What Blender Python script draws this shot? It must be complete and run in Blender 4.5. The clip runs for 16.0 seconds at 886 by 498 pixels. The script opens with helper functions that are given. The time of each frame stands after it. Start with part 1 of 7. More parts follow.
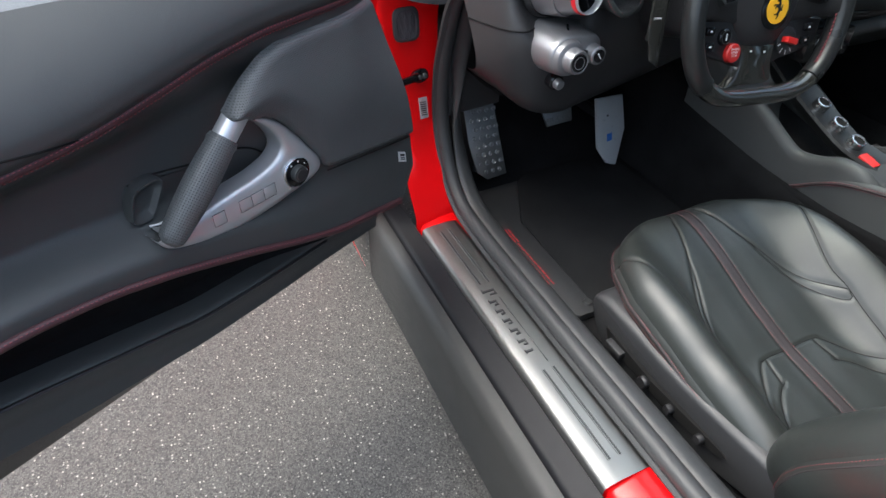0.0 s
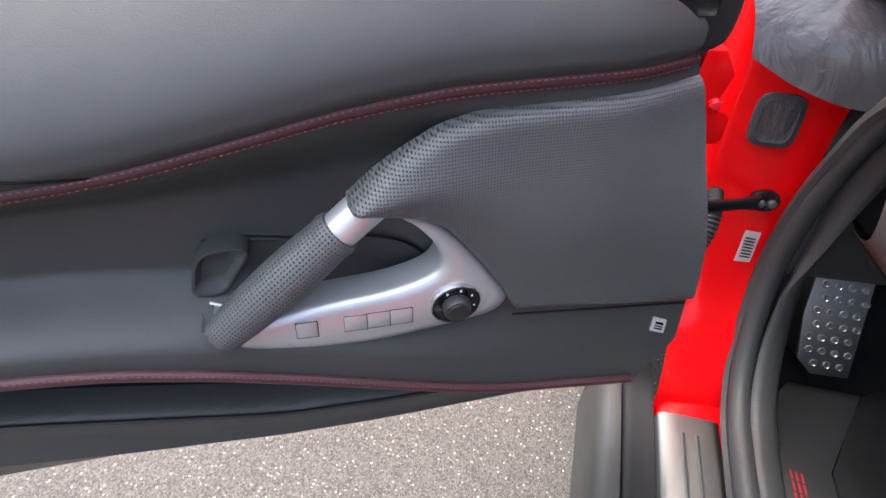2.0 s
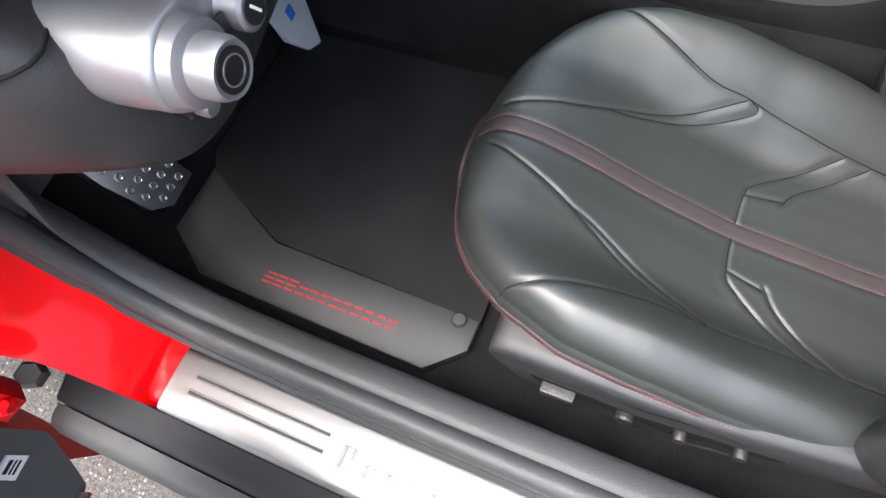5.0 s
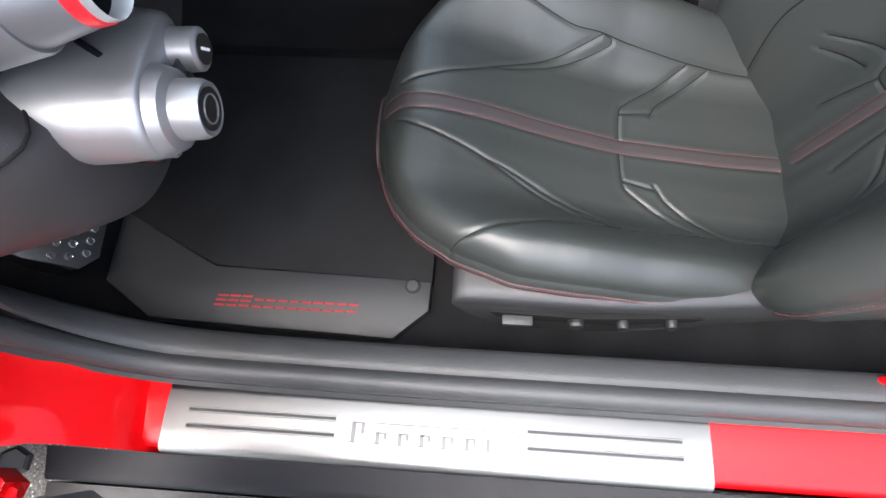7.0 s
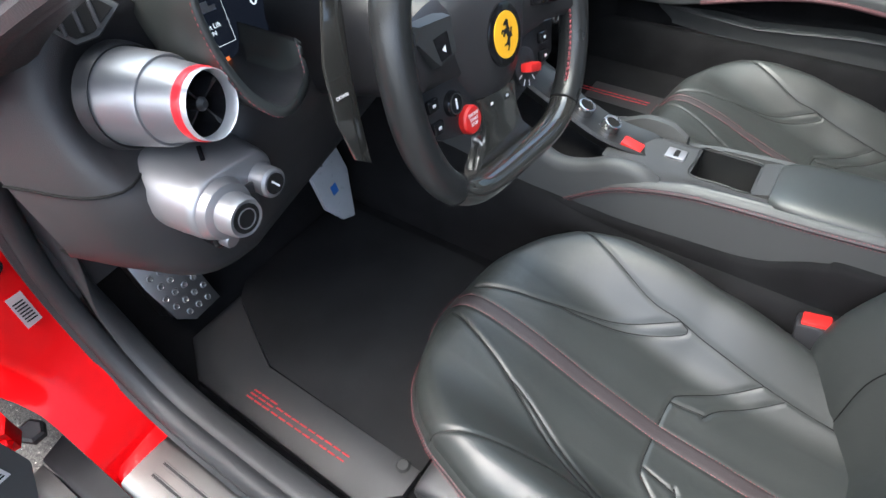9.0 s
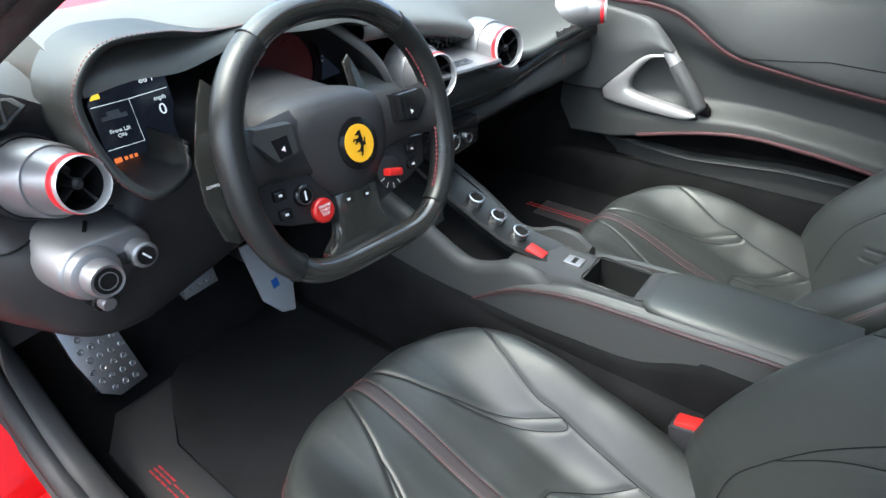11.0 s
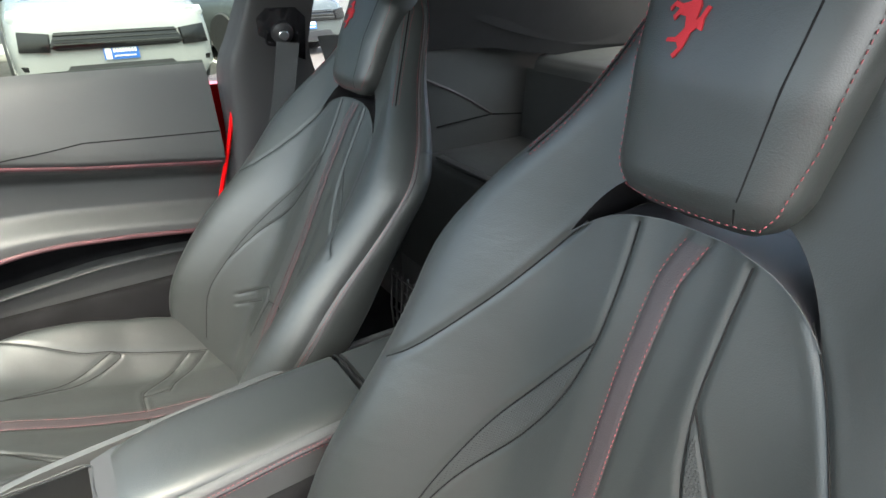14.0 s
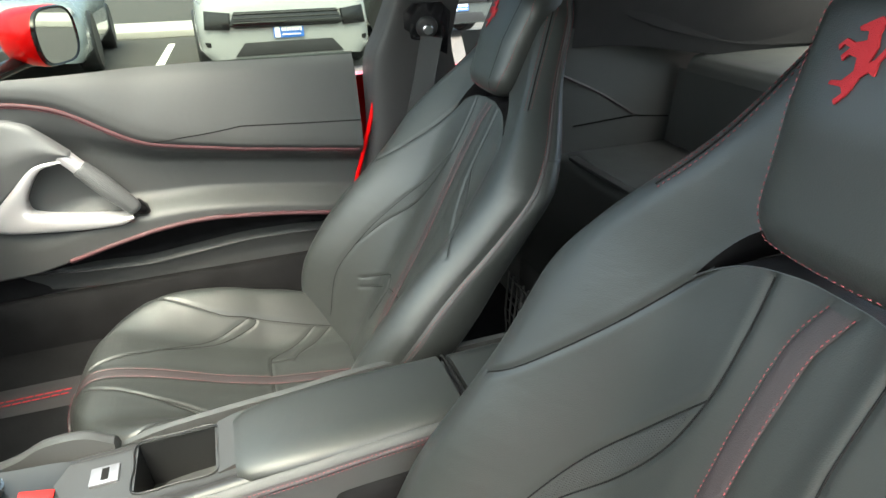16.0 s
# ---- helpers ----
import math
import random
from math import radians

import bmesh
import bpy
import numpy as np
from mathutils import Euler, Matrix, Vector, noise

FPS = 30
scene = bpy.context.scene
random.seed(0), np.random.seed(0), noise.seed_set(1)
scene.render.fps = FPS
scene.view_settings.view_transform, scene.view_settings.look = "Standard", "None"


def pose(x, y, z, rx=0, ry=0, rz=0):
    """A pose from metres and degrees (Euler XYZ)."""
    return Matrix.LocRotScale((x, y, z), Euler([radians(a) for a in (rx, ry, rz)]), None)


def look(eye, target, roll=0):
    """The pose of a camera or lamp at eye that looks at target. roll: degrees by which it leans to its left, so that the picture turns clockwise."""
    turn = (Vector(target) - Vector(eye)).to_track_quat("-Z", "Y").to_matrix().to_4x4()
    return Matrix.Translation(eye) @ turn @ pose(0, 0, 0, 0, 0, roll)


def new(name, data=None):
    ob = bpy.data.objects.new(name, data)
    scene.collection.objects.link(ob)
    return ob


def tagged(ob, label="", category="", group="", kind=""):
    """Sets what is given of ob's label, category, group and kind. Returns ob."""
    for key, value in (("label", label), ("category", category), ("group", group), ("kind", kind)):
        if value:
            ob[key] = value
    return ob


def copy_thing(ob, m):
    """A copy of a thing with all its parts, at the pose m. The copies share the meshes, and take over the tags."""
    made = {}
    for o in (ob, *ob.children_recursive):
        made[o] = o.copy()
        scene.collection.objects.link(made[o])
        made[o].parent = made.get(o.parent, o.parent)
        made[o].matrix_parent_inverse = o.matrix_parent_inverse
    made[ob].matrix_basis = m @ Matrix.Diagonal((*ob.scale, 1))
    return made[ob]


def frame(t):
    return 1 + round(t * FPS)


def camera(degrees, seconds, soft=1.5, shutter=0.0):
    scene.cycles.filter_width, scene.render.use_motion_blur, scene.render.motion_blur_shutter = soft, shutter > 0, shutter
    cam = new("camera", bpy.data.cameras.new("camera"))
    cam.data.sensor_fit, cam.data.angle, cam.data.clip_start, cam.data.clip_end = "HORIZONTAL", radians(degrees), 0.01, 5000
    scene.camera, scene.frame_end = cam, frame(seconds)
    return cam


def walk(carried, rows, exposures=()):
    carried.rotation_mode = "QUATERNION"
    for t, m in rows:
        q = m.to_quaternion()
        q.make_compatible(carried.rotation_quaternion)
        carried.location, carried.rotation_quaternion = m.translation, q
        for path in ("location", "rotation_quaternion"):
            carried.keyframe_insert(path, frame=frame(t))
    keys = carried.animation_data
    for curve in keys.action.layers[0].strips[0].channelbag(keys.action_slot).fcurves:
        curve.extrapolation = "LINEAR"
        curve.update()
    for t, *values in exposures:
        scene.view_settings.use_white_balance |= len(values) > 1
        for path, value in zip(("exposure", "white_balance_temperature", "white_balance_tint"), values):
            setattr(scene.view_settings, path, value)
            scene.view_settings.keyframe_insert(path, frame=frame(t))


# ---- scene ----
cam = camera(74.3, 16.0)
PATH = [
    (0, (-1.2068, -0.0076, 1.0771), (-0.5177, 1.5077, -0.2988), -0.2),
    (0.5, (-1.1603, 0.1134, 1.049), (-0.7812, 1.7431, -0.3172), 0.8),
    (1, (-1.143, 0.2387, 1.0285), (-1.0977, 1.9094, -0.3399), 2.1),
    (1.5, (-1.0944, 0.3175, 1.0188), (-1.3191, 1.9688, -0.3561), 2.7),
    (2, (-1.0361, 0.3618, 1.0015), (-1.3925, 1.9829, -0.382), 2.5),
    (2.5, (-1.0221, 0.3715, 0.995), (-1.332, 1.9764, -0.4176), 1.2),
    (3, (-1.0199, 0.392, 0.9993), (-1.0988, 1.971, -0.4738), -1.4),
    (3.5, (-1.0102, 0.4277, 1.0047), (-0.751, 1.8835, -0.5688), -5.3),
    (4, (-0.9184, 0.4644, 0.9842), (-0.3276, 1.661, -0.7146), -9.2),
    (4.5, (-0.8471, 0.4817, 0.9766), (-0.0771, 1.3208, -0.8583), -12),
    (5, (-0.8061, 0.4892, 0.9626), (-0.009, 1.0346, -0.9695), -13.1),
    (7.3, (-0.8568, 0.5432, 1.0328), (-0.0296, 0.6599, -0.9598), -4.6),
    (7.5, (-0.8558, 0.5432, 1.035), (0.0061, 0.6955, -0.9393), -4.4),
    (8, (-0.846, 0.513, 1.0425), (0.1497, 0.8532, -0.8442), -5.6),
    (8.1, (-0.8428, 0.4946, 1.0522), (0.1875, 0.8953, -0.8043), -5.9),
    (8.5, (-0.8288, 0.4266, 1.0458), (0.3096, 1.0465, -0.6833), -5.5),
    (9, (-0.8504, 0.3499, 1.0544), (0.3722, 1.2539, -0.4792), -3.7),
    (9.2, (-0.8579, 0.3078, 1.0587), (0.3862, 1.3144, -0.3917), -2.9),
    (11.3, (-0.8028, 0.1393, 1.0652), (0.6573, 1.2377, -0.0861), -1.4),
    (11.5, (-0.8115, 0.1771, 1.0674), (0.7092, 1.1815, -0.0915), -1.6),
    (12, (-0.7629, 0.2408, 1.0533), (0.923, 0.8932, -0.1293), -1.7),
    (12.5, (-0.6581, 0.2452, 1.0328), (1.1368, 0.4363, -0.153), -1.9),
    (13, (-0.6203, 0.2398, 1.0123), (1.1822, -0.0821, -0.1325), -1),
    (13.5, (-0.6138, 0.2732, 1.008), (1.1001, -0.4892, -0.0634), -0.6),
    (14, (-0.6063, 0.2992, 0.9982), (0.9975, -0.7776, 0.0327), 0),
    (14.5, (-0.6084, 0.2959, 1.008), (0.936, -0.9266, 0.1202), 0),
    (15, (-0.6106, 0.2948, 1.0123), (0.9727, -0.8856, 0.1375), 0),
    (15.5, (-0.6063, 0.2981, 1.0209), (1.0861, -0.6707, 0.091), -0.1),
    (16, (-0.5955, 0.2743, 1.0252), (1.1984, -0.3683, 0.0079), -0.7),
]
# the car leans a little: everything about it is built square to the car and then set on the ground by this pose
LEVEL = Matrix.Translation((-0.85, 0, 0)) @ pose(0, 0, 0, 0, -2.8, 0) @ Matrix.Translation((0.85, 0, 0))
walk(cam, [(t, LEVEL @ look(eye, target, roll)) for t, eye, target, roll in PATH], exposures=[(0, 1.85, 5950, 3), (0.5, 2.3, 6150, 5), (1, 2.5, 6300, 8), (3, 2.7, 6250, 8), (4.3, 2.7, 6100, 7), (5, 2.7, 6050, 8), (7.5, 2.5, 5950, 8), (9, 2.6, 5900, 6), (11.4, 2.4, 5850, 1), (12, 2.25, 5850, 0), (12.6, 2.75, 6450, -1), (13, 2.9, 6450, 1), (14.5, 3.25, 6500, 5), (16, 3.1, 6700, 0)])

# ---- light ----
world = bpy.data.worlds.new("world")
scene.world = world
world.use_nodes = True
_n = world.node_tree.nodes
_sky = _n.new("ShaderNodeTexSky")
_sky.sky_type, _sky.sun_disc = "NISHITA", False
_sky.sun_elevation, _sky.sun_rotation = radians(62), radians(295)
_sky.air_density, _sky.dust_density, _sky.ozone_density = 0.7, 7.0, 0.6
world.node_tree.links.new(_sky.outputs[0], _n["Background"].inputs[0])
_n["Background"].inputs[1].default_value = 0.15
sun = new("sun", bpy.data.lights.new("sun", "SUN"))
sun.data.energy, sun.data.angle, sun.data.color = 1.0, radians(135), (0.97, 1.0, 1.0)
sun.matrix_world = look((-1.06, 0.50, 2.2), (0, 0, 0))


# ---- materials ----
def mat(name, color, rough=0.5, metal=0.0, var=0.12, vscale=8.0, grain=0.0, gscale=900.0, coat=0.0, spec=0.5,
        dots=0.0, dscale=300.0, rvar=0.08, crease=0.0):
    """A surface with mottling at a broad scale, a fine grain in the relief, and optional pierced dots."""
    m = bpy.data.materials.new(name)
    m.use_nodes = True
    nt = m.node_tree
    N, L = nt.nodes, nt.links
    b = N["Principled BSDF"]
    b.inputs["Metallic"].default_value = metal
    b.inputs["Coat Weight"].default_value = coat
    b.inputs["Coat Roughness"].default_value = 0.06
    b.inputs["Specular IOR Level"].default_value = spec
    tc = N.new("ShaderNodeTexCoord")
    no = N.new("ShaderNodeTexNoise")
    no.inputs["Scale"].default_value, no.inputs["Detail"].default_value = vscale, 6
    L.new(tc.outputs["Object"], no.inputs["Vector"])
    ramp = N.new("ShaderNodeMix")
    ramp.data_type = "RGBA"
    c = Vector(color)
    ramp.inputs["A"].default_value = (*(c * (1 - var)), 1)
    ramp.inputs["B"].default_value = (*[min(1, v) for v in c * (1 + var)], 1)
    L.new(no.outputs["Fac"], ramp.inputs["Factor"])
    L.new(ramp.outputs["Result"], b.inputs["Base Color"])
    mr = N.new("ShaderNodeMapRange")
    mr.inputs["To Min"].default_value, mr.inputs["To Max"].default_value = max(0.02, rough - rvar), min(1, rough + rvar)
    n2 = N.new("ShaderNodeTexNoise")
    n2.inputs["Scale"].default_value, n2.inputs["Detail"].default_value = vscale * 3.1, 4
    L.new(tc.outputs["Object"], n2.inputs["Vector"])
    L.new(n2.outputs["Fac"], mr.inputs["Value"])
    L.new(mr.outputs["Result"], b.inputs["Roughness"])
    height = None
    if grain:
        v = N.new("ShaderNodeTexVoronoi")
        v.inputs["Scale"].default_value = gscale
        L.new(tc.outputs["Object"], v.inputs["Vector"])
        bump = N.new("ShaderNodeBump")
        bump.inputs["Strength"].default_value, bump.inputs["Distance"].default_value = grain, 0.0006
        L.new(v.outputs["Distance"], bump.inputs["Height"])
        height = bump
        L.new(bump.outputs[0], b.inputs["Normal"])
        if crease:
            cn = N.new("ShaderNodeTexNoise")
            cn.inputs["Scale"].default_value, cn.inputs["Detail"].default_value = 11, 5
            cn.inputs["Distortion"].default_value = 0.8
            L.new(tc.outputs["Object"], cn.inputs["Vector"])
            soft = N.new("ShaderNodeBump")
            soft.inputs["Strength"].default_value, soft.inputs["Distance"].default_value = crease, 0.012
            L.new(cn.outputs["Fac"], soft.inputs["Height"])
            L.new(soft.outputs[0], bump.inputs["Normal"])
    if dots:
        v = N.new("ShaderNodeTexVoronoi")
        v.inputs["Scale"].default_value, v.inputs["Randomness"].default_value = dscale, 0.0
        L.new(tc.outputs["UV"], v.inputs["Vector"])
        v.voronoi_dimensions = "2D"
        cr = N.new("ShaderNodeMapRange")
        cr.inputs["From Min"].default_value, cr.inputs["From Max"].default_value = 0.16, 0.30
        L.new(v.outputs["Distance"], cr.inputs["Value"])
        bump = N.new("ShaderNodeBump")
        bump.inputs["Strength"].default_value, bump.inputs["Distance"].default_value = dots, 0.0012
        L.new(cr.outputs["Result"], bump.inputs["Height"])
        if height:
            L.new(height.outputs[0], bump.inputs["Normal"])
        L.new(bump.outputs[0], b.inputs["Normal"])
        pit = N.new("ShaderNodeMix")
        pit.data_type = "RGBA"
        pit.inputs["A"].default_value = (0.022, 0.023, 0.024, 1)
        L.new(cr.outputs["Result"], pit.inputs["Factor"])
        L.new(ramp.outputs["Result"], pit.inputs["B"])
        L.new(pit.outputs["Result"], b.inputs["Base Color"])
    return m


def glow(name, color, strength):
    m = bpy.data.materials.new(name)
    m.use_nodes = True
    b = m.node_tree.nodes["Principled BSDF"]
    b.inputs["Base Color"].default_value = (*[0.1 * v for v in color], 1)
    b.inputs["Emission Color"].default_value = (*color, 1)
    b.inputs["Emission Strength"].default_value = strength
    b.inputs["Roughness"].default_value, b.inputs["Specular IOR Level"].default_value = 0.15, 0.3
    return m


def glass(name, color=(0.9, 0.97, 0.94), rough=0.0):
    m = bpy.data.materials.new(name)
    m.use_nodes = True
    nt = m.node_tree
    nt.nodes.remove(nt.nodes["Principled BSDF"])
    t, g, mx = nt.nodes.new("ShaderNodeBsdfTransparent"), nt.nodes.new("ShaderNodeBsdfGlossy"), nt.nodes.new("ShaderNodeMixShader")
    fr = nt.nodes.new("ShaderNodeFresnel")
    fr.inputs["IOR"].default_value = 1.45
    t.inputs[0].default_value = (*color, 1)
    g.inputs["Roughness"].default_value = rough
    nt.links.new(fr.outputs[0], mx.inputs[0])
    nt.links.new(t.outputs[0], mx.inputs[1])
    nt.links.new(g.outputs[0], mx.inputs[2])
    nt.links.new(mx.outputs[0], nt.nodes["Material Output"].inputs[0])
    return m


def asphalt(name, base, stone):
    """Worn asphalt: dark binder, many pale and some dark stones of a few millimetres, broad stains."""
    m = mat(name, base, 0.85, vscale=1.1, var=0.2)
    nt = m.node_tree
    N, L = nt.nodes, nt.links
    b = N["Principled BSDF"]
    old = b.inputs["Base Color"].links[0].from_socket
    tc = N["Texture Coordinate"]
    cell = N.new("ShaderNodeTexVoronoi")
    cell.inputs["Scale"].default_value = 330
    L.new(tc.outputs["Object"], cell.inputs["Vector"])
    split = N.new("ShaderNodeSeparateColor")
    L.new(cell.outputs["Color"], split.inputs[0])
    vary = N.new("ShaderNodeMapRange")
    vary.inputs["To Min"].default_value, vary.inputs["To Max"].default_value = 0.45, 1.6
    L.new(split.outputs[1], vary.inputs["Value"])
    tone = N.new("ShaderNodeVectorMath")
    tone.operation = "SCALE"
    L.new(old, tone.inputs[0])
    L.new(vary.outputs[0], tone.inputs["Scale"])
    prev = tone.outputs[0]
    for sc, lo, hi, col, amt in ((260, 0.26, 0.38, stone, 0.9), (120, 0.20, 0.28, tuple(1.15 * s for s in stone), 1.0), (260, 0.22, 0.34, tuple(0.25 * s for s in base), 0.9)):
        v = N.new("ShaderNodeTexVoronoi")
        v.inputs["Scale"].default_value = sc
        L.new(tc.outputs["Object"], v.inputs["Vector"])
        edge = N.new("ShaderNodeMapRange")
        edge.inputs["From Min"].default_value, edge.inputs["From Max"].default_value = hi, lo
        L.new(v.outputs["Distance"], edge.inputs["Value"])
        pick = N.new("ShaderNodeSeparateColor")
        L.new(v.outputs["Color"], pick.inputs[0])
        th = N.new("ShaderNodeMapRange")
        th.inputs["From Min"].default_value, th.inputs["From Max"].default_value = 0.55, 0.95
        L.new(pick.outputs[0], th.inputs["Value"])
        mul = N.new("ShaderNodeMath")
        mul.operation = "MULTIPLY"
        L.new(edge.outputs[0], mul.inputs[0])
        L.new(th.outputs[0], mul.inputs[1])
        mul2 = N.new("ShaderNodeMath")
        mul2.operation = "MULTIPLY"
        mul2.inputs[1].default_value = amt
        L.new(mul.outputs[0], mul2.inputs[0])
        mx = N.new("ShaderNodeMix")
        mx.data_type = "RGBA"
        mx.inputs["B"].default_value = (*col, 1)
        L.new(mul2.outputs[0], mx.inputs["Factor"])
        L.new(prev, mx.inputs["A"])
        prev = mx.outputs["Result"]
    L.new(prev, b.inputs["Base Color"])
    n = N.new("ShaderNodeTexNoise")
    n.inputs["Scale"].default_value, n.inputs["Detail"].default_value = 160, 6
    L.new(tc.outputs["Object"], n.inputs["Vector"])
    bump = N.new("ShaderNodeBump")
    bump.inputs["Strength"].default_value, bump.inputs["Distance"].default_value = 0.7, 0.004
    L.new(n.outputs["Fac"], bump.inputs["Height"])
    L.new(bump.outputs[0], b.inputs["Normal"])
    return m


LEATHER = mat("black leather", (0.0225, 0.0255, 0.0240), 0.43, spec=0.60, crease=0.10, grain=0.16, gscale=900, vscale=5, rvar=0.06)
PERF_SEAT = mat("pierced seat leather", (0.030, 0.033, 0.032), 0.45, spec=0.5, grain=0.2, gscale=900, dots=0.9, dscale=1.0)
# black leather made paler: the windscreen sheen is put into its base colour
LEATHER_SHEEN = mat("dashboard leather with painted sheen", (0.112, 0.117, 0.111), 0.48, spec=0.5, grain=0.25, gscale=800, vscale=4)
LEATHER_SOFT = mat("soft black leather", (0.048, 0.0505, 0.0505), 0.48, spec=0.36, crease=0.12, grain=0.2, gscale=900, vscale=6)
PERF = mat("perforated black leather", (0.088, 0.092, 0.094), 0.44, grain=0.3, gscale=700, dots=0.9, dscale=1.0)
SUEDE = mat("black suede cloth", (0.0125, 0.0128, 0.0136), 0.9, grain=0.6, gscale=1200, vscale=9, var=0.7, spec=0.1)
CARPET = mat("black carpet", (0.0105, 0.0105, 0.0112), 0.95, grain=1.0, gscale=900, vscale=14, var=0.6, spec=0.06)
TRIM = mat("charcoal trim leather", (0.028, 0.0275, 0.0285), 0.46, spec=0.35, grain=0.2, gscale=1000)
PLASTIC = mat("black plastic", (0.016, 0.016, 0.0175), 0.42, grain=0.3, gscale=1500)
GLOSS = mat("gloss black plastic", (0.008, 0.008, 0.009), 0.12, var=0.05)
WHEELHIDE = mat("dark wheel leather", (0.014, 0.015, 0.015), 0.30, grain=0.2, gscale=900)
RUBBER = mat("black rubber", (0.030, 0.031, 0.032), 0.5, spec=0.4, vscale=12, var=0.25, grain=0.3, gscale=500)
SEAM = mat("dark seam thread", (0.010, 0.010, 0.010), 0.8, spec=0.1)
STITCH = mat("red stitching thread", (0.24, 0.050, 0.058), 0.7, var=0.2, vscale=60)
REDBAND = mat("dark red edge leather", (0.034, 0.028, 0.029), 0.5, grain=0.3)
PAINT = mat("glossy red paint", (0.62, 0.0012, 0.0035), 0.30, coat=0.30, spec=0.15, var=0.03, rvar=0.03)
SILVER = mat("satin silver", (0.27, 0.27, 0.28), 0.40, metal=0.7, var=0.05, rvar=0.05, grain=0.1, gscale=1500)
DARKSILVER = mat("grey satin metal", (0.050, 0.052, 0.052), 0.44, metal=0.35, var=0.06)
BRUSHED = mat("brushed aluminium", (0.23, 0.23, 0.226), 0.42, metal=1.0, var=0.04, rvar=0.08, grain=0.15, gscale=1800)
CHROME = mat("polished metal", (0.55, 0.55, 0.56), 0.26, metal=1.0, var=0.02)
REDRING = mat("red enamel", (0.75, 0.02, 0.03), 0.3, var=0.05)
REDPLASTIC = mat("orange red plastic", (0.50, 0.018, 0.016), 0.35, var=0.06)
YELLOW = mat("yellow enamel", (0.85, 0.45, 0.02), 0.3, var=0.03)
WHITE = mat("white print", (0.75, 0.75, 0.75), 0.5)
REDPRINT = mat("red embroidery", (0.42, 0.012, 0.02), 0.7, grain=0.6, gscale=1500)
FOIL = mat("dull grey protective foil", (0.045, 0.045, 0.050), 0.22, var=0.5, vscale=26, rvar=0.15, crease=0.8, grain=0.05)
FILM = mat("pale protective film", (0.38, 0.40, 0.42), 0.3, var=0.1, vscale=30)
BLUE = mat("blue print", (0.03, 0.14, 0.5), 0.5)
FABRIC = mat("black belt webbing", (0.045, 0.047, 0.048), 0.75, grain=0.6, gscale=1100)
ROOFCLOTH = mat("black headliner cloth", (0.010, 0.010, 0.011), 0.95, grain=0.5, gscale=900)
GLASS = glass("window glass", (0.88, 0.95, 0.92))
DARKGLASS = glass("tinted rear glass", (0.84, 0.88, 0.85))
TINTED = glass("green tinted side glass", (0.32, 0.36, 0.31))
PEDAL = mat("dimpled aluminium", (0.34, 0.34, 0.34), 0.36, metal=1.0, var=0.08)
VANE = mat("dark vane plastic", (0.012, 0.012, 0.013), 0.25, var=0.1)
BRIDGE = mat("dark polished console trim", (0.016, 0.017, 0.017), 0.36, metal=0.2, var=0.06)
SEATPLASTIC = mat("dark grey seat plastic", (0.022, 0.0225, 0.024), 0.46, grain=0.3, gscale=1500)
ROCKER = mat("taupe grey rocker plastic", (0.020, 0.0195, 0.0185), 0.55, grain=0.4, gscale=900, vscale=5)
LEDGE = mat("smooth black sill plastic", (0.008, 0.008, 0.0095), 0.55, spec=0.22, var=0.2, vscale=20)
BADGE = mat("bright satin plate", (0.62, 0.62, 0.63), 0.35, metal=0.3, var=0.04)
BRACKET = mat("bright satin silver", (0.54, 0.54, 0.55), 0.36, metal=0.6, var=0.05, rvar=0.05, grain=0.1, gscale=1500)
DOORBAND = mat("dark red piped leather", (0.055, 0.020, 0.024), 0.55, grain=0.3)
LABELPAPER = mat("pale label", (0.34, 0.28, 0.28), 0.5)
STAMPED = mat("stamped aluminium", (0.11, 0.11, 0.112), 0.38, metal=1.0, var=0.05)
MIRROR = mat("mirror glass", (0.9, 0.9, 0.9), 0.02, metal=1.0, var=0.0, rvar=0.0)
WHITEPAINT = mat("white car paint", (0.29, 0.30, 0.30), 0.25, coat=0.8, var=0.03)
BLUEPAINT = mat("pale silver blue car paint", (0.26, 0.30, 0.31), 0.25, coat=0.8, var=0.03)
DARKPAINT = mat("dark grey car paint", (0.06, 0.07, 0.07), 0.25, coat=0.8)
ASPHALT = asphalt("worn asphalt", (0.047, 0.044, 0.040), (0.25, 0.24, 0.21))
CONCRETE = mat("pale concrete", (0.42, 0.41, 0.38), 0.85, vscale=3, var=0.15, grain=0.5, gscale=200)
LINEPAINT = mat("white line paint", (0.75, 0.75, 0.72), 0.7, vscale=9, var=0.12)
SHUTTER = mat("grey shutter steel", (0.36, 0.37, 0.37), 0.5, metal=0.2)


def carbon_fibre():
    m = mat("carbon fibre", (0.02, 0.021, 0.022), 0.12, coat=1.0, var=0.1)
    nt = m.node_tree
    N, L = nt.nodes, nt.links
    b = N["Principled BSDF"]
    ck = N.new("ShaderNodeTexChecker")
    ck.inputs["Scale"].default_value = 800
    ck.inputs["Color1"].default_value, ck.inputs["Color2"].default_value = (0.012, 0.012, 0.011, 1), (0.038, 0.038, 0.034, 1)
    L.new(N["Texture Coordinate"].outputs["Object"], ck.inputs["Vector"])
    L.new(ck.outputs["Color"], b.inputs["Base Color"])
    return m


CARBON = carbon_fibre()


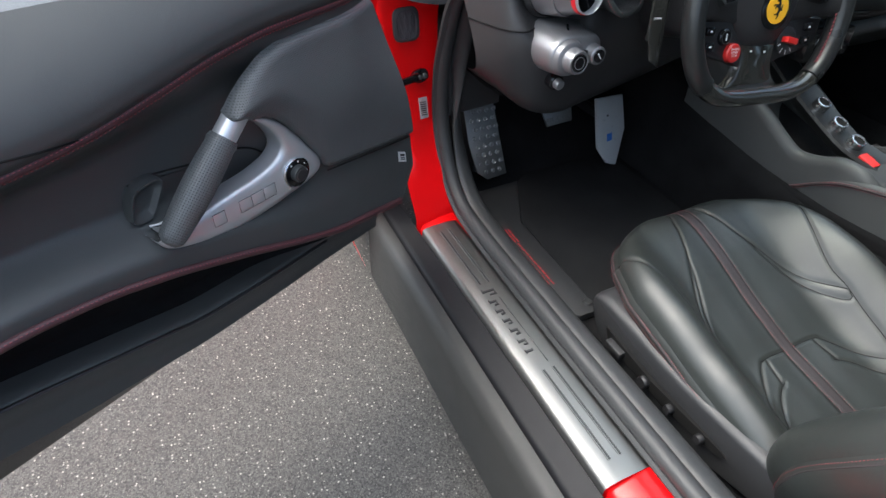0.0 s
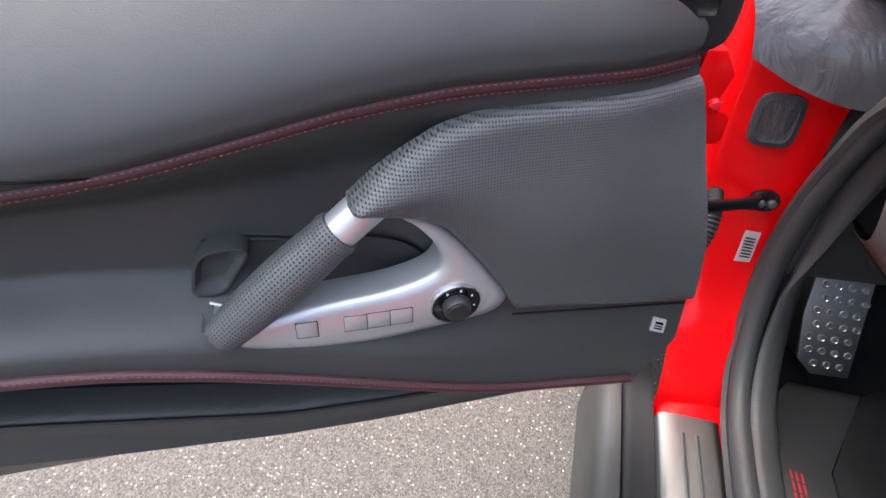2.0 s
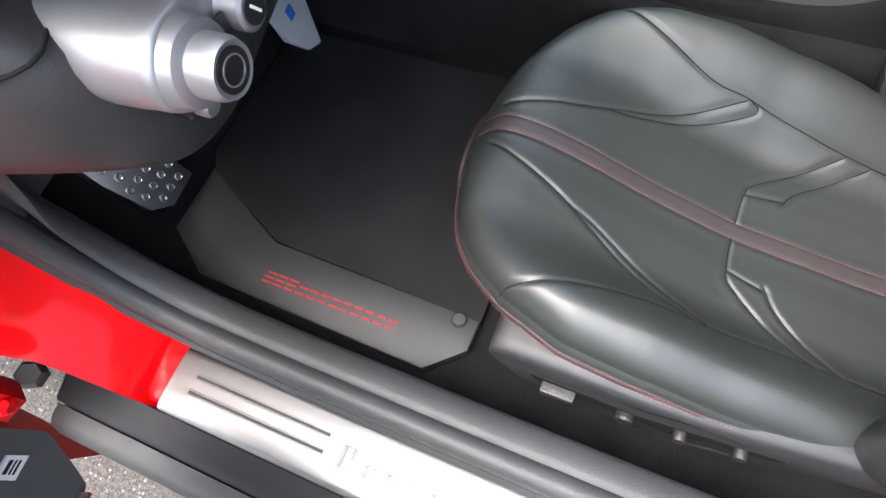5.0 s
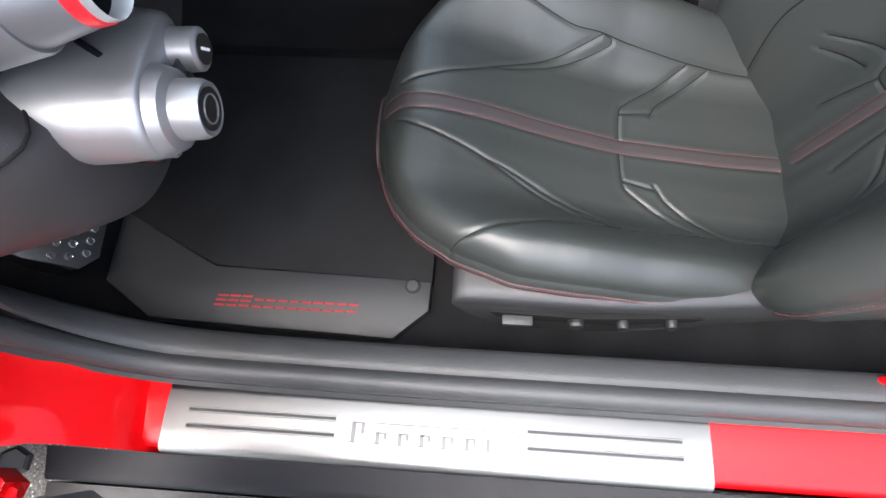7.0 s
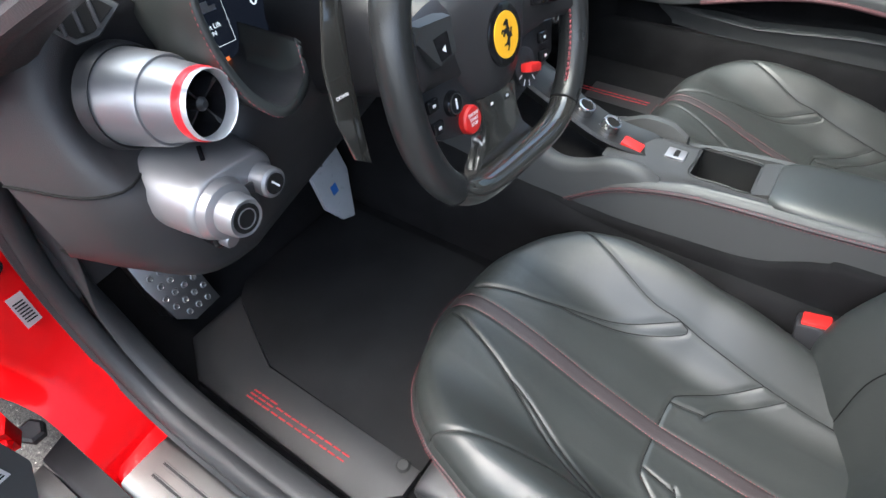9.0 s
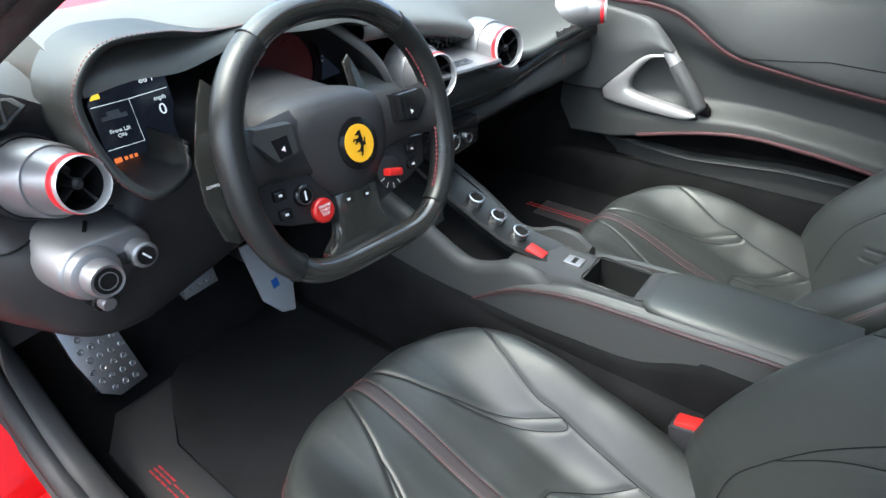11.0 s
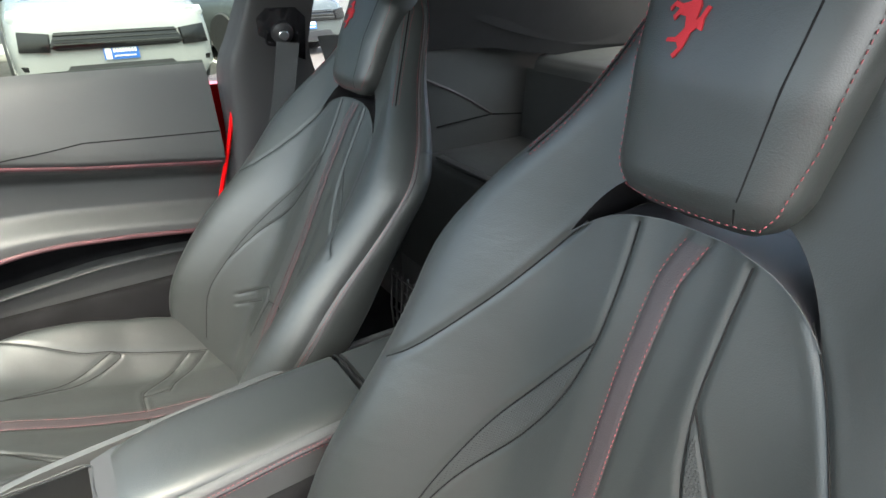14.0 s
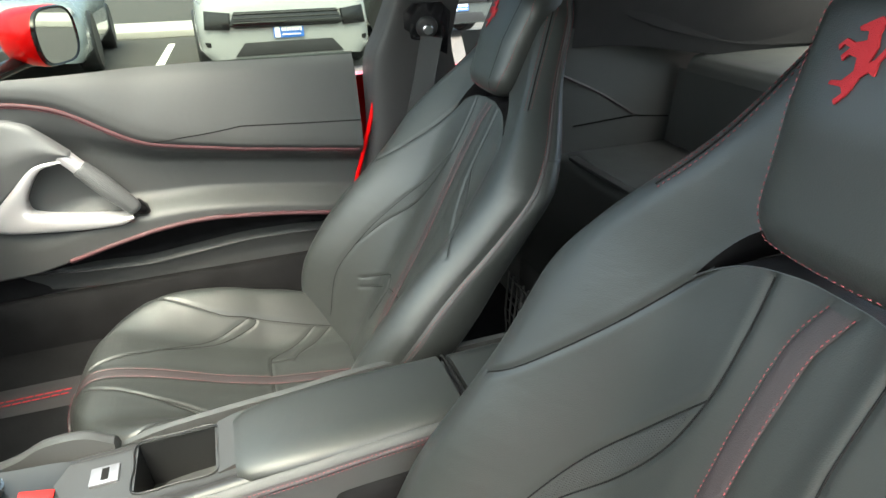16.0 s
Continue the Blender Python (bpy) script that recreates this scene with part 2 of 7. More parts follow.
# ---- builders ----
def mesh_part(name, verts, faces, material, parent=None, label="", smooth=True, uvs=None):
    me = bpy.data.meshes.new(name)
    me.from_pydata([tuple(v) for v in verts], [], faces)
    if uvs is not None:
        lay = me.uv_layers.new(name="uv")
        idx = np.zeros(len(me.loops), dtype=np.int32)
        me.loops.foreach_get("vertex_index", idx)
        lay.data.foreach_set("uv", np.asarray(uvs, dtype=np.float32)[idx].ravel())
    me.materials.append(material)
    if smooth:
        me.polygons.foreach_set("use_smooth", [True] * len(me.polygons))
    me.update()
    ob = new(name, me)
    if parent:
        ob.parent = parent
        if label:
            ob["label"] = label
    return ob


def part(name, bm, material, parent=None, label="", smooth=False):
    me = bpy.data.meshes.new(name)
    bmesh.ops.recalc_face_normals(bm, faces=bm.faces)
    bm.to_mesh(me)
    bm.free()
    me.materials.append(material)
    if smooth:
        me.polygons.foreach_set("use_smooth", [True] * len(me.polygons))
        me.set_sharp_from_angle(angle=radians(40))
    ob = new(name, me)
    if parent:
        ob.parent = parent
        if label:
            ob["label"] = label
    return ob


def thing(name, label, category, group="", kind=""):
    return tagged(new(name), label, category, group, kind)


def ss(a, b, x):
    t = np.clip((x - a) / (b - a), 0, 1)
    return t * t * (3 - 2 * t)


def lin(x, xs, ys):
    return np.interp(x, xs, ys)


def smooth_lin(x, xs, ys, w):
    """Piecewise linear, rounded over about the width w."""
    return sum(np.interp(x + d * w, xs, ys) * k for d, k in ((-1, 0.08), (-0.6, 0.17), (-0.2, 0.25), (0.2, 0.25), (0.6, 0.17), (1, 0.08)))


def spl(pts, n=8, closed=False):
    """A smooth curve through the points."""
    p = [np.array(q, float) for q in pts]
    if closed:
        p = [p[-1]] + p + [p[0], p[1]]
    else:
        p = [2 * p[0] - p[1]] + p + [2 * p[-1] - p[-2]]
    out = []
    for a, b, c, d in zip(p, p[1:], p[2:], p[3:]):
        for i in range(n):
            t = i / n
            out.append(0.5 * (2 * b + (c - a) * t + (2 * a - 5 * b + 4 * c - d) * t * t + (3 * b - a - 3 * c + d) * t ** 3))
    if not closed:
        out.append(p[-2])
    return np.array(out)


def even(pts, step):
    """The points of a polyline at even steps."""
    p = np.array(pts, float)
    s = np.concatenate([[0], np.cumsum(np.linalg.norm(np.diff(p, axis=0), axis=1))])
    q = np.linspace(0, s[-1], max(2, int(s[-1] / step) + 1))
    return np.stack([np.interp(q, s, p[:, i]) for i in range(p.shape[1])], 1)


def dist(X, Y, lines):
    """The distance of plan points from the nearest of some polylines."""
    best = np.full(X.shape, 9.0)
    for ln in lines:
        ln = np.array(ln, float)
        for a, b in zip(ln, ln[1:]):
            d = b - a
            t = np.clip(((X - a[0]) * d[0] + (Y - a[1]) * d[1]) / max(1e-12, d @ d), 0, 1)
            best = np.minimum(best, np.hypot(X - a[0] - t * d[0], Y - a[1] - t * d[1]))
    return best


def grid(name, P, material, parent=None, label="", keep=None, wrap=False, uvs=True, flip=False, plan=None):
    """A sheet from an array of points, rows by columns by three; keep: which faces."""
    P = np.asarray(P, float)
    n, m = P.shape[:2]
    fs = []
    for i in range(n - 1):
        for j in range(m if wrap else m - 1):
            if keep is None or keep[i, j]:
                k = (j + 1) % m
                f = (i * m + j, i * m + k, (i + 1) * m + k, (i + 1) * m + j)
                fs.append(f[::-1] if flip else f)
    uv = None
    if uvs:
        su = np.concatenate([[0], np.cumsum(np.linalg.norm(np.diff(P[n // 2], axis=0), axis=1))])
        sv = np.concatenate([[0], np.cumsum(np.linalg.norm(np.diff(P[:, m // 2], axis=0), axis=1))])
        uv = np.stack(np.meshgrid(su, sv), -1).reshape(-1, 2) / 0.0034
    if plan is not None:
        uv = np.asarray(plan, float).reshape(-1, 2) / 0.0025
    return mesh_part(name, P.reshape(-1, 3), fs, material, parent, label, uvs=uv)


def loft(name, sections, material, parent=None, label="", cap=True, closed=True):
    """A skin over closed sections, each an array of points."""
    S = np.array(sections, float)
    n, m = S.shape[:2]
    fs = [(i * m + j, i * m + (j + 1) % m, (i + 1) * m + (j + 1) % m, (i + 1) * m + j) for i in range(n - 1) for j in range(m if closed else m - 1)]
    if cap:
        fs += [tuple(range(m))[::-1], tuple((n - 1) * m + j for j in range(m))]
    su = np.arange(m) * (np.linalg.norm(S[n // 2] - np.roll(S[n // 2], 1, 0), axis=1).sum() / m)
    sv = np.concatenate([[0], np.cumsum(np.linalg.norm(np.diff(S[:, 0], axis=0), axis=1))])
    uv = np.stack(np.meshgrid(su, sv), -1).reshape(-1, 2) / 0.0034
    ob = mesh_part(name, S.reshape(-1, 3), fs, material, parent, label, uvs=uv)
    ob.data.set_sharp_from_angle(angle=radians(50))
    return ob


def tube(name, pts, r, material, parent=None, label="", seg=8, closed=False, flat=1.0, up=(0, 0, 1)):
    """A round or flattened cord along the points; r is one radius or one per point."""
    p = np.array(pts, float)
    rad = np.broadcast_to(np.array(r, float), (len(p),))
    d = np.gradient(p, axis=0)
    if closed:
        d = np.roll(p, -1, 0) - np.roll(p, 1, 0)
    d /= np.linalg.norm(d, axis=1)[:, None] + 1e-12
    a = np.cross(d, np.array(up, float))
    bad = np.linalg.norm(a, axis=1) < 1e-3
    a[bad] = np.cross(d[bad], (1.0, 0.13, 0))
    a /= np.linalg.norm(a, axis=1)[:, None]
    b = np.cross(a, d)
    th = np.linspace(0, 2 * math.pi, seg, endpoint=False)
    S = p[:, None] + rad[:, None, None] * (np.cos(th)[None, :, None] * a[:, None] + flat * np.sin(th)[None, :, None] * b[:, None])
    if closed:
        S = np.concatenate([S, S[:1]])
    return loft(name, S, material, parent, label, cap=not closed)


def many_tubes(name, lines, r, material, parent, label="", seg=6):
    """Several cords joined into one part."""
    V, Fs = [], []
    for ln in lines:
        p = np.array(ln, float)
        d = np.gradient(p, axis=0)
        d /= np.linalg.norm(d, axis=1)[:, None] + 1e-12
        a = np.cross(d, (0.05, 0.03, 1.0))
        a /= np.linalg.norm(a, axis=1)[:, None] + 1e-9
        b = np.cross(a, d)
        th = np.linspace(0, 2 * math.pi, seg, endpoint=False)
        S = p[:, None] + r * (np.cos(th)[None, :, None] * a[:, None] + np.sin(th)[None, :, None] * b[:, None])
        o = len(V)
        V += list(S.reshape(-1, 3))
        Fs += [(o + i * seg + j, o + i * seg + (j + 1) % seg, o + (i + 1) * seg + (j + 1) % seg, o + (i + 1) * seg + j) for i in range(len(p) - 1) for j in range(seg)]
    return mesh_part(name, V, Fs, material, parent, label)


def stitches(name, lines, parent, material=None, r=0.00048, length=0.0033, gap=0.0018):
    """Rows of short thread stitches along the lines."""
    V, Fs = [], []
    for ln in lines:
        q = even(ln, length + gap)
        for a, b in zip(q, q[1:]):
            d = (b - a) / (np.linalg.norm(b - a) + 1e-12)
            e = a + d * length
            s = np.cross(d, (0.1, 0.2, 1.0))
            s /= np.linalg.norm(s) + 1e-9
            u = np.cross(s, d)
            o = len(V)
            V += [a, *(a + d * 0.0008 + r * w for w in (s, u, -s, -u)), *(e - d * 0.0008 + r * w for w in (s, u, -s, -u)), e]
            Fs += [(o, o + 1 + (k + 1) % 4, o + 1 + k) for k in range(4)]
            Fs += [(o + 1 + k, o + 1 + (k + 1) % 4, o + 5 + (k + 1) % 4, o + 5 + k) for k in range(4)]
            Fs += [(o + 9, o + 5 + k, o + 5 + (k + 1) % 4) for k in range(4)]
    ob = mesh_part(name, V, Fs, material or STITCH, parent)
    ob["kind"] = "stuff"
    return ob


def box(name, lo, hi, material, parent=None, label="", bevel=0.004, m=None, seg=2):
    bm = bmesh.new()
    bmesh.ops.create_cube(bm, size=1.0)
    lo, hi = Vector(lo), Vector(hi)
    for v in bm.verts:
        v.co = Vector(((lo[i] + hi[i]) / 2 + v.co[i] * (hi[i] - lo[i]) for i in range(3)))
    if bevel:
        bmesh.ops.bevel(bm, geom=bm.edges[:], offset=bevel, segments=seg, profile=0.6, affect="EDGES", clamp_overlap=True)
    if m is not None:
        bm.transform(m)
    return part(name, bm, material, parent, label, smooth=True)


def slab(name, outline, depth, material, parent=None, label="", m=None, bevel=0.002):
    """A plate of that outline (plan points), its top at 0 and its thickness below, then set by the pose m."""
    bm = bmesh.new()
    vs = [bm.verts.new((x, y, 0)) for x, y in outline]
    f = bm.faces.new(vs)
    f.normal_update()
    if f.normal.z < 0:
        f.normal_flip()
    r = bmesh.ops.extrude_face_region(bm, geom=[f])
    for v in r["geom"]:
        if isinstance(v, bmesh.types.BMVert):
            v.co.z -= depth
    bmesh.ops.recalc_face_normals(bm, faces=bm.faces)
    if bevel:
        bmesh.ops.bevel(bm, geom=[e for e in bm.edges if abs(e.verts[0].co.z) < 1e-6 and abs(e.verts[1].co.z) < 1e-6], offset=bevel, segments=2, profile=0.6, affect="EDGES", clamp_overlap=True)
    if m is not None:
        bm.transform(m)
    return part(name, bm, material, parent, label, smooth=True)


def lathe(name, profile, material, m, parent=None, label="", seg=40, caps=True):
    """A turned form: profile of (radius, height) along the pose's z axis."""
    th = np.linspace(0, 2 * math.pi, seg, endpoint=False)
    P = np.array([[(r * math.cos(a), r * math.sin(a), h) for a in th] for r, h in profile])
    n = len(profile)
    fs = [(i * seg + j, i * seg + (j + 1) % seg, (i + 1) * seg + (j + 1) % seg, (i + 1) * seg + j) for i in range(n - 1) for j in range(seg)]
    if caps and profile[0][0] > 1e-6:
        fs.append(tuple(range(seg))[::-1])
    if caps and profile[-1][0] > 1e-6:
        fs.append(tuple((n - 1) * seg + j for j in range(seg)))
    V = [m @ Vector(p) for p in P.reshape(-1, 3)]
    ob = mesh_part(name, V, fs, material, parent, label)
    ob.data.set_sharp_from_angle(angle=radians(35))
    return ob


def axis_pose(origin, direction, up=(0, 0, 1)):
    """A pose whose z axis runs along the direction and whose y axis leans to up."""
    z = Vector(direction).normalized()
    x = Vector(up).cross(z).normalized()
    y = z.cross(x)
    return Matrix.Translation(origin) @ Matrix((x, y, z)).transposed().to_4x4()


def bars(name, m, spans, height, material, parent, label="", thick=0.0006, slant=0.0):
    """Flat raised bars in a row, standing in for lettering: spans of (start, width, low, high)."""
    V, Fs = [], []
    for x, w, lo, hi in spans:
        o = len(V)
        q = [(x, lo * height), (x + w, lo * height), (x + w, hi * height), (x, hi * height)]
        V += [m @ Vector((a + slant * b, b, 0)) for a, b in q] + [m @ Vector((a + slant * b, b, thick)) for a, b in q]
        Fs += [(o + 4, o + 5, o + 6, o + 7), (o, o + 1, o + 5, o + 4), (o + 1, o + 2, o + 6, o + 5), (o + 2, o + 3, o + 7, o + 6), (o + 3, o, o + 4, o + 7)]
    return mesh_part(name, V, Fs, material, parent, label, smooth=False)


def text_part(name, body, size, m, material, parent, label="", align="LEFT"):
    """Flat lettering in the built-in font, lying on the pose m."""
    cu = bpy.data.curves.new(name, "FONT")
    cu.body, cu.size, cu.extrude, cu.align_x = body, size, 0.0002, align
    tmp = new(name, cu)
    bpy.context.view_layer.update()
    me = bpy.data.meshes.new_from_object(tmp)
    bpy.data.objects.remove(tmp)
    me.transform(m)
    me.materials.clear()
    me.materials.append(material)
    ob = new(name, me)
    ob.parent = parent
    if label:
        ob["label"] = label
    return ob


# ---- setting: ground ----
def plane_grid(name, x0, x1, y0, y1, z, material, n=2):
    X, Y = np.meshgrid(np.linspace(x0, x1, n), np.linspace(y0, y1, n))
    return grid(name, np.stack([X, Y, np.full_like(X, z)], -1), material, uvs=False)


ground = tagged(plane_grid("ground", -400, 400, -400, 400, 0.0, ASPHALT), "worn grey asphalt car park with pale aggregate", "ground", kind="structure")

# ---- the car's body ----
body = thing("sports_car", "red two-seat sports car body with black trimmed cabin", "car")

# sill, from outside to inside: grey rocker, dark rubber ledge, red sill with the metal tread plate on it


def along(name, profile, y0, y1, material, label="", n=2):
    """A run of one profile (x, z) from y0 to y1."""
    ys = np.linspace(y0, y1, n)
    return loft(name, [[(x, y, z) for x, z in profile] for y in ys], material, body, label)


along("rocker", [(-0.922, 0.10), (-0.916, 0.25), (-0.908, 0.272), (-0.897, 0.280), (-0.882, 0.282), (-0.880, 0.10)], -1.2, 1.05, ROCKER, "taupe grey rocker panel", 3)
along("sill_ledge", [(-0.8795, 0.10), (-0.8795, 0.286), (-0.876, 0.291), (-0.868, 0.293), (-0.850, 0.299), (-0.8415, 0.302), (-0.8415, 0.10)], -1.2, 1.05, LEDGE, "smooth black sill ledge", 3)
along("sill", [(-0.834, 0.10), (-0.834, 0.300), (-0.831, 0.304), (-0.825, 0.310), (-0.775, 0.318), (-0.755, 0.318), (-0.75, 0.10)], -1.2, 0.955, PAINT, "red painted sill", 3)

# door jamb, red, rising forward of the sill
zs = np.linspace(0.20, 0.96, 40)
jx = np.linspace(0, 1, 24)
JP = []
for z in zs:
    y = float(smooth_lin(z, [0.2, 0.33, 0.45, 0.53, 0.62, 0.75, 0.96], [0.905, 0.935, 1.015, 1.038, 1.050, 1.054, 1.064], 0.03))
    xin = float(lin(z, [0.2, 0.7, 0.96], [-0.745, -0.735, -0.70]))
    xout = float(smooth_lin(z, [0.2, 0.32, 0.42, 0.54, 0.96], [-0.841, -0.841, -0.842, -0.91, -0.93], 0.02))
    JP.append([(xin + (xout - xin) * t, y + 0.05 * float(ss(0.62, 1.0, t) * ss(0.40, 0.52, z)), z) for t in jx])
grid("jamb", JP, PAINT, body, "glossy red door jamb", flip=True, uvs=False)
wall_pts = [[(x, 1.015 + 0.10 * (x + 0.735), z) for x in (-0.735, -0.70, -0.665, -0.60)] for z in (0.508, 0.58, 0.66, 0.75)]

# seal round the door opening
seal_line = spl([(-0.747, -1.2, 0.338), (-0.747, -0.4, 0.338), (-0.747, 0.2, 0.338), (-0.747, 0.6, 0.338), (-0.745, 0.82, 0.34), (-0.743, 0.92, 0.355), (-0.741, 0.985, 0.41),
                 (-0.74, 1.02, 0.50), (-0.739, 1.02, 0.60), (-0.735, 0.995, 0.70), (-0.73, 0.95, 0.785), (-0.715, 0.82, 0.89), (-0.69, 0.57, 1.005), (-0.655, 0.32, 1.10), (-0.62, 0.05, 1.15), (-0.60, -0.3, 1.16)], 10)
tube("door_seal", seal_line, 0.015, RUBBER, body, "black rubber door seal", seg=10, up=(1, 0, 0.3))
tube("seal_lip", seal_line + np.array([0.028, -0.010, 0.002]), 0.019, RUBBER, body, "broad rubber inner lip of the seal", seg=12, up=(0.3, 0, 1), flat=0.45)
tube("seal_flange", seal_line + np.array([-0.014, 0.002, -0.010]), 0.007, RUBBER, body, seg=6, up=(1, 0, 0.3))


def wall(name, rows, material, label="", n=8, flip=False):
    """A smooth sheet through rows of points."""
    R = np.array([spl(r, n) for r in rows])
    C = np.array([spl(R[:, j], n) for j in range(R.shape[1])]).transpose(1, 0, 2)
    return grid(name, C, material, body, label, flip=flip, uvs=False)


wall("footwell_side", wall_pts, TRIM, "dark grey footwell side trim", 4)
# inner sill, floor, firewall and tunnel, all in black carpet
for s, nm in ((-1, "inner_sill"), (1, "inner_sill")):
    k = s
    wall(nm, [[(k * 0.735, y, 0.336), (k * 0.712, y, 0.335), (k * 0.695, y, 0.30), (k * 0.685, y, 0.225)] for y in (-0.6, 0.0, 0.5, 0.95, 1.05)] +
         [[(k * 0.735, 1.06, 0.38), (k * 0.70, 1.08, 0.37), (k * 0.68, 1.10, 0.32), (k * 0.67, 1.12, 0.225)]], CARPET, "black carpeted inner sill", 5)
wall("kick_panel", [[(-0.725, 1.00, z), (-0.71, 1.06, z), (-0.69, 1.2, z), (-0.68, 1.4, z)] for z in (0.22, 0.35, 0.45, 0.52)], CARPET, "black carpeted kick panel", 4)
wall("kick_panel", [[(0.73, 0.93, z), (0.715, 1.05, z), (0.69, 1.2, z), (0.68, 1.4, z)] for z in (0.22, 0.45, 0.65, 0.8)], CARPET, "black carpeted kick panel", 4)
wall("floor_carpet", [[(x, -0.6, 0.228), (x, 0.4, 0.228), (x, 0.95, 0.23), (x, 1.12, 0.245), (x, 1.25, 0.36), (x, 1.38, 0.60), (x, 1.40, 0.86)] for x in (-0.72, -0.4, 0, 0.4, 0.72)], CARPET, "black floor carpet", 6)
wall("tunnel", [[(-0.17, y, 0.225), (-0.15, y, 0.30), (-0.125, y, z), (0, y, z + 0.02), (0.125, y, z), (0.15, y, 0.30), (0.17, y, 0.225)]
                for y, z in ((-0.5, 0.37), (0.0, 0.37), (0.5, 0.37), (0.8, 0.42), (1.1, 0.5), (1.35, 0.6))], CARPET, "black carpeted centre tunnel", 5)

# A-pillar trims, screen, roof
for s in (-1, 1):
    tube("pillar_trim", spl([(s * 0.715, 1.10, 0.87), (s * 0.70, 0.82, 0.975), (s * 0.66, 0.56, 1.045), (s * 0.60, 0.30, 1.15)], 8), [0.036] * 25, PLASTIC, body, "black windscreen pillar trim", seg=10, flat=0.6)
    tube("pillar_skin", spl([(s * 0.775, 1.16, 0.82), (s * 0.735, 0.84, 0.955), (s * 0.695, 0.57, 1.09), (s * 0.64, 0.30, 1.19)], 8), [0.03] * 25, PAINT, body, "red windscreen pillar", seg=10)
screen = wall("windscreen", [[(-0.70, 1.30, 0.86), (-0.35, 1.42, 0.87), (0, 1.46, 0.875), (0.35, 1.42, 0.87), (0.70, 1.30, 0.86)],
                             [(-0.66, 0.80, 1.02), (-0.33, 0.88, 1.06), (0, 0.90, 1.07), (0.33, 0.88, 1.06), (0.66, 0.80, 1.02)],
                             [(-0.58, 0.30, 1.17), (-0.3, 0.33, 1.21), (0, 0.34, 1.22), (0.3, 0.33, 1.21), (0.58, 0.30, 1.17)]], GLASS, "clear windscreen glass", 6)
screen.visible_shadow = False
wall("headliner", [[(-0.60, y, 1.16 - d), (-0.45, y, 1.195 - d), (0, y, 1.21 - d), (0.45, y, 1.195 - d), (0.60, y, 1.16 - d)] for y, d in ((0.34, 0), (0.1, -0.005), (-0.2, 0), (-0.5, 0.02), (-0.78, 0.05))], ROOFCLOTH, "black cloth headliner", 5)
wall("roof_skin", [[(-0.66, y, 1.16 - d), (-0.5, y, 1.225 - d), (0, y, 1.245 - d), (0.5, y, 1.225 - d), (0.66, y, 1.16 - d)] for y, d in ((0.36, 0), (0.1, -0.01), (-0.2, 0), (-0.5, 0.02), (-0.80, 0.05))], PAINT, "red roof", 5)
wall("bonnet", [[(-0.9, y, z - 0.08), (-0.5, y, z), (0, y, z + 0.03), (0.5, y, z), (0.9, y, z - 0.08)] for y, z in ((1.3, 0.85), (1.7, 0.84), (2.2, 0.78), (2.7, 0.64))], PAINT, "red bonnet", 5)

# tread plate on the sill, with slots and a row of raised bars where the maker's script stands
ys = np.linspace(0.27, 0.905, 60)
plate = grid("tread_plate", [[(-0.8408, y, 0.2990), (-0.8400, y, 0.3115), (-0.838, y, 0.3165), (-0.832, y, 0.3195), (-0.815, y, 0.3212), (-0.79, y, 0.3218), (-0.770, y, 0.3212), (-0.761, y, 0.3195), (-0.759, y, 0.312)] for y in ys], BRUSHED, body, "brushed aluminium tread plate", uvs=False, flip=True)
for x in (-0.790, -0.8085):
    for y0, y1 in ((0.699, 0.876), (0.302, 0.476)):
        sl = slab("slot", [(x - 0.0018, y0), (x + 0.0018, y0), (x + 0.0018, y1), (x - 0.0018, y1)], 0.003, RUBBER, plate, "dark pressed slot", m=pose(0, 0, 0.3224), bevel=0)
        for k in (-1, 1):
            tube("slot_edge", [(x + k * 0.0024, y0, 0.3218), (x + k * 0.0024, (y0 + y1) / 2, 0.3222), (x + k * 0.0024, y1, 0.3218)], 0.0011, BRUSHED, sl, seg=6)
spans, yy = [], 0.0
for w, h in ((0.020, 1.25), (0.017, 0.72), (0.016, 0.72), (0.016, 0.72), (0.018, 0.72), (0.016, 0.72), (0.007, 0.72)):
    spans += [(yy + w * 0.15, 0.0042, 0, h), (yy - 0.001, 0.0085, 0, 0.07)]
    if w > 0.01:
        spans += [(yy + w * 0.15, w * 0.75, h - 0.10, h), (yy + w * 0.70, 0.0032, h * 0.45, h - 0.08)]
    yy += w + 0.0092
bars("script_relief", Matrix.Translation((-0.8155, 0.682, 0.3213)) @ Matrix(((0, 1, 0), (-1, 0, 0), (0, 0, 1))).to_4x4(), spans + [(0.028, 0.165, 1.20, 1.25)], 0.019, STAMPED, plate, "raised metal bars", thick=0.0020)

# jamb fittings
plug = slab("rubber_plug", [(0.027 * np.sign(math.cos(a)) * abs(math.cos(a)) ** 0.5, 0.032 * np.sign(math.sin(a)) * abs(math.sin(a)) ** 0.5) for a in np.linspace(0, 2 * math.pi, 32, endpoint=False)], 0.006, RUBBER, body, "grey rubber plug", m=axis_pose((-0.802, 1.046, 0.698), (0, -1, 0.12)), bevel=0.003)
def ring_of(w, h, k=0.5, n=32):
    """A rounded rectangle in plan."""
    return [(w * np.sign(math.cos(a)) * abs(math.cos(a)) ** k, h * np.sign(math.sin(a)) * abs(math.sin(a)) ** k) for a in np.linspace(0, 2 * math.pi, n, endpoint=False)]


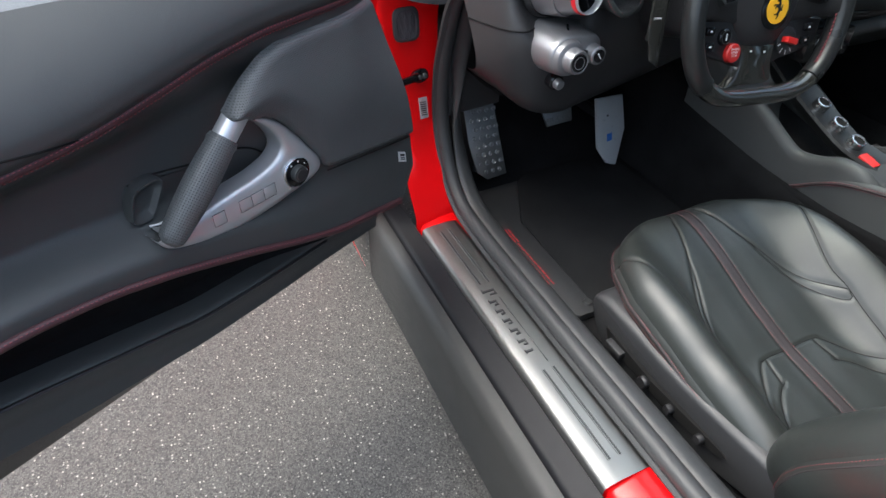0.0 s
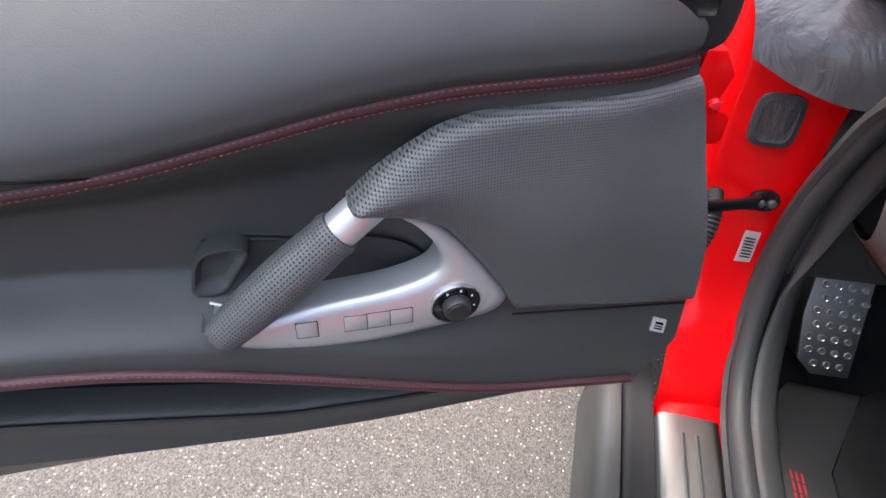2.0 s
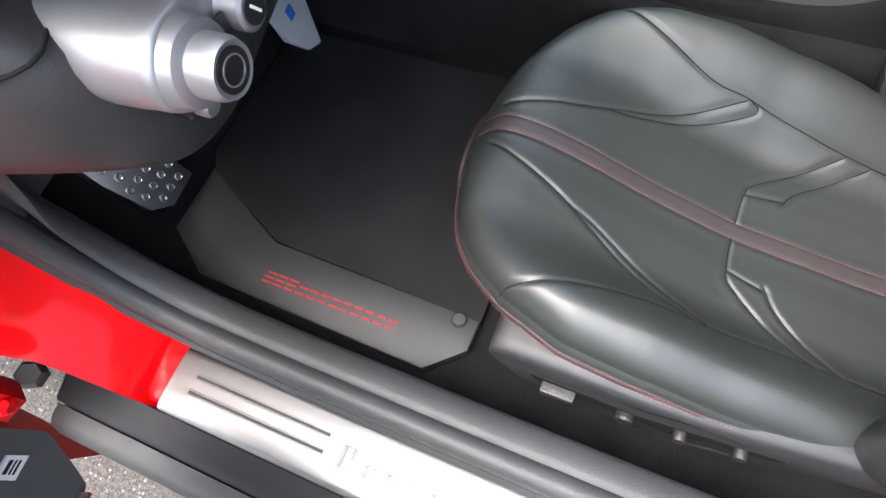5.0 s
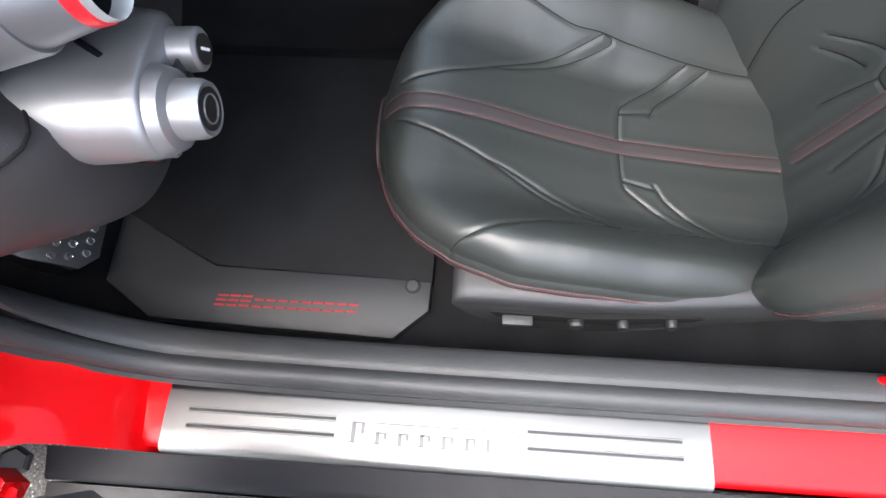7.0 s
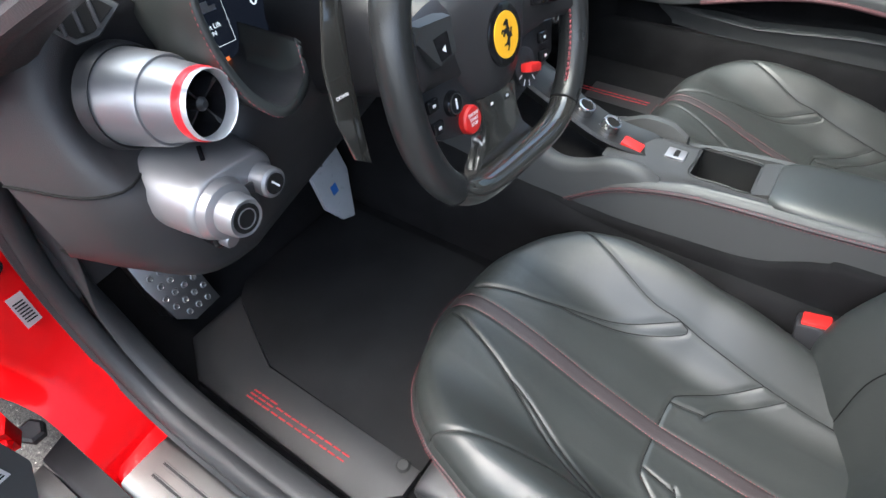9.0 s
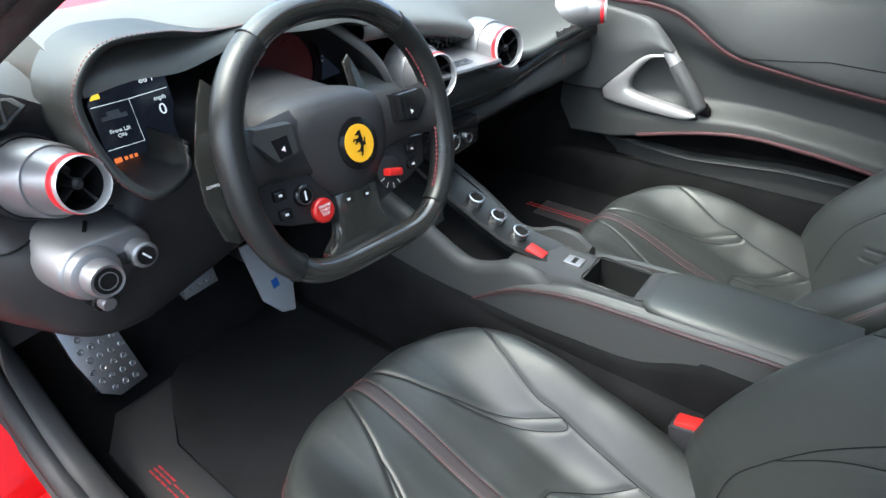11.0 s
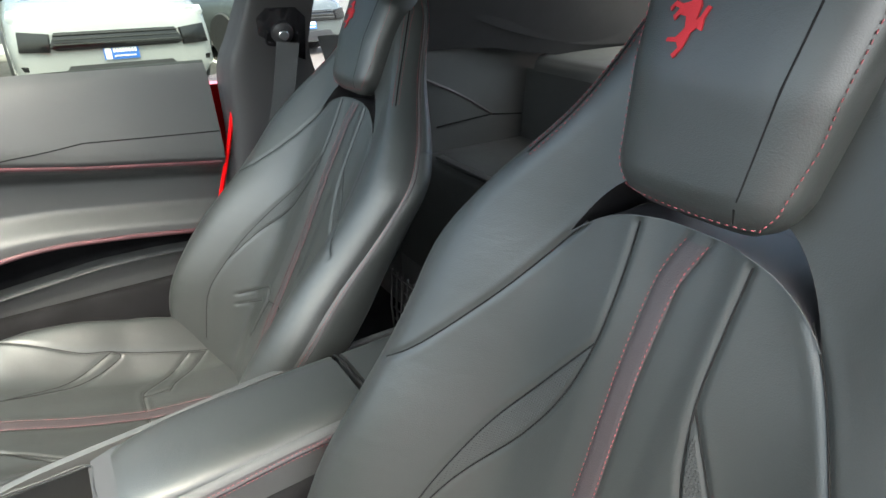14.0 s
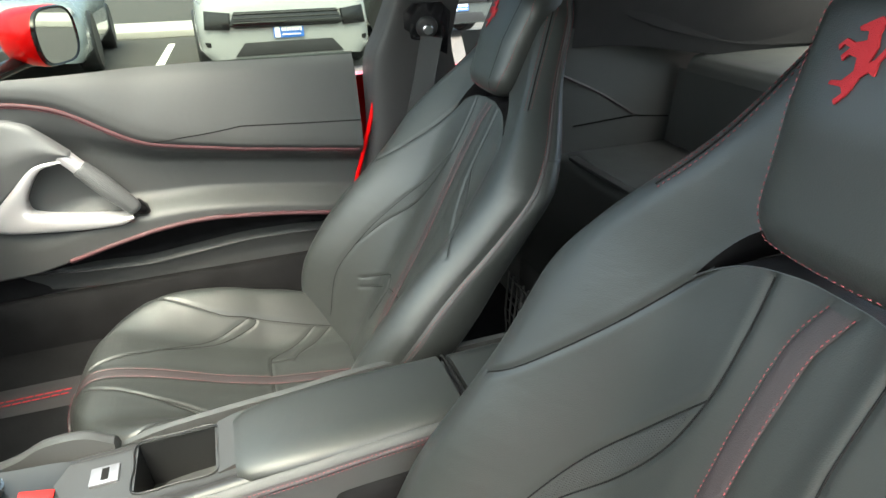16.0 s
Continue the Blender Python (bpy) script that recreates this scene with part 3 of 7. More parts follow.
PM = axis_pose((-0.802, 1.046, 0.698), (0, -1, 0.12))
loft("plug_recess", [[PM @ Vector((x, y, z)) for x, y in ring_of(0.019 * k, 0.024 * k)] for k, z in ((1.12, 0.0012), (1.0, 0.0016), (0.94, 0.0008), (0.86, 0.0008))], FOIL, plug, "hollow of the plug")
lb = slab("paper_label", [(-0.009, -0.022), (0.010, -0.020), (0.012, 0.022), (-0.007, 0.022)], 0.001, LABELPAPER, body, "small pale printed label", m=axis_pose((-0.779, 1.0310, 0.529), (0, -1, 0.30)), bevel=0)
bars("label_print", axis_pose((-0.786, 1.0250, 0.511), (0, -1, 0.30)), [(0.002, 0.013, k * 0.12, k * 0.12 + 0.05) for k in range(1, 8)], 0.036, SEAM, lb, thick=0.0004)
# door check link: a forked black arm on a pivot plate, pinned at both ends
stay_a, stay_b = np.array([-0.784, 1.034, 0.597]), np.array([-0.880, 0.956, 0.622])
piv = slab("stay_pivot", ring_of(0.017, 0.013, 0.8, 20), 0.012, GLOSS, body, "black stay pivot", m=axis_pose(stay_a + np.array([0.004, 0.004, 0]), (0, -0.95, 0.3)) @ pose(0, 0, 0.004, 0, 0, 12), bevel=0.002)
lathe("pivot_pin", [(0.0055, 0), (0.0055, 0.006), (0.003, 0.008), (0, 0.008)], DARKSILVER, axis_pose(stay_a + np.array([0.010, -0.002, 0.001]), (0, -0.95, 0.3)), piv, seg=14)
dv = (stay_b - stay_a) / np.linalg.norm(stay_b - stay_a)
sv_ = np.cross(dv, (0, -0.95, 0.3))
arm_secs = []
for q, w, h in ((-0.08, 0.006, 0.004), (0.0, 0.0125, 0.007), (0.15, 0.0110, 0.007), (0.3, 0.009, 0.006), (0.75, 0.009, 0.006), (0.9, 0.0105, 0.007), (1.05, 0.008, 0.006), (1.1, 0.004, 0.004)):
    c = stay_a + (stay_b - stay_a) * q
    n_ = np.cross(sv_, dv)
    arm_secs.append([c + sv_ * w * a + n_ * h * b for a, b in ((-1, -0.6), (-0.7, -1), (0.7, -1), (1, -0.6), (1, 0.6), (0.7, 1), (-0.7, 1), (-1, 0.6))])
stay = loft("door_stay", arm_secs, GLOSS, body, "black steel door check link")
for q in (0.03, 0.94):
    lathe("stay_pin", [(0.0048, 0), (0.0048, 0.0095), (0.003, 0.011), (0, 0.011)], DARKSILVER, axis_pose(stay_a + (stay_b - stay_a) * q, (0, -0.95, 0.3)), stay, "worn steel pin", seg=12)
con = even(spl([(-0.845, 1.020, 0.612), (-0.845, 0.988, 0.596), (-0.852, 0.968, 0.570), (-0.866, 0.958, 0.545), (-0.885, 0.965, 0.525)], 12), 0.0026)
tube("wiring_conduit", con, [0.0078 + 0.0022 * (k % 2) for k in range(len(con))], RUBBER, body, "ribbed black wiring conduit", seg=12)
# upper hinge: a folded red leaf standing off the jamb, with a bright-worn bolt
HM = axis_pose((-0.875, 0.966, 0), (0.25, -1, 0))
uh = slab("hinge", [(-0.065, 0.690), (-0.020, 0.697), (-0.002, 0.699), (0.002, 0.704), (0.002, 0.728), (-0.003, 0.733), (-0.012, 0.737), (-0.014, 0.752), (-0.008, 0.776), (-0.024, 0.800), (-0.065, 0.800)], 0.030, PAINT, body, "red painted upper hinge", m=HM, bevel=0.004)
lathe("hinge_bolt", [(0.0065, 0), (0.0065, 0.003), (0.004, 0.005), (0, 0.005)], REDRING, HM @ pose(-0.020, 0.745, 0.0), uh, "red painted bolt", seg=12)
slab("jamb_slot", ring_of(0.009, 0.030, 0.6, 20), 0.003, SEAM, body, "dark slot beside the hinge", m=axis_pose((-0.842, 1.075, 0.765), (0, -1, 0.1)) @ pose(0, 0, 0.004, 0, 0, -14), bevel=0)
for z in (0.42,):
    hg = loft("hinge", [[(-0.905, y0, z + a), (-0.88, y1, z + a), (-0.868, y1 + 0.02, z + a), (-0.875, 1.07, z + a), (-0.905, 1.07, z + a)] for a, y0, y1 in ((-0.022, 1.0, 1.0), (-0.018, 0.99, 0.985), (0.018, 0.99, 0.985), (0.022, 1.0, 1.0))], PAINT, body, "red painted hinge")
    lathe("hinge_bolt", [(0.010, 0), (0.010, 0.006), (0.006, 0.009), (0, 0.009)], PAINT, axis_pose((-0.890, 0.988, z), (0.1, -1, 0)), hg, "red painted bolt", seg=6)
lathe("sill_bolt", [(0.017, 0), (0.017, 0.016), (0.013, 0.020), (0, 0.020)], DARKSILVER, axis_pose((-0.862, 1.060, 0.330), (0, -0.4, 0.9)), body, "grey hexagon bolt", seg=6)
# grey film-covered wing corner above the jamb, and the mirror sail
wall("wing_corner", [[(-0.70, 0.98, 0.78), (-0.735, 1.000, 0.742), (-0.80, 1.010, 0.750), (-0.86, 1.02, 0.775)], [(-0.70, 1.01, 0.84), (-0.735, 1.01, 0.80), (-0.80, 1.02, 0.80), (-0.87, 1.04, 0.82)], [(-0.70, 1.06, 0.90), (-0.74, 1.06, 0.87), (-0.81, 1.06, 0.86), (-0.89, 1.08, 0.86)]], FOIL, "grey film-covered wing corner", 5)
wall("wing", [[(-0.93, y, z0), (-0.985, y, z0 + 0.25), (-0.97, y, 0.62), (-0.90, y, 0.84)] for y, z0 in ((1.06, 0.12), (1.4, 0.12), (1.9, 0.12))], PAINT, "red front wing", 4)

wall("jamb_outer", [[(-0.84, 1.115, z), (-0.93, 1.110, z), (-1.00, 1.10, z)] for z in (0.44, 0.6, 0.8, 0.94)], PAINT, "red outer jamb", 4)

# passenger side: outer skin, sill and glass
wall("passenger_skin", [[(0.88, y, 0.10), (0.90, y, 0.30), (0.93, y, 0.50), (0.92, y, 0.64), (0.84, y, 0.735), (0.765, y, 0.748)] for y in (-0.9, -0.3, 0.3, 0.9, 1.5)], PAINT, "red outer side", 4)
wall("passenger_sill", [[(0.74, y, 0.33), (0.80, y, 0.32), (0.88, y, 0.28)] for y in (-0.6, 0.3, 1.1)], RUBBER, "black sill", 4)
wall("door_front_cover", [[(0.74, 0.86, z), (0.70, 0.92, z), (0.66, 1.1, z)] for z in (0.25, 0.45, 0.65, 0.80)], CARPET, "black trim between door and dashboard", 4)
pw = wall("passenger_window", [[(0.752, y, 0.77), (0.735, y, 0.86), (0.69, y, 1.0), (0.62, y, 1.13)] for y in (-0.08, 0.3, 0.62)] + [[(0.752, 0.98, 0.77), (0.745, 0.95, 0.80), (0.735, 0.90, 0.85), (0.72, 0.85, 0.90)]], TINTED, "green tinted passenger window", 5)
pw.visible_shadow = False
for s in (-1, 1):
    tube("roof_rail", spl([(s * 0.60, 0.32, 1.155), (s * 0.605, 0.0, 1.165), (s * 0.60, -0.35, 1.15), (s * 0.58, -0.8, 1.09)], 6), 0.03, ROOFCLOTH, body, "black roof rail trim", seg=10)

# passenger door mirror
mirror = thing("door_mirror", "red door mirror with black stalk", "door mirror")
an = np.linspace(0, 2 * math.pi, 32, endpoint=False)
ms = []
for y, k in ((0.80, 0.25), (0.79, 0.6), (0.75, 0.9), (0.68, 1.0), (0.665, 0.97)):
    ms.append([(0.985 + 0.095 * k * np.sign(math.cos(a)) * abs(math.cos(a)) ** 0.7, y + 0.03 * math.cos(a), 0.845 + 0.062 * k * np.sign(math.sin(a)) * abs(math.sin(a)) ** 0.8) for a in an])
loft("mirror_shell", ms, PAINT, mirror, "glossy red mirror shell")
loft("mirror_rim", [[(0.985 + (p[0] - 0.985) * k, p[1] - d, 0.845 + (p[2] - 0.845) * k) for p in ms[-1]] for k, d in ((1.0, 0.0), (0.97, 0.006), (0.90, 0.003))], GLOSS, mirror, "gloss black rim")
loft("mirror_glass", [[(0.985 + (p[0] - 0.985) * 0.9, p[1] - 0.0035 - e, 0.845 + (p[2] - 0.845) * 0.9) for p in ms[-1]] for e in (0.0, 0.001)], MIRROR, mirror, "mirror glass")
loft("mirror_stalk", [[(x, 0.72 + 0.02 * math.cos(a), z + 0.014 * math.sin(a)) for a in np.linspace(0, 2 * math.pi, 10, endpoint=False)] for x, z in ((0.74, 0.775), (0.85, 0.785), (0.95, 0.80))], GLOSS, mirror, "black mirror stalk")
mirror.matrix_basis = pose(0.985, 0.655, 0, 0, 0, -32) @ pose(-0.985, -0.72, 0)
wall("sill_cover", [[(0.742, y, 0.22), (0.738, y, 0.30), (0.732, y, 0.362)] for y in (0.82, 0.95, 1.1)], CARPET, "black lower sill cover", 3)


# ---- doors: one design, built in a frame of its own ----
# u runs from the hinge edge to the rear, z up, and depth towards the cabin
TOPSEAM = ([0.0, 0.06, 0.173, 0.255, 0.331, 0.406, 0.478, 0.544, 0.70, 1.0], [0.834, 0.833, 0.831, 0.829, 0.818, 0.801, 0.786, 0.780, 0.772, 0.768])
LOWSEAM = ([-0.02, 0.026, 0.177, 0.24, 0.352, 0.448, 0.531, 0.607, 0.75, 1.0], [0.458, 0.462, 0.487, 0.508, 0.552, 0.585, 0.607, 0.617, 0.62, 0.612])
POCKET = ([-0.02, 0.1, 0.176, 0.417, 0.666, 0.8, 1.0], [0.430, 0.433, 0.437, 0.450, 0.505, 0.520, 0.53])
BOTTOM = ([-0.02, 0.058, 0.40, 0.57, 0.70, 1.0], [0.380, 0.382, 0.393, 0.410, 0.428, 0.44])


SHIFT = [0.0, 0.0, 2.1, 0.906]


def top_z(u):
    return smooth_lin(u, *TOPSEAM, 0.03) + SHIFT[0] * ss(0.52, 0.30, np.asarray(u, float))


def low_z(u):
    return smooth_lin(u, *LOWSEAM, 0.03) + SHIFT[1]


def pocket_z(u):
    return smooth_lin(u, *POCKET, 0.03)


def door_depth(u, z):
    """How far the trim stands towards the cabin."""
    t, lo, po = top_z(u), low_z(u), pocket_z(u)
    f = np.clip((z - lo) / (t - lo), 0, 1)
    mid = -0.050 * ss(0.14, 0.40, f) * ss(1.02, 0.72, f) + 0.006 * ss(0.30, 0.10, f)
    mid = mid * ss(0.10, 0.34, u)
    up = np.clip(z - t, 0, 1)
    shelf = 0.012 * ss(0, 0.02, up) - SHIFT[2] * np.clip(up - 0.03, 0, 1) ** 1.5
    below = np.clip((lo - z) / np.maximum(0.02, lo - po), 0, 1)
    pocket = -0.055 * ss(0.004, -0.018, z - lo) * ss(0.0, 0.014, z - po) * ss(0.14, 0.32, u)
    lower = -0.052 * below - 0.010 * ss(0.0, -0.05, z - po)
    return mid + shelf + pocket + lower - 0.028 * ss(0.14, 0.0, u) * ss(0.60, 0.80, z)


def front_u(z):
    return smooth_lin(z, [0.44, 0.462, 0.479, 0.521, 0.584, 0.668, 0.782, 0.83, 0.90], [0.035, 0.024, 0.012, -0.012, -0.006, 0.008, 0.036, 0.055, 0.06], 0.006)


def build_door(D, name, label, length=1.08, mirror_switch=True):
    """D(u, z, d) gives the place; every part of the door hangs under one thing."""
    door = thing(name, label, "car door")

    def at(u, z, d=0.0):
        return np.stack(D(np.asarray(u, float), np.asarray(z, float), np.asarray(d, float)), -1)

    def on(line, lift=0.001):
        a = np.array(line, float)
        return at(a[:, 0], a[:, 1], door_depth(a[:, 0], a[:, 1]) + lift)

    nz, nu = 170, 230
    tz = np.linspace(0, 1, nz)
    P = np.zeros((nz, nu, 3))
    for i, q in enumerate(tz):
        su = np.linspace(0, 1, nu) ** 1.15
        z0 = lin(su * length, *BOTTOM)
        z = z0 + (SHIFT[3] - z0) * q
        u = front_u(z) + su * (length - front_u(z))
        P[i] = at(u, z, door_depth(u, z))
    grid("trim_panel", P, LEATHER_SOFT, door, "soft black leather door trim")
    us = np.linspace(0.07, length - 0.01, 160)
    for nm, zf, o in (("upper_band", top_z, 0.004), ("lower_band", low_z, 0.004)):
        a0 = 0.065 if nm == "upper_band" else (0.03 if mirror_switch else 0.26)
        uu = np.linspace(a0, length - 0.01, 160)
        tube(nm, on(np.stack([uu, zf(uu) + o], 1), -0.001 if nm == "upper_band" else 0.002), 0.0055, DOORBAND, door, "dark red piped leather seam", seg=8)
        stitches("stitching", [on(np.stack([uu, zf(uu) + o + k], 1), 0.0045 if nm == "upper_band" else 0.0072) for k in (-0.0042, 0.0042)], door)
    tube("seam", on(np.stack([np.linspace(0.478, length, 60), lin(np.linspace(0.478, length, 60), [0.478, 0.56, 0.7, 1.0], [0.790, 0.803, 0.818, 0.822])], 1), 0.0), 0.0013, SEAM, door, seg=6)
    tube("pocket_edge", on(np.stack([us[16:], pocket_z(us[16:]) - 0.002], 1), 0.002), 0.0028, PLASTIC, door, seg=6)
    # black sheet over the shallow pocket, its colour stands for the shade inside
    pu = np.linspace(0.17, length - 0.005, 120)
    PL = []
    for q in np.linspace(0, 1, 9):
        zz = (low_z(pu) - 0.013) * (1 - q) + (pocket_z(pu) + 0.009) * q
        PL.append(at(pu, zz, door_depth(pu, zz) + 0.0012))
    grid("pocket_shade", PL, CARPET, door, "black sheet for the shade in the door pocket", uvs=False, flip=True)
    # pierced leather cap in front of the handle
    CU = [0.0, 0.055, 0.12, 0.213, 0.254, 0.294, 0.320, 0.332]
    CT = [0.824, 0.822, 0.820, 0.815, 0.807, 0.788, 0.771, 0.757]
    BU = [0.0, 0.10, 0.188, 0.196, 0.21, 0.23, 0.25, 0.273, 0.30, 0.321, 0.332]
    BZ = [0.585, 0.598, 0.611, 0.632, 0.658, 0.690, 0.717, 0.731, 0.736, 0.741, 0.748]
    if not mirror_switch:
        CT = [0.846, 0.844, 0.840, 0.832, 0.824, 0.804, 0.786, 0.772]
        BU = [0.0, 0.08, 0.125, 0.137, 0.160, 0.190, 0.22, 0.251, 0.285, 0.318, 0.332]
        BZ = [0.585, 0.590, 0.598, 0.616, 0.643, 0.677, 0.708, 0.736, 0.748, 0.757, 0.762]
    n1, n2 = 110, 60
    C, CUV = np.zeros((n2, n1, 3)), np.zeros((n2, n1, 2))
    for j, s in enumerate(np.linspace(0, 1, n1)):
        u0 = 0.332 * s
        zt, zb = float(smooth_lin(u0, CU, CT, 0.012)), float(smooth_lin(u0, BU, BZ, 0.006))
        for i, q in enumerate(np.linspace(0, 1, n2)):
            z = zb + (zt - zb) * q
            u = u0 + (1 - s) * float(front_u(z))
            e = min(q, 1 - q) * (zt - zb)
            e2 = min(e, (1 - s) * 0.4 + 0.0, max(0, 0.334 - u0))
            roll = 0.016 * float(np.sqrt(max(0.0, 1 - max(0, 1 - e2 / 0.014) ** 2)))
            bulge = 0.006 * float(ss(0.16, 0.33, u0)) + 0.010 * float(ss(0, 0.5, q) * ss(1, 0.5, q))
            CUV[i, j] = (u, z)
            C[i, j] = at(u, z, -0.030 * float(ss(0.14, 0.0, u) * ss(0.60, 0.80, z)) - 0.006 + roll + bulge)
    grid("pierced_cap", C, PERF, door, "pierced black leather cap", plan=CUV)
    # lower edge seam of the cap
    tube("seam", at([0.19, 0.10, 0.0], [0.611, 0.598, 0.584], [0.008, 0.006, 0.004]), 0.0012, SEAM, door, seg=6)
    # silver bracket: outer and inner outlines
    outer = spl([(0.292, 0.736), (0.268, 0.726), (0.249, 0.709), (0.228, 0.683), (0.206, 0.651), (0.193, 0.631), (0.195, 0.615), (0.214, 0.606), (0.259, 0.599), (0.312, 0.594), (0.360, 0.596), (0.404, 0.603), (0.434, 0.613), (0.450, 0.624), (0.458, 0.640)], 5)
    inner = spl([(0.290, 0.731), (0.278, 0.719), (0.266, 0.703), (0.258, 0.686), (0.259, 0.674), (0.268, 0.664), (0.286, 0.657), (0.310, 0.652), (0.347, 0.649), (0.383, 0.645), (0.408, 0.641), (0.420, 0.639), (0.428, 0.638), (0.438, 0.639), (0.448, 0.643)], 5)
    if not mirror_switch:
        outer = spl([(0.318, 0.758), (0.251, 0.740), (0.190, 0.677), (0.137, 0.616), (0.136, 0.590), (0.156, 0.577), (0.287, 0.578), (0.384, 0.587), (0.423, 0.604)], 8)
        inner = spl([(0.297, 0.746), (0.260, 0.729), (0.224, 0.677), (0.213, 0.644), (0.226, 0.623), (0.297, 0.616), (0.362, 0.614), (0.403, 0.612), (0.42, 0.613)], 8)
    rows = []
    for q, lift in ((-0.02, -0.03), (0.0, -0.006), (0.06, 0.001), (0.2, 0.004), (0.5, 0.005), (0.8, 0.004), (0.95, 0.001), (1.0, -0.005), (1.01, -0.030)):
        m = outer + (inner - outer) * q
        rows.append(at(m[:, 0], m[:, 1], np.full(len(m), lift + (0 if mirror_switch else 0.012))))
    grid("bracket", rows, BRACKET, door, "satin silver handle bracket", uvs=False, flip=True)
    # grip: silver collar and pierced leather bar
    a, b = np.array([0.318, 0.748, 0.004]), np.array([0.447, 0.632, 0.006])
    if not mirror_switch:
        a, b = np.array([0.320, 0.757, 0.004]), np.array([0.433, 0.625, 0.006])
    ax = b - a
    bar = [a + ax * q for q in np.linspace(0.16, 1.0, 24)]
    rad = [0.0165 + 0.004 * math.sin(math.pi * min(1, max(0, (q - 0.1) / 0.85))) for q in np.linspace(0.16, 1, 24)]
    rad[0], rad[1], rad[-2], rad[-1] = 0.0175, 0.0195, 0.0155, 0.009
    tube("grip", [at(*p) for p in bar], rad, PERF, door, "pierced black leather grip", seg=18)
    tube("grip_collar", [at(*(a + ax * q)) for q in (-0.08, 0.0, 0.1, 0.22)], [0.0155, 0.0155, 0.0155, 0.0155], BRACKET, door, "satin silver collar", seg=18)
    # recessed tray behind the grip, its sewn upper edge, and the release pull with a bright lower edge
    if mirror_switch:
        tray = spl([(0.448, 0.694), (0.427, 0.696), (0.394, 0.691), (0.359, 0.684), (0.321, 0.682), (0.294, 0.678), (0.276, 0.670), (0.263, 0.658)], 6)
        tlow = np.stack([tray[:, 0], np.interp(tray[:, 0], [0.25, 0.30, 0.38, 0.45], [0.640, 0.640, 0.634, 0.628])], 1)
        rows = []
        for q, dd in ((-0.03, -0.012), (0.0, -0.003), (0.05, -0.002), (0.14, -0.006), (0.45, -0.014), (0.8, -0.016), (1.0, -0.014)):
            m = tray + (tlow - tray) * q
            rows.append(at(m[:, 0], m[:, 1], np.minimum(-0.004, np.minimum(door_depth(tray[:, 0], tray[:, 1]) + 0.006, -0.006) + dd)))
        grid("handle_tray", rows, LEATHER_SOFT, door, "black leather handle recess", uvs=False, flip=True)
        tube("tray_edge", rows[1], 0.0012, SEAM, door, seg=6)
        pull = spl([(0.462, 0.652), (0.461, 0.668), (0.456, 0.684), (0.446, 0.695), (0.424, 0.698), (0.412, 0.690), (0.425, 0.668), (0.440, 0.650)], 4, True)
        pc = pull.mean(0)
        loft("release_pull", [[at(*(pc + (p - pc) * k), d) for p in pull] for k, d in ((1.0, -0.07), (1.0, -0.034), (0.96, -0.029), (0.85, -0.029), (0.6, -0.036))], LEATHER_SOFT, door, "black door release pull")
        tube("release_edge", at([0.430, 0.440, 0.450], [0.649, 0.647, 0.648], [-0.014, -0.018, -0.022]), 0.0016, BRACKET, door, "silver edge of the pull", seg=8)
    else:
        tube("grip_end", [at(0.428, 0.636, -0.004), at(0.444, 0.622, -0.006), at(0.452, 0.612, -0.012)], [0.016, 0.014, 0.006], GLOSS, door, "black end of the grip", seg=12)
    if mirror_switch:
        dm = np.array(at(0.245, 0.634, 0.004))
        nrm = np.array(at(0.245, 0.634, 1.004)) - dm
        pm = axis_pose(dm, nrm)
        lathe("mirror_switch", [(0.021, -0.004), (0.0215, 0.003), (0.020, 0.0045), (0.0185, 0.004), (0.0, 0.004)], GLOSS, pm, door, "black mirror switch bezel")
        lathe("switch_ring", [(0.0222, -0.004), (0.0228, 0.003), (0.0215, 0.0042), (0.0212, -0.002)], CHROME, pm, door, "chrome ring")
        knob = lathe("switch_knob", [(0.0125, 0.003), (0.0122, 0.011), (0.0110, 0.013), (0.0, 0.013)], DARKSILVER, pm, door, "ribbed grey knob")
        lathe("knob_face", [(0.0085, 0.0130), (0.0082, 0.0142), (0.0, 0.0142)], PLASTIC, pm, knob)
        for k in range(5):
            an = -0.9 + 0.75 * k
            q = pm @ Vector((0.0168 * math.cos(an), 0.0168 * math.sin(an), 0.0046))
            box("switch_mark", (-0.0008, -0.0008, -0.0004), (0.0008, 0.0008, 0.0004), WHITE, door, bevel=0, m=axis_pose(q, nrm))
        for u0, u1 in ((0.3655, 0.3835), (0.3235, 0.343), (0.3035, 0.3232), (0.2835, 0.3032)):
            zc = 0.6272
            cc = [(u0, zc - 0.0095), (u1, zc - 0.0088), (u1, zc + 0.0092), (u0, zc + 0.0088)]
            lo4 = [at(u, z, -0.003) for u, z in cc]
            hi4 = [at(u, z, 0.0052) for u, z in cc]
            mid = np.mean(hi4, 0)
            loft("window_switch", [lo4, hi4, [mid + (p - mid) * 0.94 + (np.array(hi4[0]) - lo4[0]) * 0.05 for p in np.array(hi4)]], BRACKET, door, "satin silver window switch")
            many_tubes("switch_gap", [np.array([*hi4, hi4[0]])], 0.0005, SEAM, door, seg=4)
        # small maker's plate near the hinge edge
        cc = [(0.008, 0.537), (0.026, 0.545), (0.027, 0.565), (0.010, 0.557)]
        lo4 = [at(u, z, -0.006) for u, z in cc]
        hi4 = [at(u, z, 0.002) for u, z in cc]
        sp = loft("speaker_badge", [lo4, hi4], BADGE, door, "small silver speaker badge")
        h4, up = np.array(hi4), (np.array(hi4[0]) - lo4[0]) * 0.05
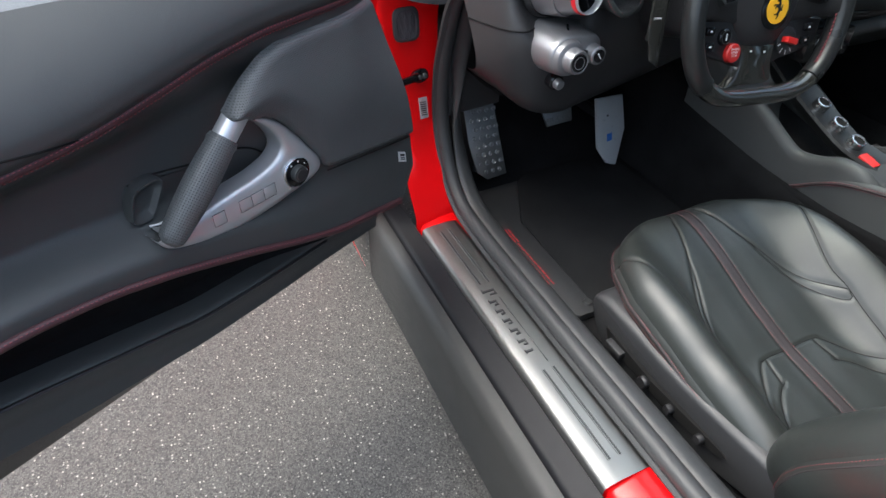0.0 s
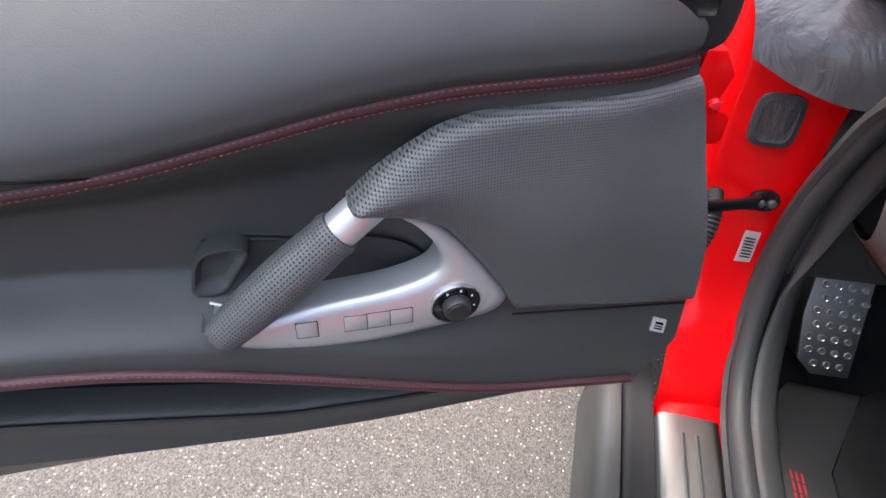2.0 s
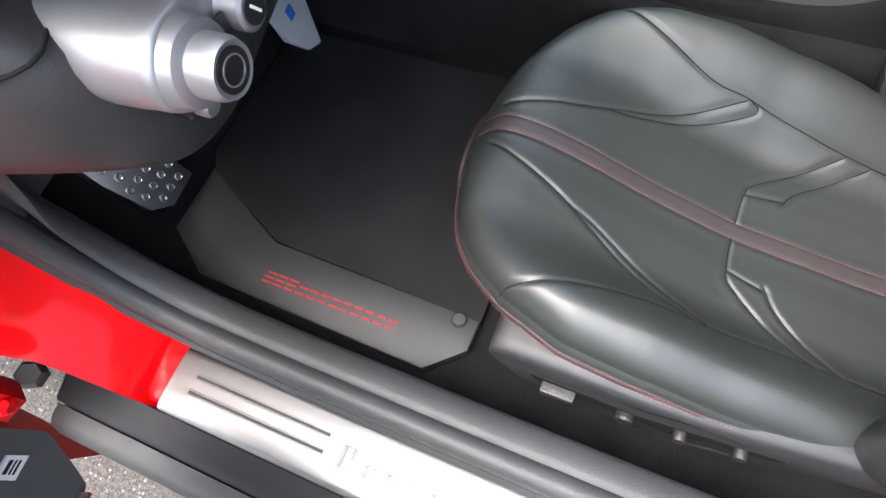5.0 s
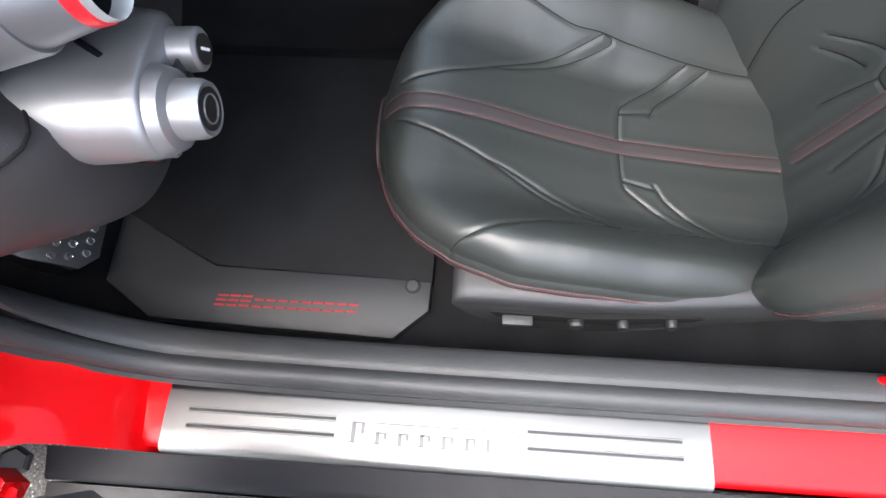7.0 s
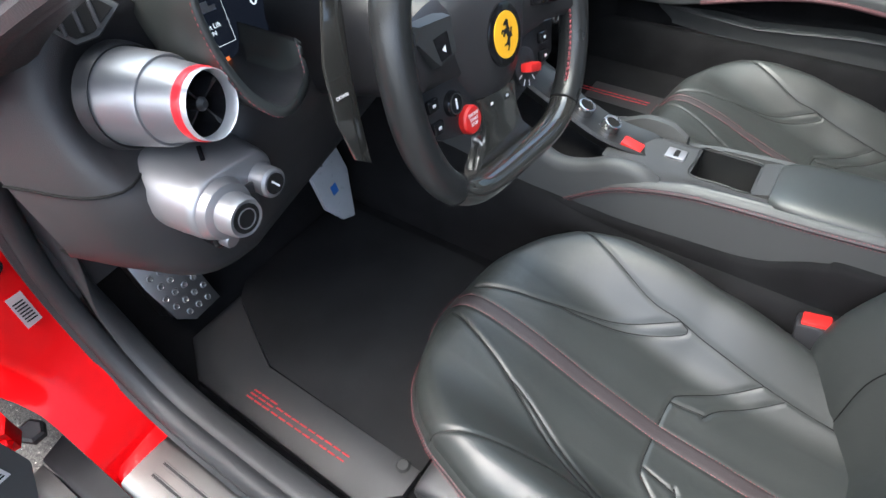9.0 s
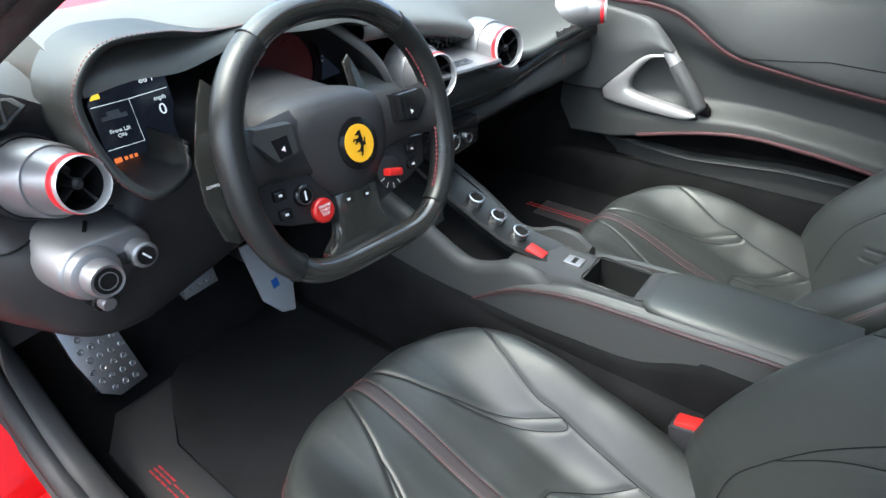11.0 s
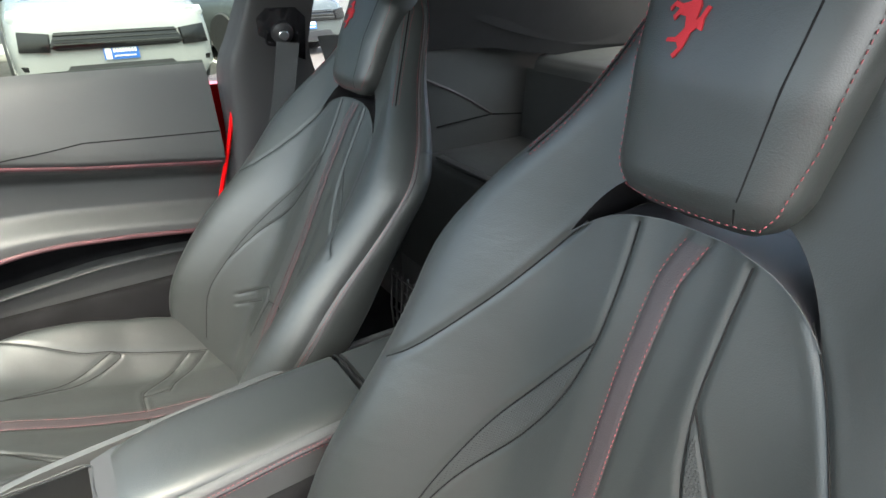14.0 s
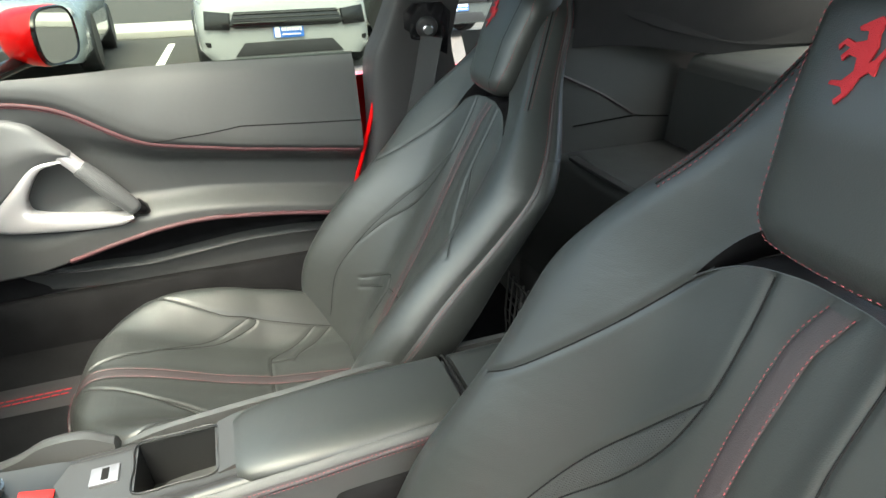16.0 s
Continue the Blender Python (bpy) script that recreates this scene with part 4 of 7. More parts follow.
        for k0, k1 in ((0.22, 0.32), (0.42, 0.50), (0.60, 0.78)):
            inn = [h4[0] * (1 - s) * (1 - r) + h4[1] * s * (1 - r) + h4[2] * s * r + h4[3] * (1 - s) * r for s, r in ((0.2, k0), (0.8, k0), (0.8, k1), (0.2, k1))]
            loft("badge_print", [inn, [p + up for p in inn]], GLOSS, sp)
    return door, at


D_U, D_N, D_O = np.array([-0.887, -0.461, 0]), np.array([0.461, -0.887, 0]), np.array([-0.8875, 0.841, 0])


def open_door(u, z, d):
    u, z, d = np.broadcast_arrays(u, z, d)
    return D_O[0] + u * D_U[0] + d * D_N[0], D_O[1] + u * D_U[1] + d * D_N[1], z


def shut_door(u, z, d):
    u, z, d = np.broadcast_arrays(u, z, d)
    return 0.70 - d * 0.88, 0.88 - u * 0.88, 0.02 + 0.87 * z - 0.1 * u * (1 - ss(0.79, 0.885, z))


left_door, DL = build_door(open_door, "open_car_door", "open driver's door with black leather trim and red stitching")
SHIFT[:] = [0.022, -0.024, 2.2, 0.900]
right_door, DR = build_door(shut_door, "closed_car_door", "closed passenger door with black leather trim and red piping", length=0.995, mirror_switch=False)

# outer shell of the open door, and the top of its trim
SHIFT[:] = [0.0, 0.0, 2.1, 0.906]
rows = []
for z, d0 in ((0.37, -0.085), (0.45, -0.125), (0.60, -0.15), (0.75, -0.15), (0.86, -0.135), (0.902, -0.13)):
    rows.append([DL(u, z, d0 - 0.02 * math.sin(u * 2.4)) for u in np.linspace(0.03, 1.10, 14)])
grid("outer_skin", rows, PAINT, left_door, "glossy red outer skin", uvs=False)
zz = np.linspace(0.385, 0.884, 16)
grid("hinge_face", [[DL(front_u(z), z, float(door_depth(front_u(z), z)) - 0.004 - 0.11 * q) for q in np.linspace(0, 1, 6)] for z in zz], PAINT, left_door, "red hinge end of the door", uvs=False)
uu = np.linspace(0.05, 1.08, 20)
grid("door_top", [[DL(u, 0.905 + 0.003 * (q > 0.6), float(door_depth(u, 0.906)) * (1 - q) + (-0.135) * q) for u in uu] for q in np.linspace(0, 1, 5)], PLASTIC, left_door, "black window ledge", uvs=False)
grid("door_underside", [[DL(u, lin(u, *BOTTOM) * (1 - q) + 0.37 * q, float(door_depth(u, lin(u, *BOTTOM))) * (1 - q) + (-0.085) * q) for u in uu] for q in np.linspace(0, 1, 4)], PLASTIC, left_door, uvs=False)
# tweeter housing at the front of the window ledge
tq = spl([(0.050, 0.850), (0.090, 0.846), (0.130, 0.852), (0.155, 0.885), (0.150, 0.925), (0.105, 0.955), (0.060, 0.955), (0.046, 0.900)], 4, True)
tc_ = tq.mean(0)
tw = [[DL(*(tc_ + (q - tc_) * k), d) for q in tq] for d, k in ((-0.10, 1.0), (-0.012, 1.0), (-0.004, 0.96), (-0.002, 0.90))]
loft("tweeter_housing", tw, PLASTIC, left_door, "black tweeter housing with mesh grille")
box("tweeter_grille", (-0.030, -0.026, 0), (0.030, 0.026, 0.003), GLOSS, left_door, "black mesh grille", m=axis_pose(DL(0.098, 0.898, -0.003), (D_N[0], D_N[1], 0)))


# ---- seats: local x from the seat's middle, y and z as in the car ----
def cush_w(y):
    return smooth_lin(y, [0.08, 0.2, 0.31, 0.43, 0.5, 0.57, 0.616, 0.648, 0.669, 0.685], [0.211, 0.226, 0.234, 0.236, 0.232, 0.208, 0.176, 0.137, 0.092, 0.035], 0.012)


def cush_z(x, y):
    a = np.abs(x)
    pan = smooth_lin(y, [0.05, 0.1, 0.2, 0.35, 0.45, 0.54, 0.6, 0.64, 0.664, 0.685], [0.268, 0.270, 0.279, 0.303, 0.338, 0.378, 0.398, 0.402, 0.390, 0.350], 0.02)
    bol = smooth_lin(y, [0.05, 0.1, 0.2, 0.3, 0.43, 0.55, 0.62, 0.68], [0.02, 0.045, 0.07, 0.092, 0.090, 0.048, 0.018, 0.0], 0.06)
    e = np.clip(cush_w(y) - a, 0, 1)
    roll = 0.040 * (1 - np.sqrt(np.clip(1 - np.clip(1 - e / 0.045, 0, 1) ** 2, 0, 1)))
    return pan + bol * ss(0.095, 0.205, a) - roll + 0.003 * ss(0.02, 0.06, a) * ss(0.13, 0.09, a)


CUSH_SEAMS = [
    [(0.0, 0.352), (0.055, 0.350), (0.078, 0.335), (0.141, 0.248)],
    [(0.058, 0.305), (0.086, 0.285), (0.138, 0.217)],
    [(0.055, 0.350), (0.064, 0.300)],
    [(0.030, 0.652), (0.050, 0.595), (0.072, 0.540), (0.136, 0.413), (0.153, 0.379)],
    [(0.072, 0.540), (0.086, 0.495), (0.142, 0.372), (0.153, 0.379)],
    [(0.205, 0.575), (0.178, 0.510), (0.155, 0.432), (0.153, 0.379), (0.146, 0.31), (0.141, 0.248), (0.138, 0.15), (0.14, 0.09)],
]
CUSH_SEAMS = [s for q in CUSH_SEAMS for s in (q, [(-x, y) for x, y in q])]
SPINE = [[(k, y) for y in np.linspace(0.07, 0.674, 30)] for k in (-0.011, 0.011)]


def back_y(z):
    return smooth_lin(z, [0.2, 0.28, 0.4, 0.55, 0.7, 0.78, 0.9, 1.08], [0.135, 0.112, 0.075, 0.020, -0.026, -0.052, -0.083, -0.125], 0.03)


def back_w(z):
    return smooth_lin(z, [0.2, 0.27, 0.36, 0.5, 0.60, 0.66, 0.74, 0.80, 0.88, 0.935, 0.97, 0.995, 1.008, 1.015], [0.18, 0.215, 0.252, 0.268, 0.258, 0.258, 0.260, 0.222, 0.150, 0.118, 0.101, 0.086, 0.066, 0.036], 0.03)


def back_front(x, z):
    a = np.abs(x)
    bol = smooth_lin(z, [0.2, 0.28, 0.4, 0.55, 0.65, 0.75, 0.85, 1.1], [0.06, 0.105, 0.138, 0.115, 0.070, 0.046, 0.030, 0.026], 0.06)
    inner = smooth_lin(z, [0.3, 0.65, 0.80, 0.90, 1.0], [0.125, 0.125, 0.115, 0.085, 0.075], 0.05)
    e = np.clip(back_w(z) - a, 0, 1)
    roll = 0.040 * (1 - np.sqrt(np.clip(1 - np.clip(1 - e / 0.045, 0, 1) ** 2, 0, 1)))
    return back_y(z) + bol * ss(inner - 0.05, inner + 0.095, a) - roll + 0.004 * ss(0.02, 0.045, a) * ss(0.12, 0.07, a)


BACK_SEAMS = [
    [(0.046, 0.815), (0.045, 0.765), (0.047, 0.712), (0.060, 0.655), (0.088, 0.598), (0.128, 0.535), (0.15, 0.47)],
    [(0.047, 0.712), (0.084, 0.655), (0.118, 0.597), (0.140, 0.530), (0.15, 0.47)],
    [(0.15, 0.47), (0.155, 0.40), (0.145, 0.30)],
    [(0.228, 0.628), (0.196, 0.655), (0.15, 0.715), (0.112, 0.772), (0.092, 0.80)],
    [(0.0, 0.43), (0.035, 0.425), (0.055, 0.445), (0.12, 0.405)],
    [(0.035, 0.425), (0.05, 0.35)],
    [(0.06, 0.415), (0.115, 0.385)],
]
BACK_SEAMS = [s for q in BACK_SEAMS for s in (q, [(-x, z) for x, z in q])]
BSPINE = [[(k, 0.30), (k + 0.006, 0.5), (k + 0.012, 0.7), (k + 0.009, 0.78), (k - 0.004, 0.818)] for k in (-0.009, 0.009)]


def weld(ob):
    bm = bmesh.new()
    bm.from_mesh(ob.data)
    bmesh.ops.remove_doubles(bm, verts=bm.verts, dist=1e-6)
    bm.to_mesh(ob.data)
    bm.free()


def hole_low(x):
    return 0.823 - 0.036 * np.clip(np.abs(x) / 0.1035, 0, 1) ** 3


def hole_up(x):
    q = np.clip(np.abs(x) / 0.1035, 0, 1)
    return hole_low(x) + 0.034 * (1 - q ** 4) * (q < 1)


# plain rearing figure, used on the head restraints and the wheel badge
EMBLEM = [(0.006, 0.021), (0.002, 0.0225), (-0.002, 0.020), (-0.0075, 0.0165), (-0.0060, 0.0145), (-0.001, 0.0150), (0.0005, 0.0105), (-0.0060, 0.0085), (-0.0115, 0.0100), (-0.0150, 0.0060), (-0.0135, 0.0035), (-0.0120, 0.0068), (-0.0070, 0.0058), (-0.0105, 0.0010), (-0.0085, -0.0015), (-0.0060, 0.0022), (-0.0005, 0.0015), (0.0015, -0.0050), (-0.0030, -0.0110), (-0.0095, -0.0120), (-0.0100, -0.0142), (-0.0015, -0.0140), (0.0010, -0.0170), (-0.0025, -0.0215), (-0.0005, -0.0235), (0.0040, -0.0170), (0.0060, -0.0080), (0.0095, -0.0045), (0.0135, -0.0060), (0.0125, 0.0010), (0.0150, 0.0075), (0.0125, 0.0085), (0.0100, 0.0020), (0.0075, 0.0000), (0.0080, 0.0080), (0.0055, 0.0140)]


def build_seat():
    seat = thing("sports_seat", "black leather sports seat with red stitched seams", "car seat", "cabin seats")
    # cushion
    nx = 230
    ys = np.concatenate([np.linspace(0.06, 0.55, 210, endpoint=False), np.linspace(0.55, 0.681, 80)])
    X = np.array([np.linspace(-1, 1, nx) * cush_w(y) for y in ys])
    Y = np.repeat(ys[:, None], nx, 1)
    sm = [spl(q, 6) for q in CUSH_SEAMS]
    d = dist(X, Y, sm)
    ds = dist(X, Y, SPINE)
    Z = cush_z(X, Y) - 0.0024 * np.exp(-(d / 0.0028) ** 2) + 0.0004 * np.exp(-((d - 0.007) / 0.005) ** 2) - 0.0015 * np.exp(-(ds / 0.003) ** 2)
    cushion = grid("cushion", np.stack([X, Y, Z], -1), LEATHER, seat, "black leather seat cushion")

    def on(line, lift=0.0005):
        a = np.array(line, float)
        return np.stack([a[:, 0], a[:, 1], cush_z(a[:, 0], a[:, 1]) + lift], 1)

    many_tubes("cushion_seam", [on(even(q, 0.006), -0.0019) for q in sm], 0.0008, SEAM, cushion)
    sp = np.linspace(0.07, 0.674, 50)
    grid("centre_band", [[(k, y, float(cush_z(np.array(k), np.array(y))) + 0.0012 - 0.0014 * (abs(k) > 0.0105)) for k in np.linspace(-0.011, 0.011, 7)] for y in sp], REDBAND, cushion, "dark brown centre strip", uvs=False)
    stitches("stitching", [on(even(q, 0.006), 0.0014) for q in SPINE], cushion)
    # skirt of the cushion
    loop = np.concatenate([np.stack([X[:, 0], Y[:, 0], Z[:, 0]], 1), np.stack([X[-1, 1:-1], Y[-1, 1:-1], Z[-1, 1:-1]], 1), np.stack([X[::-1, -1], Y[::-1, -1], Z[::-1, -1]], 1)])
    dirs = loop[:, :2] - np.array([0, 0.33])
    tang = np.gradient(loop[:, :2], axis=0)
    nr = np.stack([-tang[:, 1], tang[:, 0]], 1)
    nr /= np.linalg.norm(nr, axis=1)[:, None] + 1e-9
    nr[(nr * dirs).sum(1) < 0] *= -1
    for _ in range(12):
        nr = (np.roll(nr, 1, 0) + nr + np.roll(nr, -1, 0)) / 3
    nr /= np.linalg.norm(nr, axis=1)[:, None] + 1e-9

    def ring(out, down, floor=0.0):
        q = loop.copy()
        q[:, :2] += nr * out
        q[:, 2] = np.maximum(q[:, 2] - down, floor)
        return q

    grid("cushion_side", [ring(0, 0), ring(0.004, 0.006), ring(0.006, 0.018), ring(0.005, 0.030), ring(-0.002, 0.040), ring(-0.016, 0.050), ring(-0.04, 0.075, 0.26)], LEATHER, cushion, "black leather cushion side", uvs=False)
    tube("piping", ring(0.0055, 0.014), 0.0026, REDBAND, cushion, "dark red edge piping", seg=6)
    stitches("stitching", [ring(0.0072, 0.0085), ring(0.0082, 0.0205)], cushion)
    # backrest
    nz, nx = 330, 220
    zs = np.linspace(0.22, 1.065, nz)
    u = np.linspace(-1, 1, nx)
    lowz, upz = np.full(nx, 0.80), np.full(nx, 0.80)
    for _ in range(12):
        lowz, upz = hole_low(u * back_w(lowz)), hole_up(u * back_w(upz))
    k1, k2 = 240, 12
    fr = np.linspace(0, 1, k1)[:, None]
    Z = np.concatenate([0.22 + (lowz - 0.22) * fr, lowz + (upz - lowz) * np.linspace(0, 1, k2)[:, None], upz + (1.015 - upz) * np.linspace(0, 1, nz - k1 - k2)[:, None]])
    X = u * back_w(Z)
    bs = [spl(q, 6) for q in BACK_SEAMS]
    d = dist(X, Z, bs)
    Y = back_front(X, Z) - 0.0024 * np.exp(-(d / 0.0030) ** 2) + 0.0004 * np.exp(-((d - 0.007) / 0.005) ** 2) - 0.0015 * np.exp(-(dist(X, Z, BSPINE) / 0.003) ** 2)
    keep = np.ones((nz - 1, nx - 1), bool)
    keep[k1 - 1:k1 + k2] = False
    shut = (upz - lowz)[:-1] + (upz - lowz)[1:] < 1e-6
    keep[k1 - 1:k1 + k2, shut] = True
    back = grid("backrest", np.stack([X, Y, Z], -1), LEATHER, seat, "black leather backrest with raised bolsters", keep=keep, flip=True)
    weld(back)
    th = 0.085 + 0.02 * ss(0.5, 0.3, Z)
    YB = back_y(Z) + lin(Z, [0.22, 0.36, 0.55, 0.75], [0.055, 0.035, 0.002, -0.022]) - (th - 0.055) * np.sqrt(np.clip(1 - (X / (back_w(Z) + 1e-6)) ** 2, 0, 1))
    XB = X * (1 + 0.02 * ss(0.30, 0.45, Z) * ss(1.0, 0.85, Z))
    grid("back_shell", np.stack([XB, YB, Z], -1), LEATHER, seat, "black leather seat back shell", keep=keep)
    for s in (0, -1):
        grid("bolster_side", [np.stack([X[:, s] * (1 - q) + XB[:, s] * q + np.sign(X[:, s]) * k, Y[:, s] * (1 - q) + YB[:, s] * q, Z[:, s]], 1) for q, k in ((0, 0), (0.1, 0.004), (0.25, 0.006), (0.5, 0.007), (0.75, 0.005), (1, 0))], LEATHER, back, "black leather bolster side", flip=(s == 0), uvs=False)
        e = np.stack([X[:, s] * 1.012, Y[:, s] * 0.85 + YB[:, s] * 0.15, Z[:, s]], 1)
        tube("piping", e[8:], 0.0028, REDBAND, back, "dark red edge piping", seg=6)
        stitches("stitching", [e[8:] + np.array([0, 0.006, 0]), e[8:] + np.array([0, -0.006, 0])], back)

    def onb(line, lift=0.0005):
        a = np.array(line, float)
        return np.stack([a[:, 0], back_front(a[:, 0], a[:, 1]) + lift, a[:, 1]], 1)

    many_tubes("backrest_seam", [onb(even(q, 0.006), -0.0019) for q in bs], 0.0008, SEAM, back)
    grid("centre_band", [[(k + float(lin(z, [0.3, 0.5, 0.7, 0.78, 0.818], [0, 0.006, 0.012, 0.009, -0.004])), float(back_front(np.array(k), np.array(z))) + 0.0012 - 0.0014 * (abs(k) > 0.0085), z) for k in np.linspace(-0.009, 0.009, 7)] for z in np.linspace(0.29, 0.815, 50)], REDBAND, back, "dark brown centre strip", uvs=False, flip=True)
    stitches("stitching", [onb(even(spl(q, 6), 0.006), 0.0014) for q in BSPINE], back)
    # pierced leaf let in between the two side seams
    for k in (-1, 1):
        leaf = []
        for q in np.linspace(0.02, 0.98, 50):
            za = 0.712 + (0.470 - 0.712) * q
            xa, xb = np.interp(-za, -bs[0][:, 1], bs[0][:, 0]) + 0.0035, np.interp(-za, -bs[2][:, 1], bs[2][:, 0]) - 0.0035
            xa = min(xa, xb - 0.0002)
            leaf.append([(k * x, float(back_front(np.array(x), np.array(za))) + 0.0006, za) for x in np.linspace(xa, xb, 8)])
        L2 = np.array(leaf)
        grid("pierced_leaf", L2, PERF_SEAT, back, "pierced leather leaf", flip=(k > 0), plan=L2[..., [0, 2]])
    # sewn seam round each shoulder beside the head restraint
    for k in (-1, 1):
        sh = spl([(k * 0.094, 0.985), (k * 0.110, 0.958), (k * 0.128, 0.925), (k * 0.147, 0.885), (k * 0.170, 0.84)], 6)
        sh[:, 0] = k * np.minimum(np.abs(sh[:, 0]), 0.92 * back_w(sh[:, 1]) - 0.010)
        stitches("stitching", [onb(sh, 0.0014), onb(sh + np.array([k * 0.008, 0.004]), 0.0014)], back)
        many_tubes("shoulder_seam", [onb(sh + np.array([k * 0.004, 0.002]), 0.0004)], 0.0010, SEAM, back)
    # opening under the head restraint
    hx = np.sin(np.linspace(-math.pi / 2, math.pi / 2, 60)) * 0.1035
    lo_p = np.stack([hx, back_front(hx, hole_low(hx)) + 0.0006, hole_low(hx)], 1)
    up_p = np.stack([hx, back_front(hx, hole_up(hx)) + 0.0006, hole_up(hx)], 1)
    ringp = np.concatenate([lo_p, up_p[-2:0:-1]])
    grid("opening_liner", [np.concatenate([ringp, ringp[:1]]) + np.array([0, -k, 0]) for k in (0.0, 0.004, 0.03, 0.075, 0.10)], PLASTIC, back, "black opening liner", uvs=False)
    tube("liner_edge", lo_p, 0.0006, DARKSILVER, back, "bright edge of the opening", seg=6)
    # head restraint
    secs = []
    for q in np.linspace(0, 1, 26):
        z = 0.838 + (1.020 - 0.838) * q
        hw = float(lin(q, [0, 0.05, 0.15, 0.5, 0.8, 0.95, 1.0], [0.045, 0.060, 0.068, 0.076, 0.080, 0.070, 0.05]))
        dep = float(lin(q, [0, 0.04, 0.12, 0.5, 0.85, 0.95, 1.0], [0.012, 0.024, 0.034, 0.042, 0.038, 0.028, 0.012]))
        yc = float(back_y(np.array(z))) + 0.006
        an = np.linspace(0, 2 * math.pi, 40, endpoint=False)
        cx = np.sign(np.cos(an)) * np.abs(np.cos(an)) ** 0.55 * hw
        cy = np.sign(np.sin(an)) * np.abs(np.sin(an)) ** 0.62 * dep
        secs.append(np.stack([cx, yc + cy, np.full(40, z)], 1))
    hr = loft("head_restraint", secs, LEATHER, seat, "black leather head restraint with red emblem")

    def face(x, z, lift=0.001):
        q = (z - 0.838) / (1.020 - 0.838)
        hw = float(lin(q, [0, 0.05, 0.15, 0.5, 0.8, 0.95, 1.0], [0.045, 0.060, 0.068, 0.076, 0.080, 0.070, 0.05]))
        dep = float(lin(q, [0, 0.04, 0.12, 0.5, 0.85, 0.95, 1.0], [0.012, 0.024, 0.034, 0.042, 0.038, 0.028, 0.012]))
        c = min(0.999, abs(x) / hw) ** (1 / 0.55)
        return (x, float(back_y(np.array(z))) + 0.006 + dep * math.sqrt(max(0, 1 - c * c)) ** 0.62 + lift, z)

    for s in (-1, 1):
        if s < 0:
            many_tubes("headrest_seam", [np.array([face(s * (0.036 + 0.012 * q), 0.848 + 0.160 * q, -0.0006) for q in np.linspace(0, 1, 30)])], 0.0009, SEAM, hr)
        ed = [face(s * float(lin(z, [0.845, 0.86, 0.9, 0.98, 1.01], [0.050, 0.060, 0.068, 0.074, 0.066])), z, 0.0012) for z in np.linspace(0.846, 1.008, 40)]
        stitches("stitching", [np.array(ed)], hr)
    stitches("stitching", [np.array([face(x, 0.8455 + 0.002 * (abs(x) / 0.05) ** 2, 0.0015) for x in np.linspace(-0.05, 0.05, 24)])], hr)
    # plain rearing emblem in red thread
    V = [face(0.031 - x * 1.0, 0.963 + z, 0.0015) for x, z in EMBLEM]
    mesh_part("emblem", V + [(x, y - 0.003, z) for x, y, z in V], [tuple(range(len(EMBLEM)))] + [(i, (i + 1) % len(EMBLEM), len(EMBLEM) + (i + 1) % len(EMBLEM), len(EMBLEM) + i) for i in range(len(EMBLEM))], REDPRINT, hr, "red embroidered emblem", smooth=False)
    # plastic base with controls, rails
    for s in (-1, 1):
        side = spl([(-0.04, 0.322), (0.08, 0.332), (0.20, 0.338), (0.35, 0.345), (0.50, 0.352), (0.565, 0.348), (0.568, 0.325), (0.540, 0.282), (0.490, 0.252), (0.40, 0.240), (0.28, 0.250), (0.17, 0.268), (0.06, 0.286), (-0.03, 0.300)], 4, True)
        secs = [[(s * x * (1 - 0.09 * float(ss(0.40, 0.08, y))), y, z - dz) for y, z in side] for x, dz in ((0.19, 0.0), (0.234, 0.0), (0.246, 0.004), (0.250, 0.012))]
        base = loft("seat_base", secs, SEATPLASTIC, seat, "dark grey plastic seat base")
        slot = loft("adjuster_slot", [[(s * x * (1 - 0.09 * float(ss(0.40, 0.08, y))), y, z) for y, z in ((0.525, 0.303), (0.515, 0.283), (0.47, 0.272), (0.36, 0.266), (0.26, 0.274), (0.245, 0.285), (0.26, 0.290), (0.40, 0.292))] for x in (0.244, 0.2512)], SEAM, base, "dark adjuster slot")
        box("adjuster", (0.246, 0.468, 0.279), (0.264, 0.508, 0.292), SEATPLASTIC, slot, "black seat adjuster", m=pose(0, 0, 0) if s > 0 else Matrix.Scale(-1, 4, (1, 0, 0)), bevel=0.004)
        for y, w in ((0.412, 0.011), (0.352, 0.008), (0.290, 0.008)):
            lathe("adjuster", [(w, 0), (w, 0.008), (w * 0.8, 0.011), (0, 0.011)], PLASTIC, axis_pose((s * 0.250 * (1 - 0.09 * float(ss(0.40, 0.08, y))), y, 0.279), (s, 0, 0.15)), slot, "small black seat adjuster", seg=16)
    box("seat_pan", (-0.20, 0.08, 0.228), (0.20, 0.56, 0.27), PLASTIC, seat, "black seat pan", bevel=0.01)
    return seat


driver_seat = build_seat()
driver_seat.matrix_basis = pose(-0.393, 0, 0)
passenger_seat = copy_thing(driver_seat, pose(0.352, -0.062, -0.038))
for ob in passenger_seat.children:
    if ob.name.startswith(("backrest", "back_shell", "head_restraint")):
        ob.matrix_basis = pose(0, -0.03, 0.75, 5) @ pose(0, 0.03, -0.75) @ pose(0, 0.03, 0.5, 5) @ pose(0, -0.03, -0.5) @ ob.matrix_basis


# ---- floor mats ----


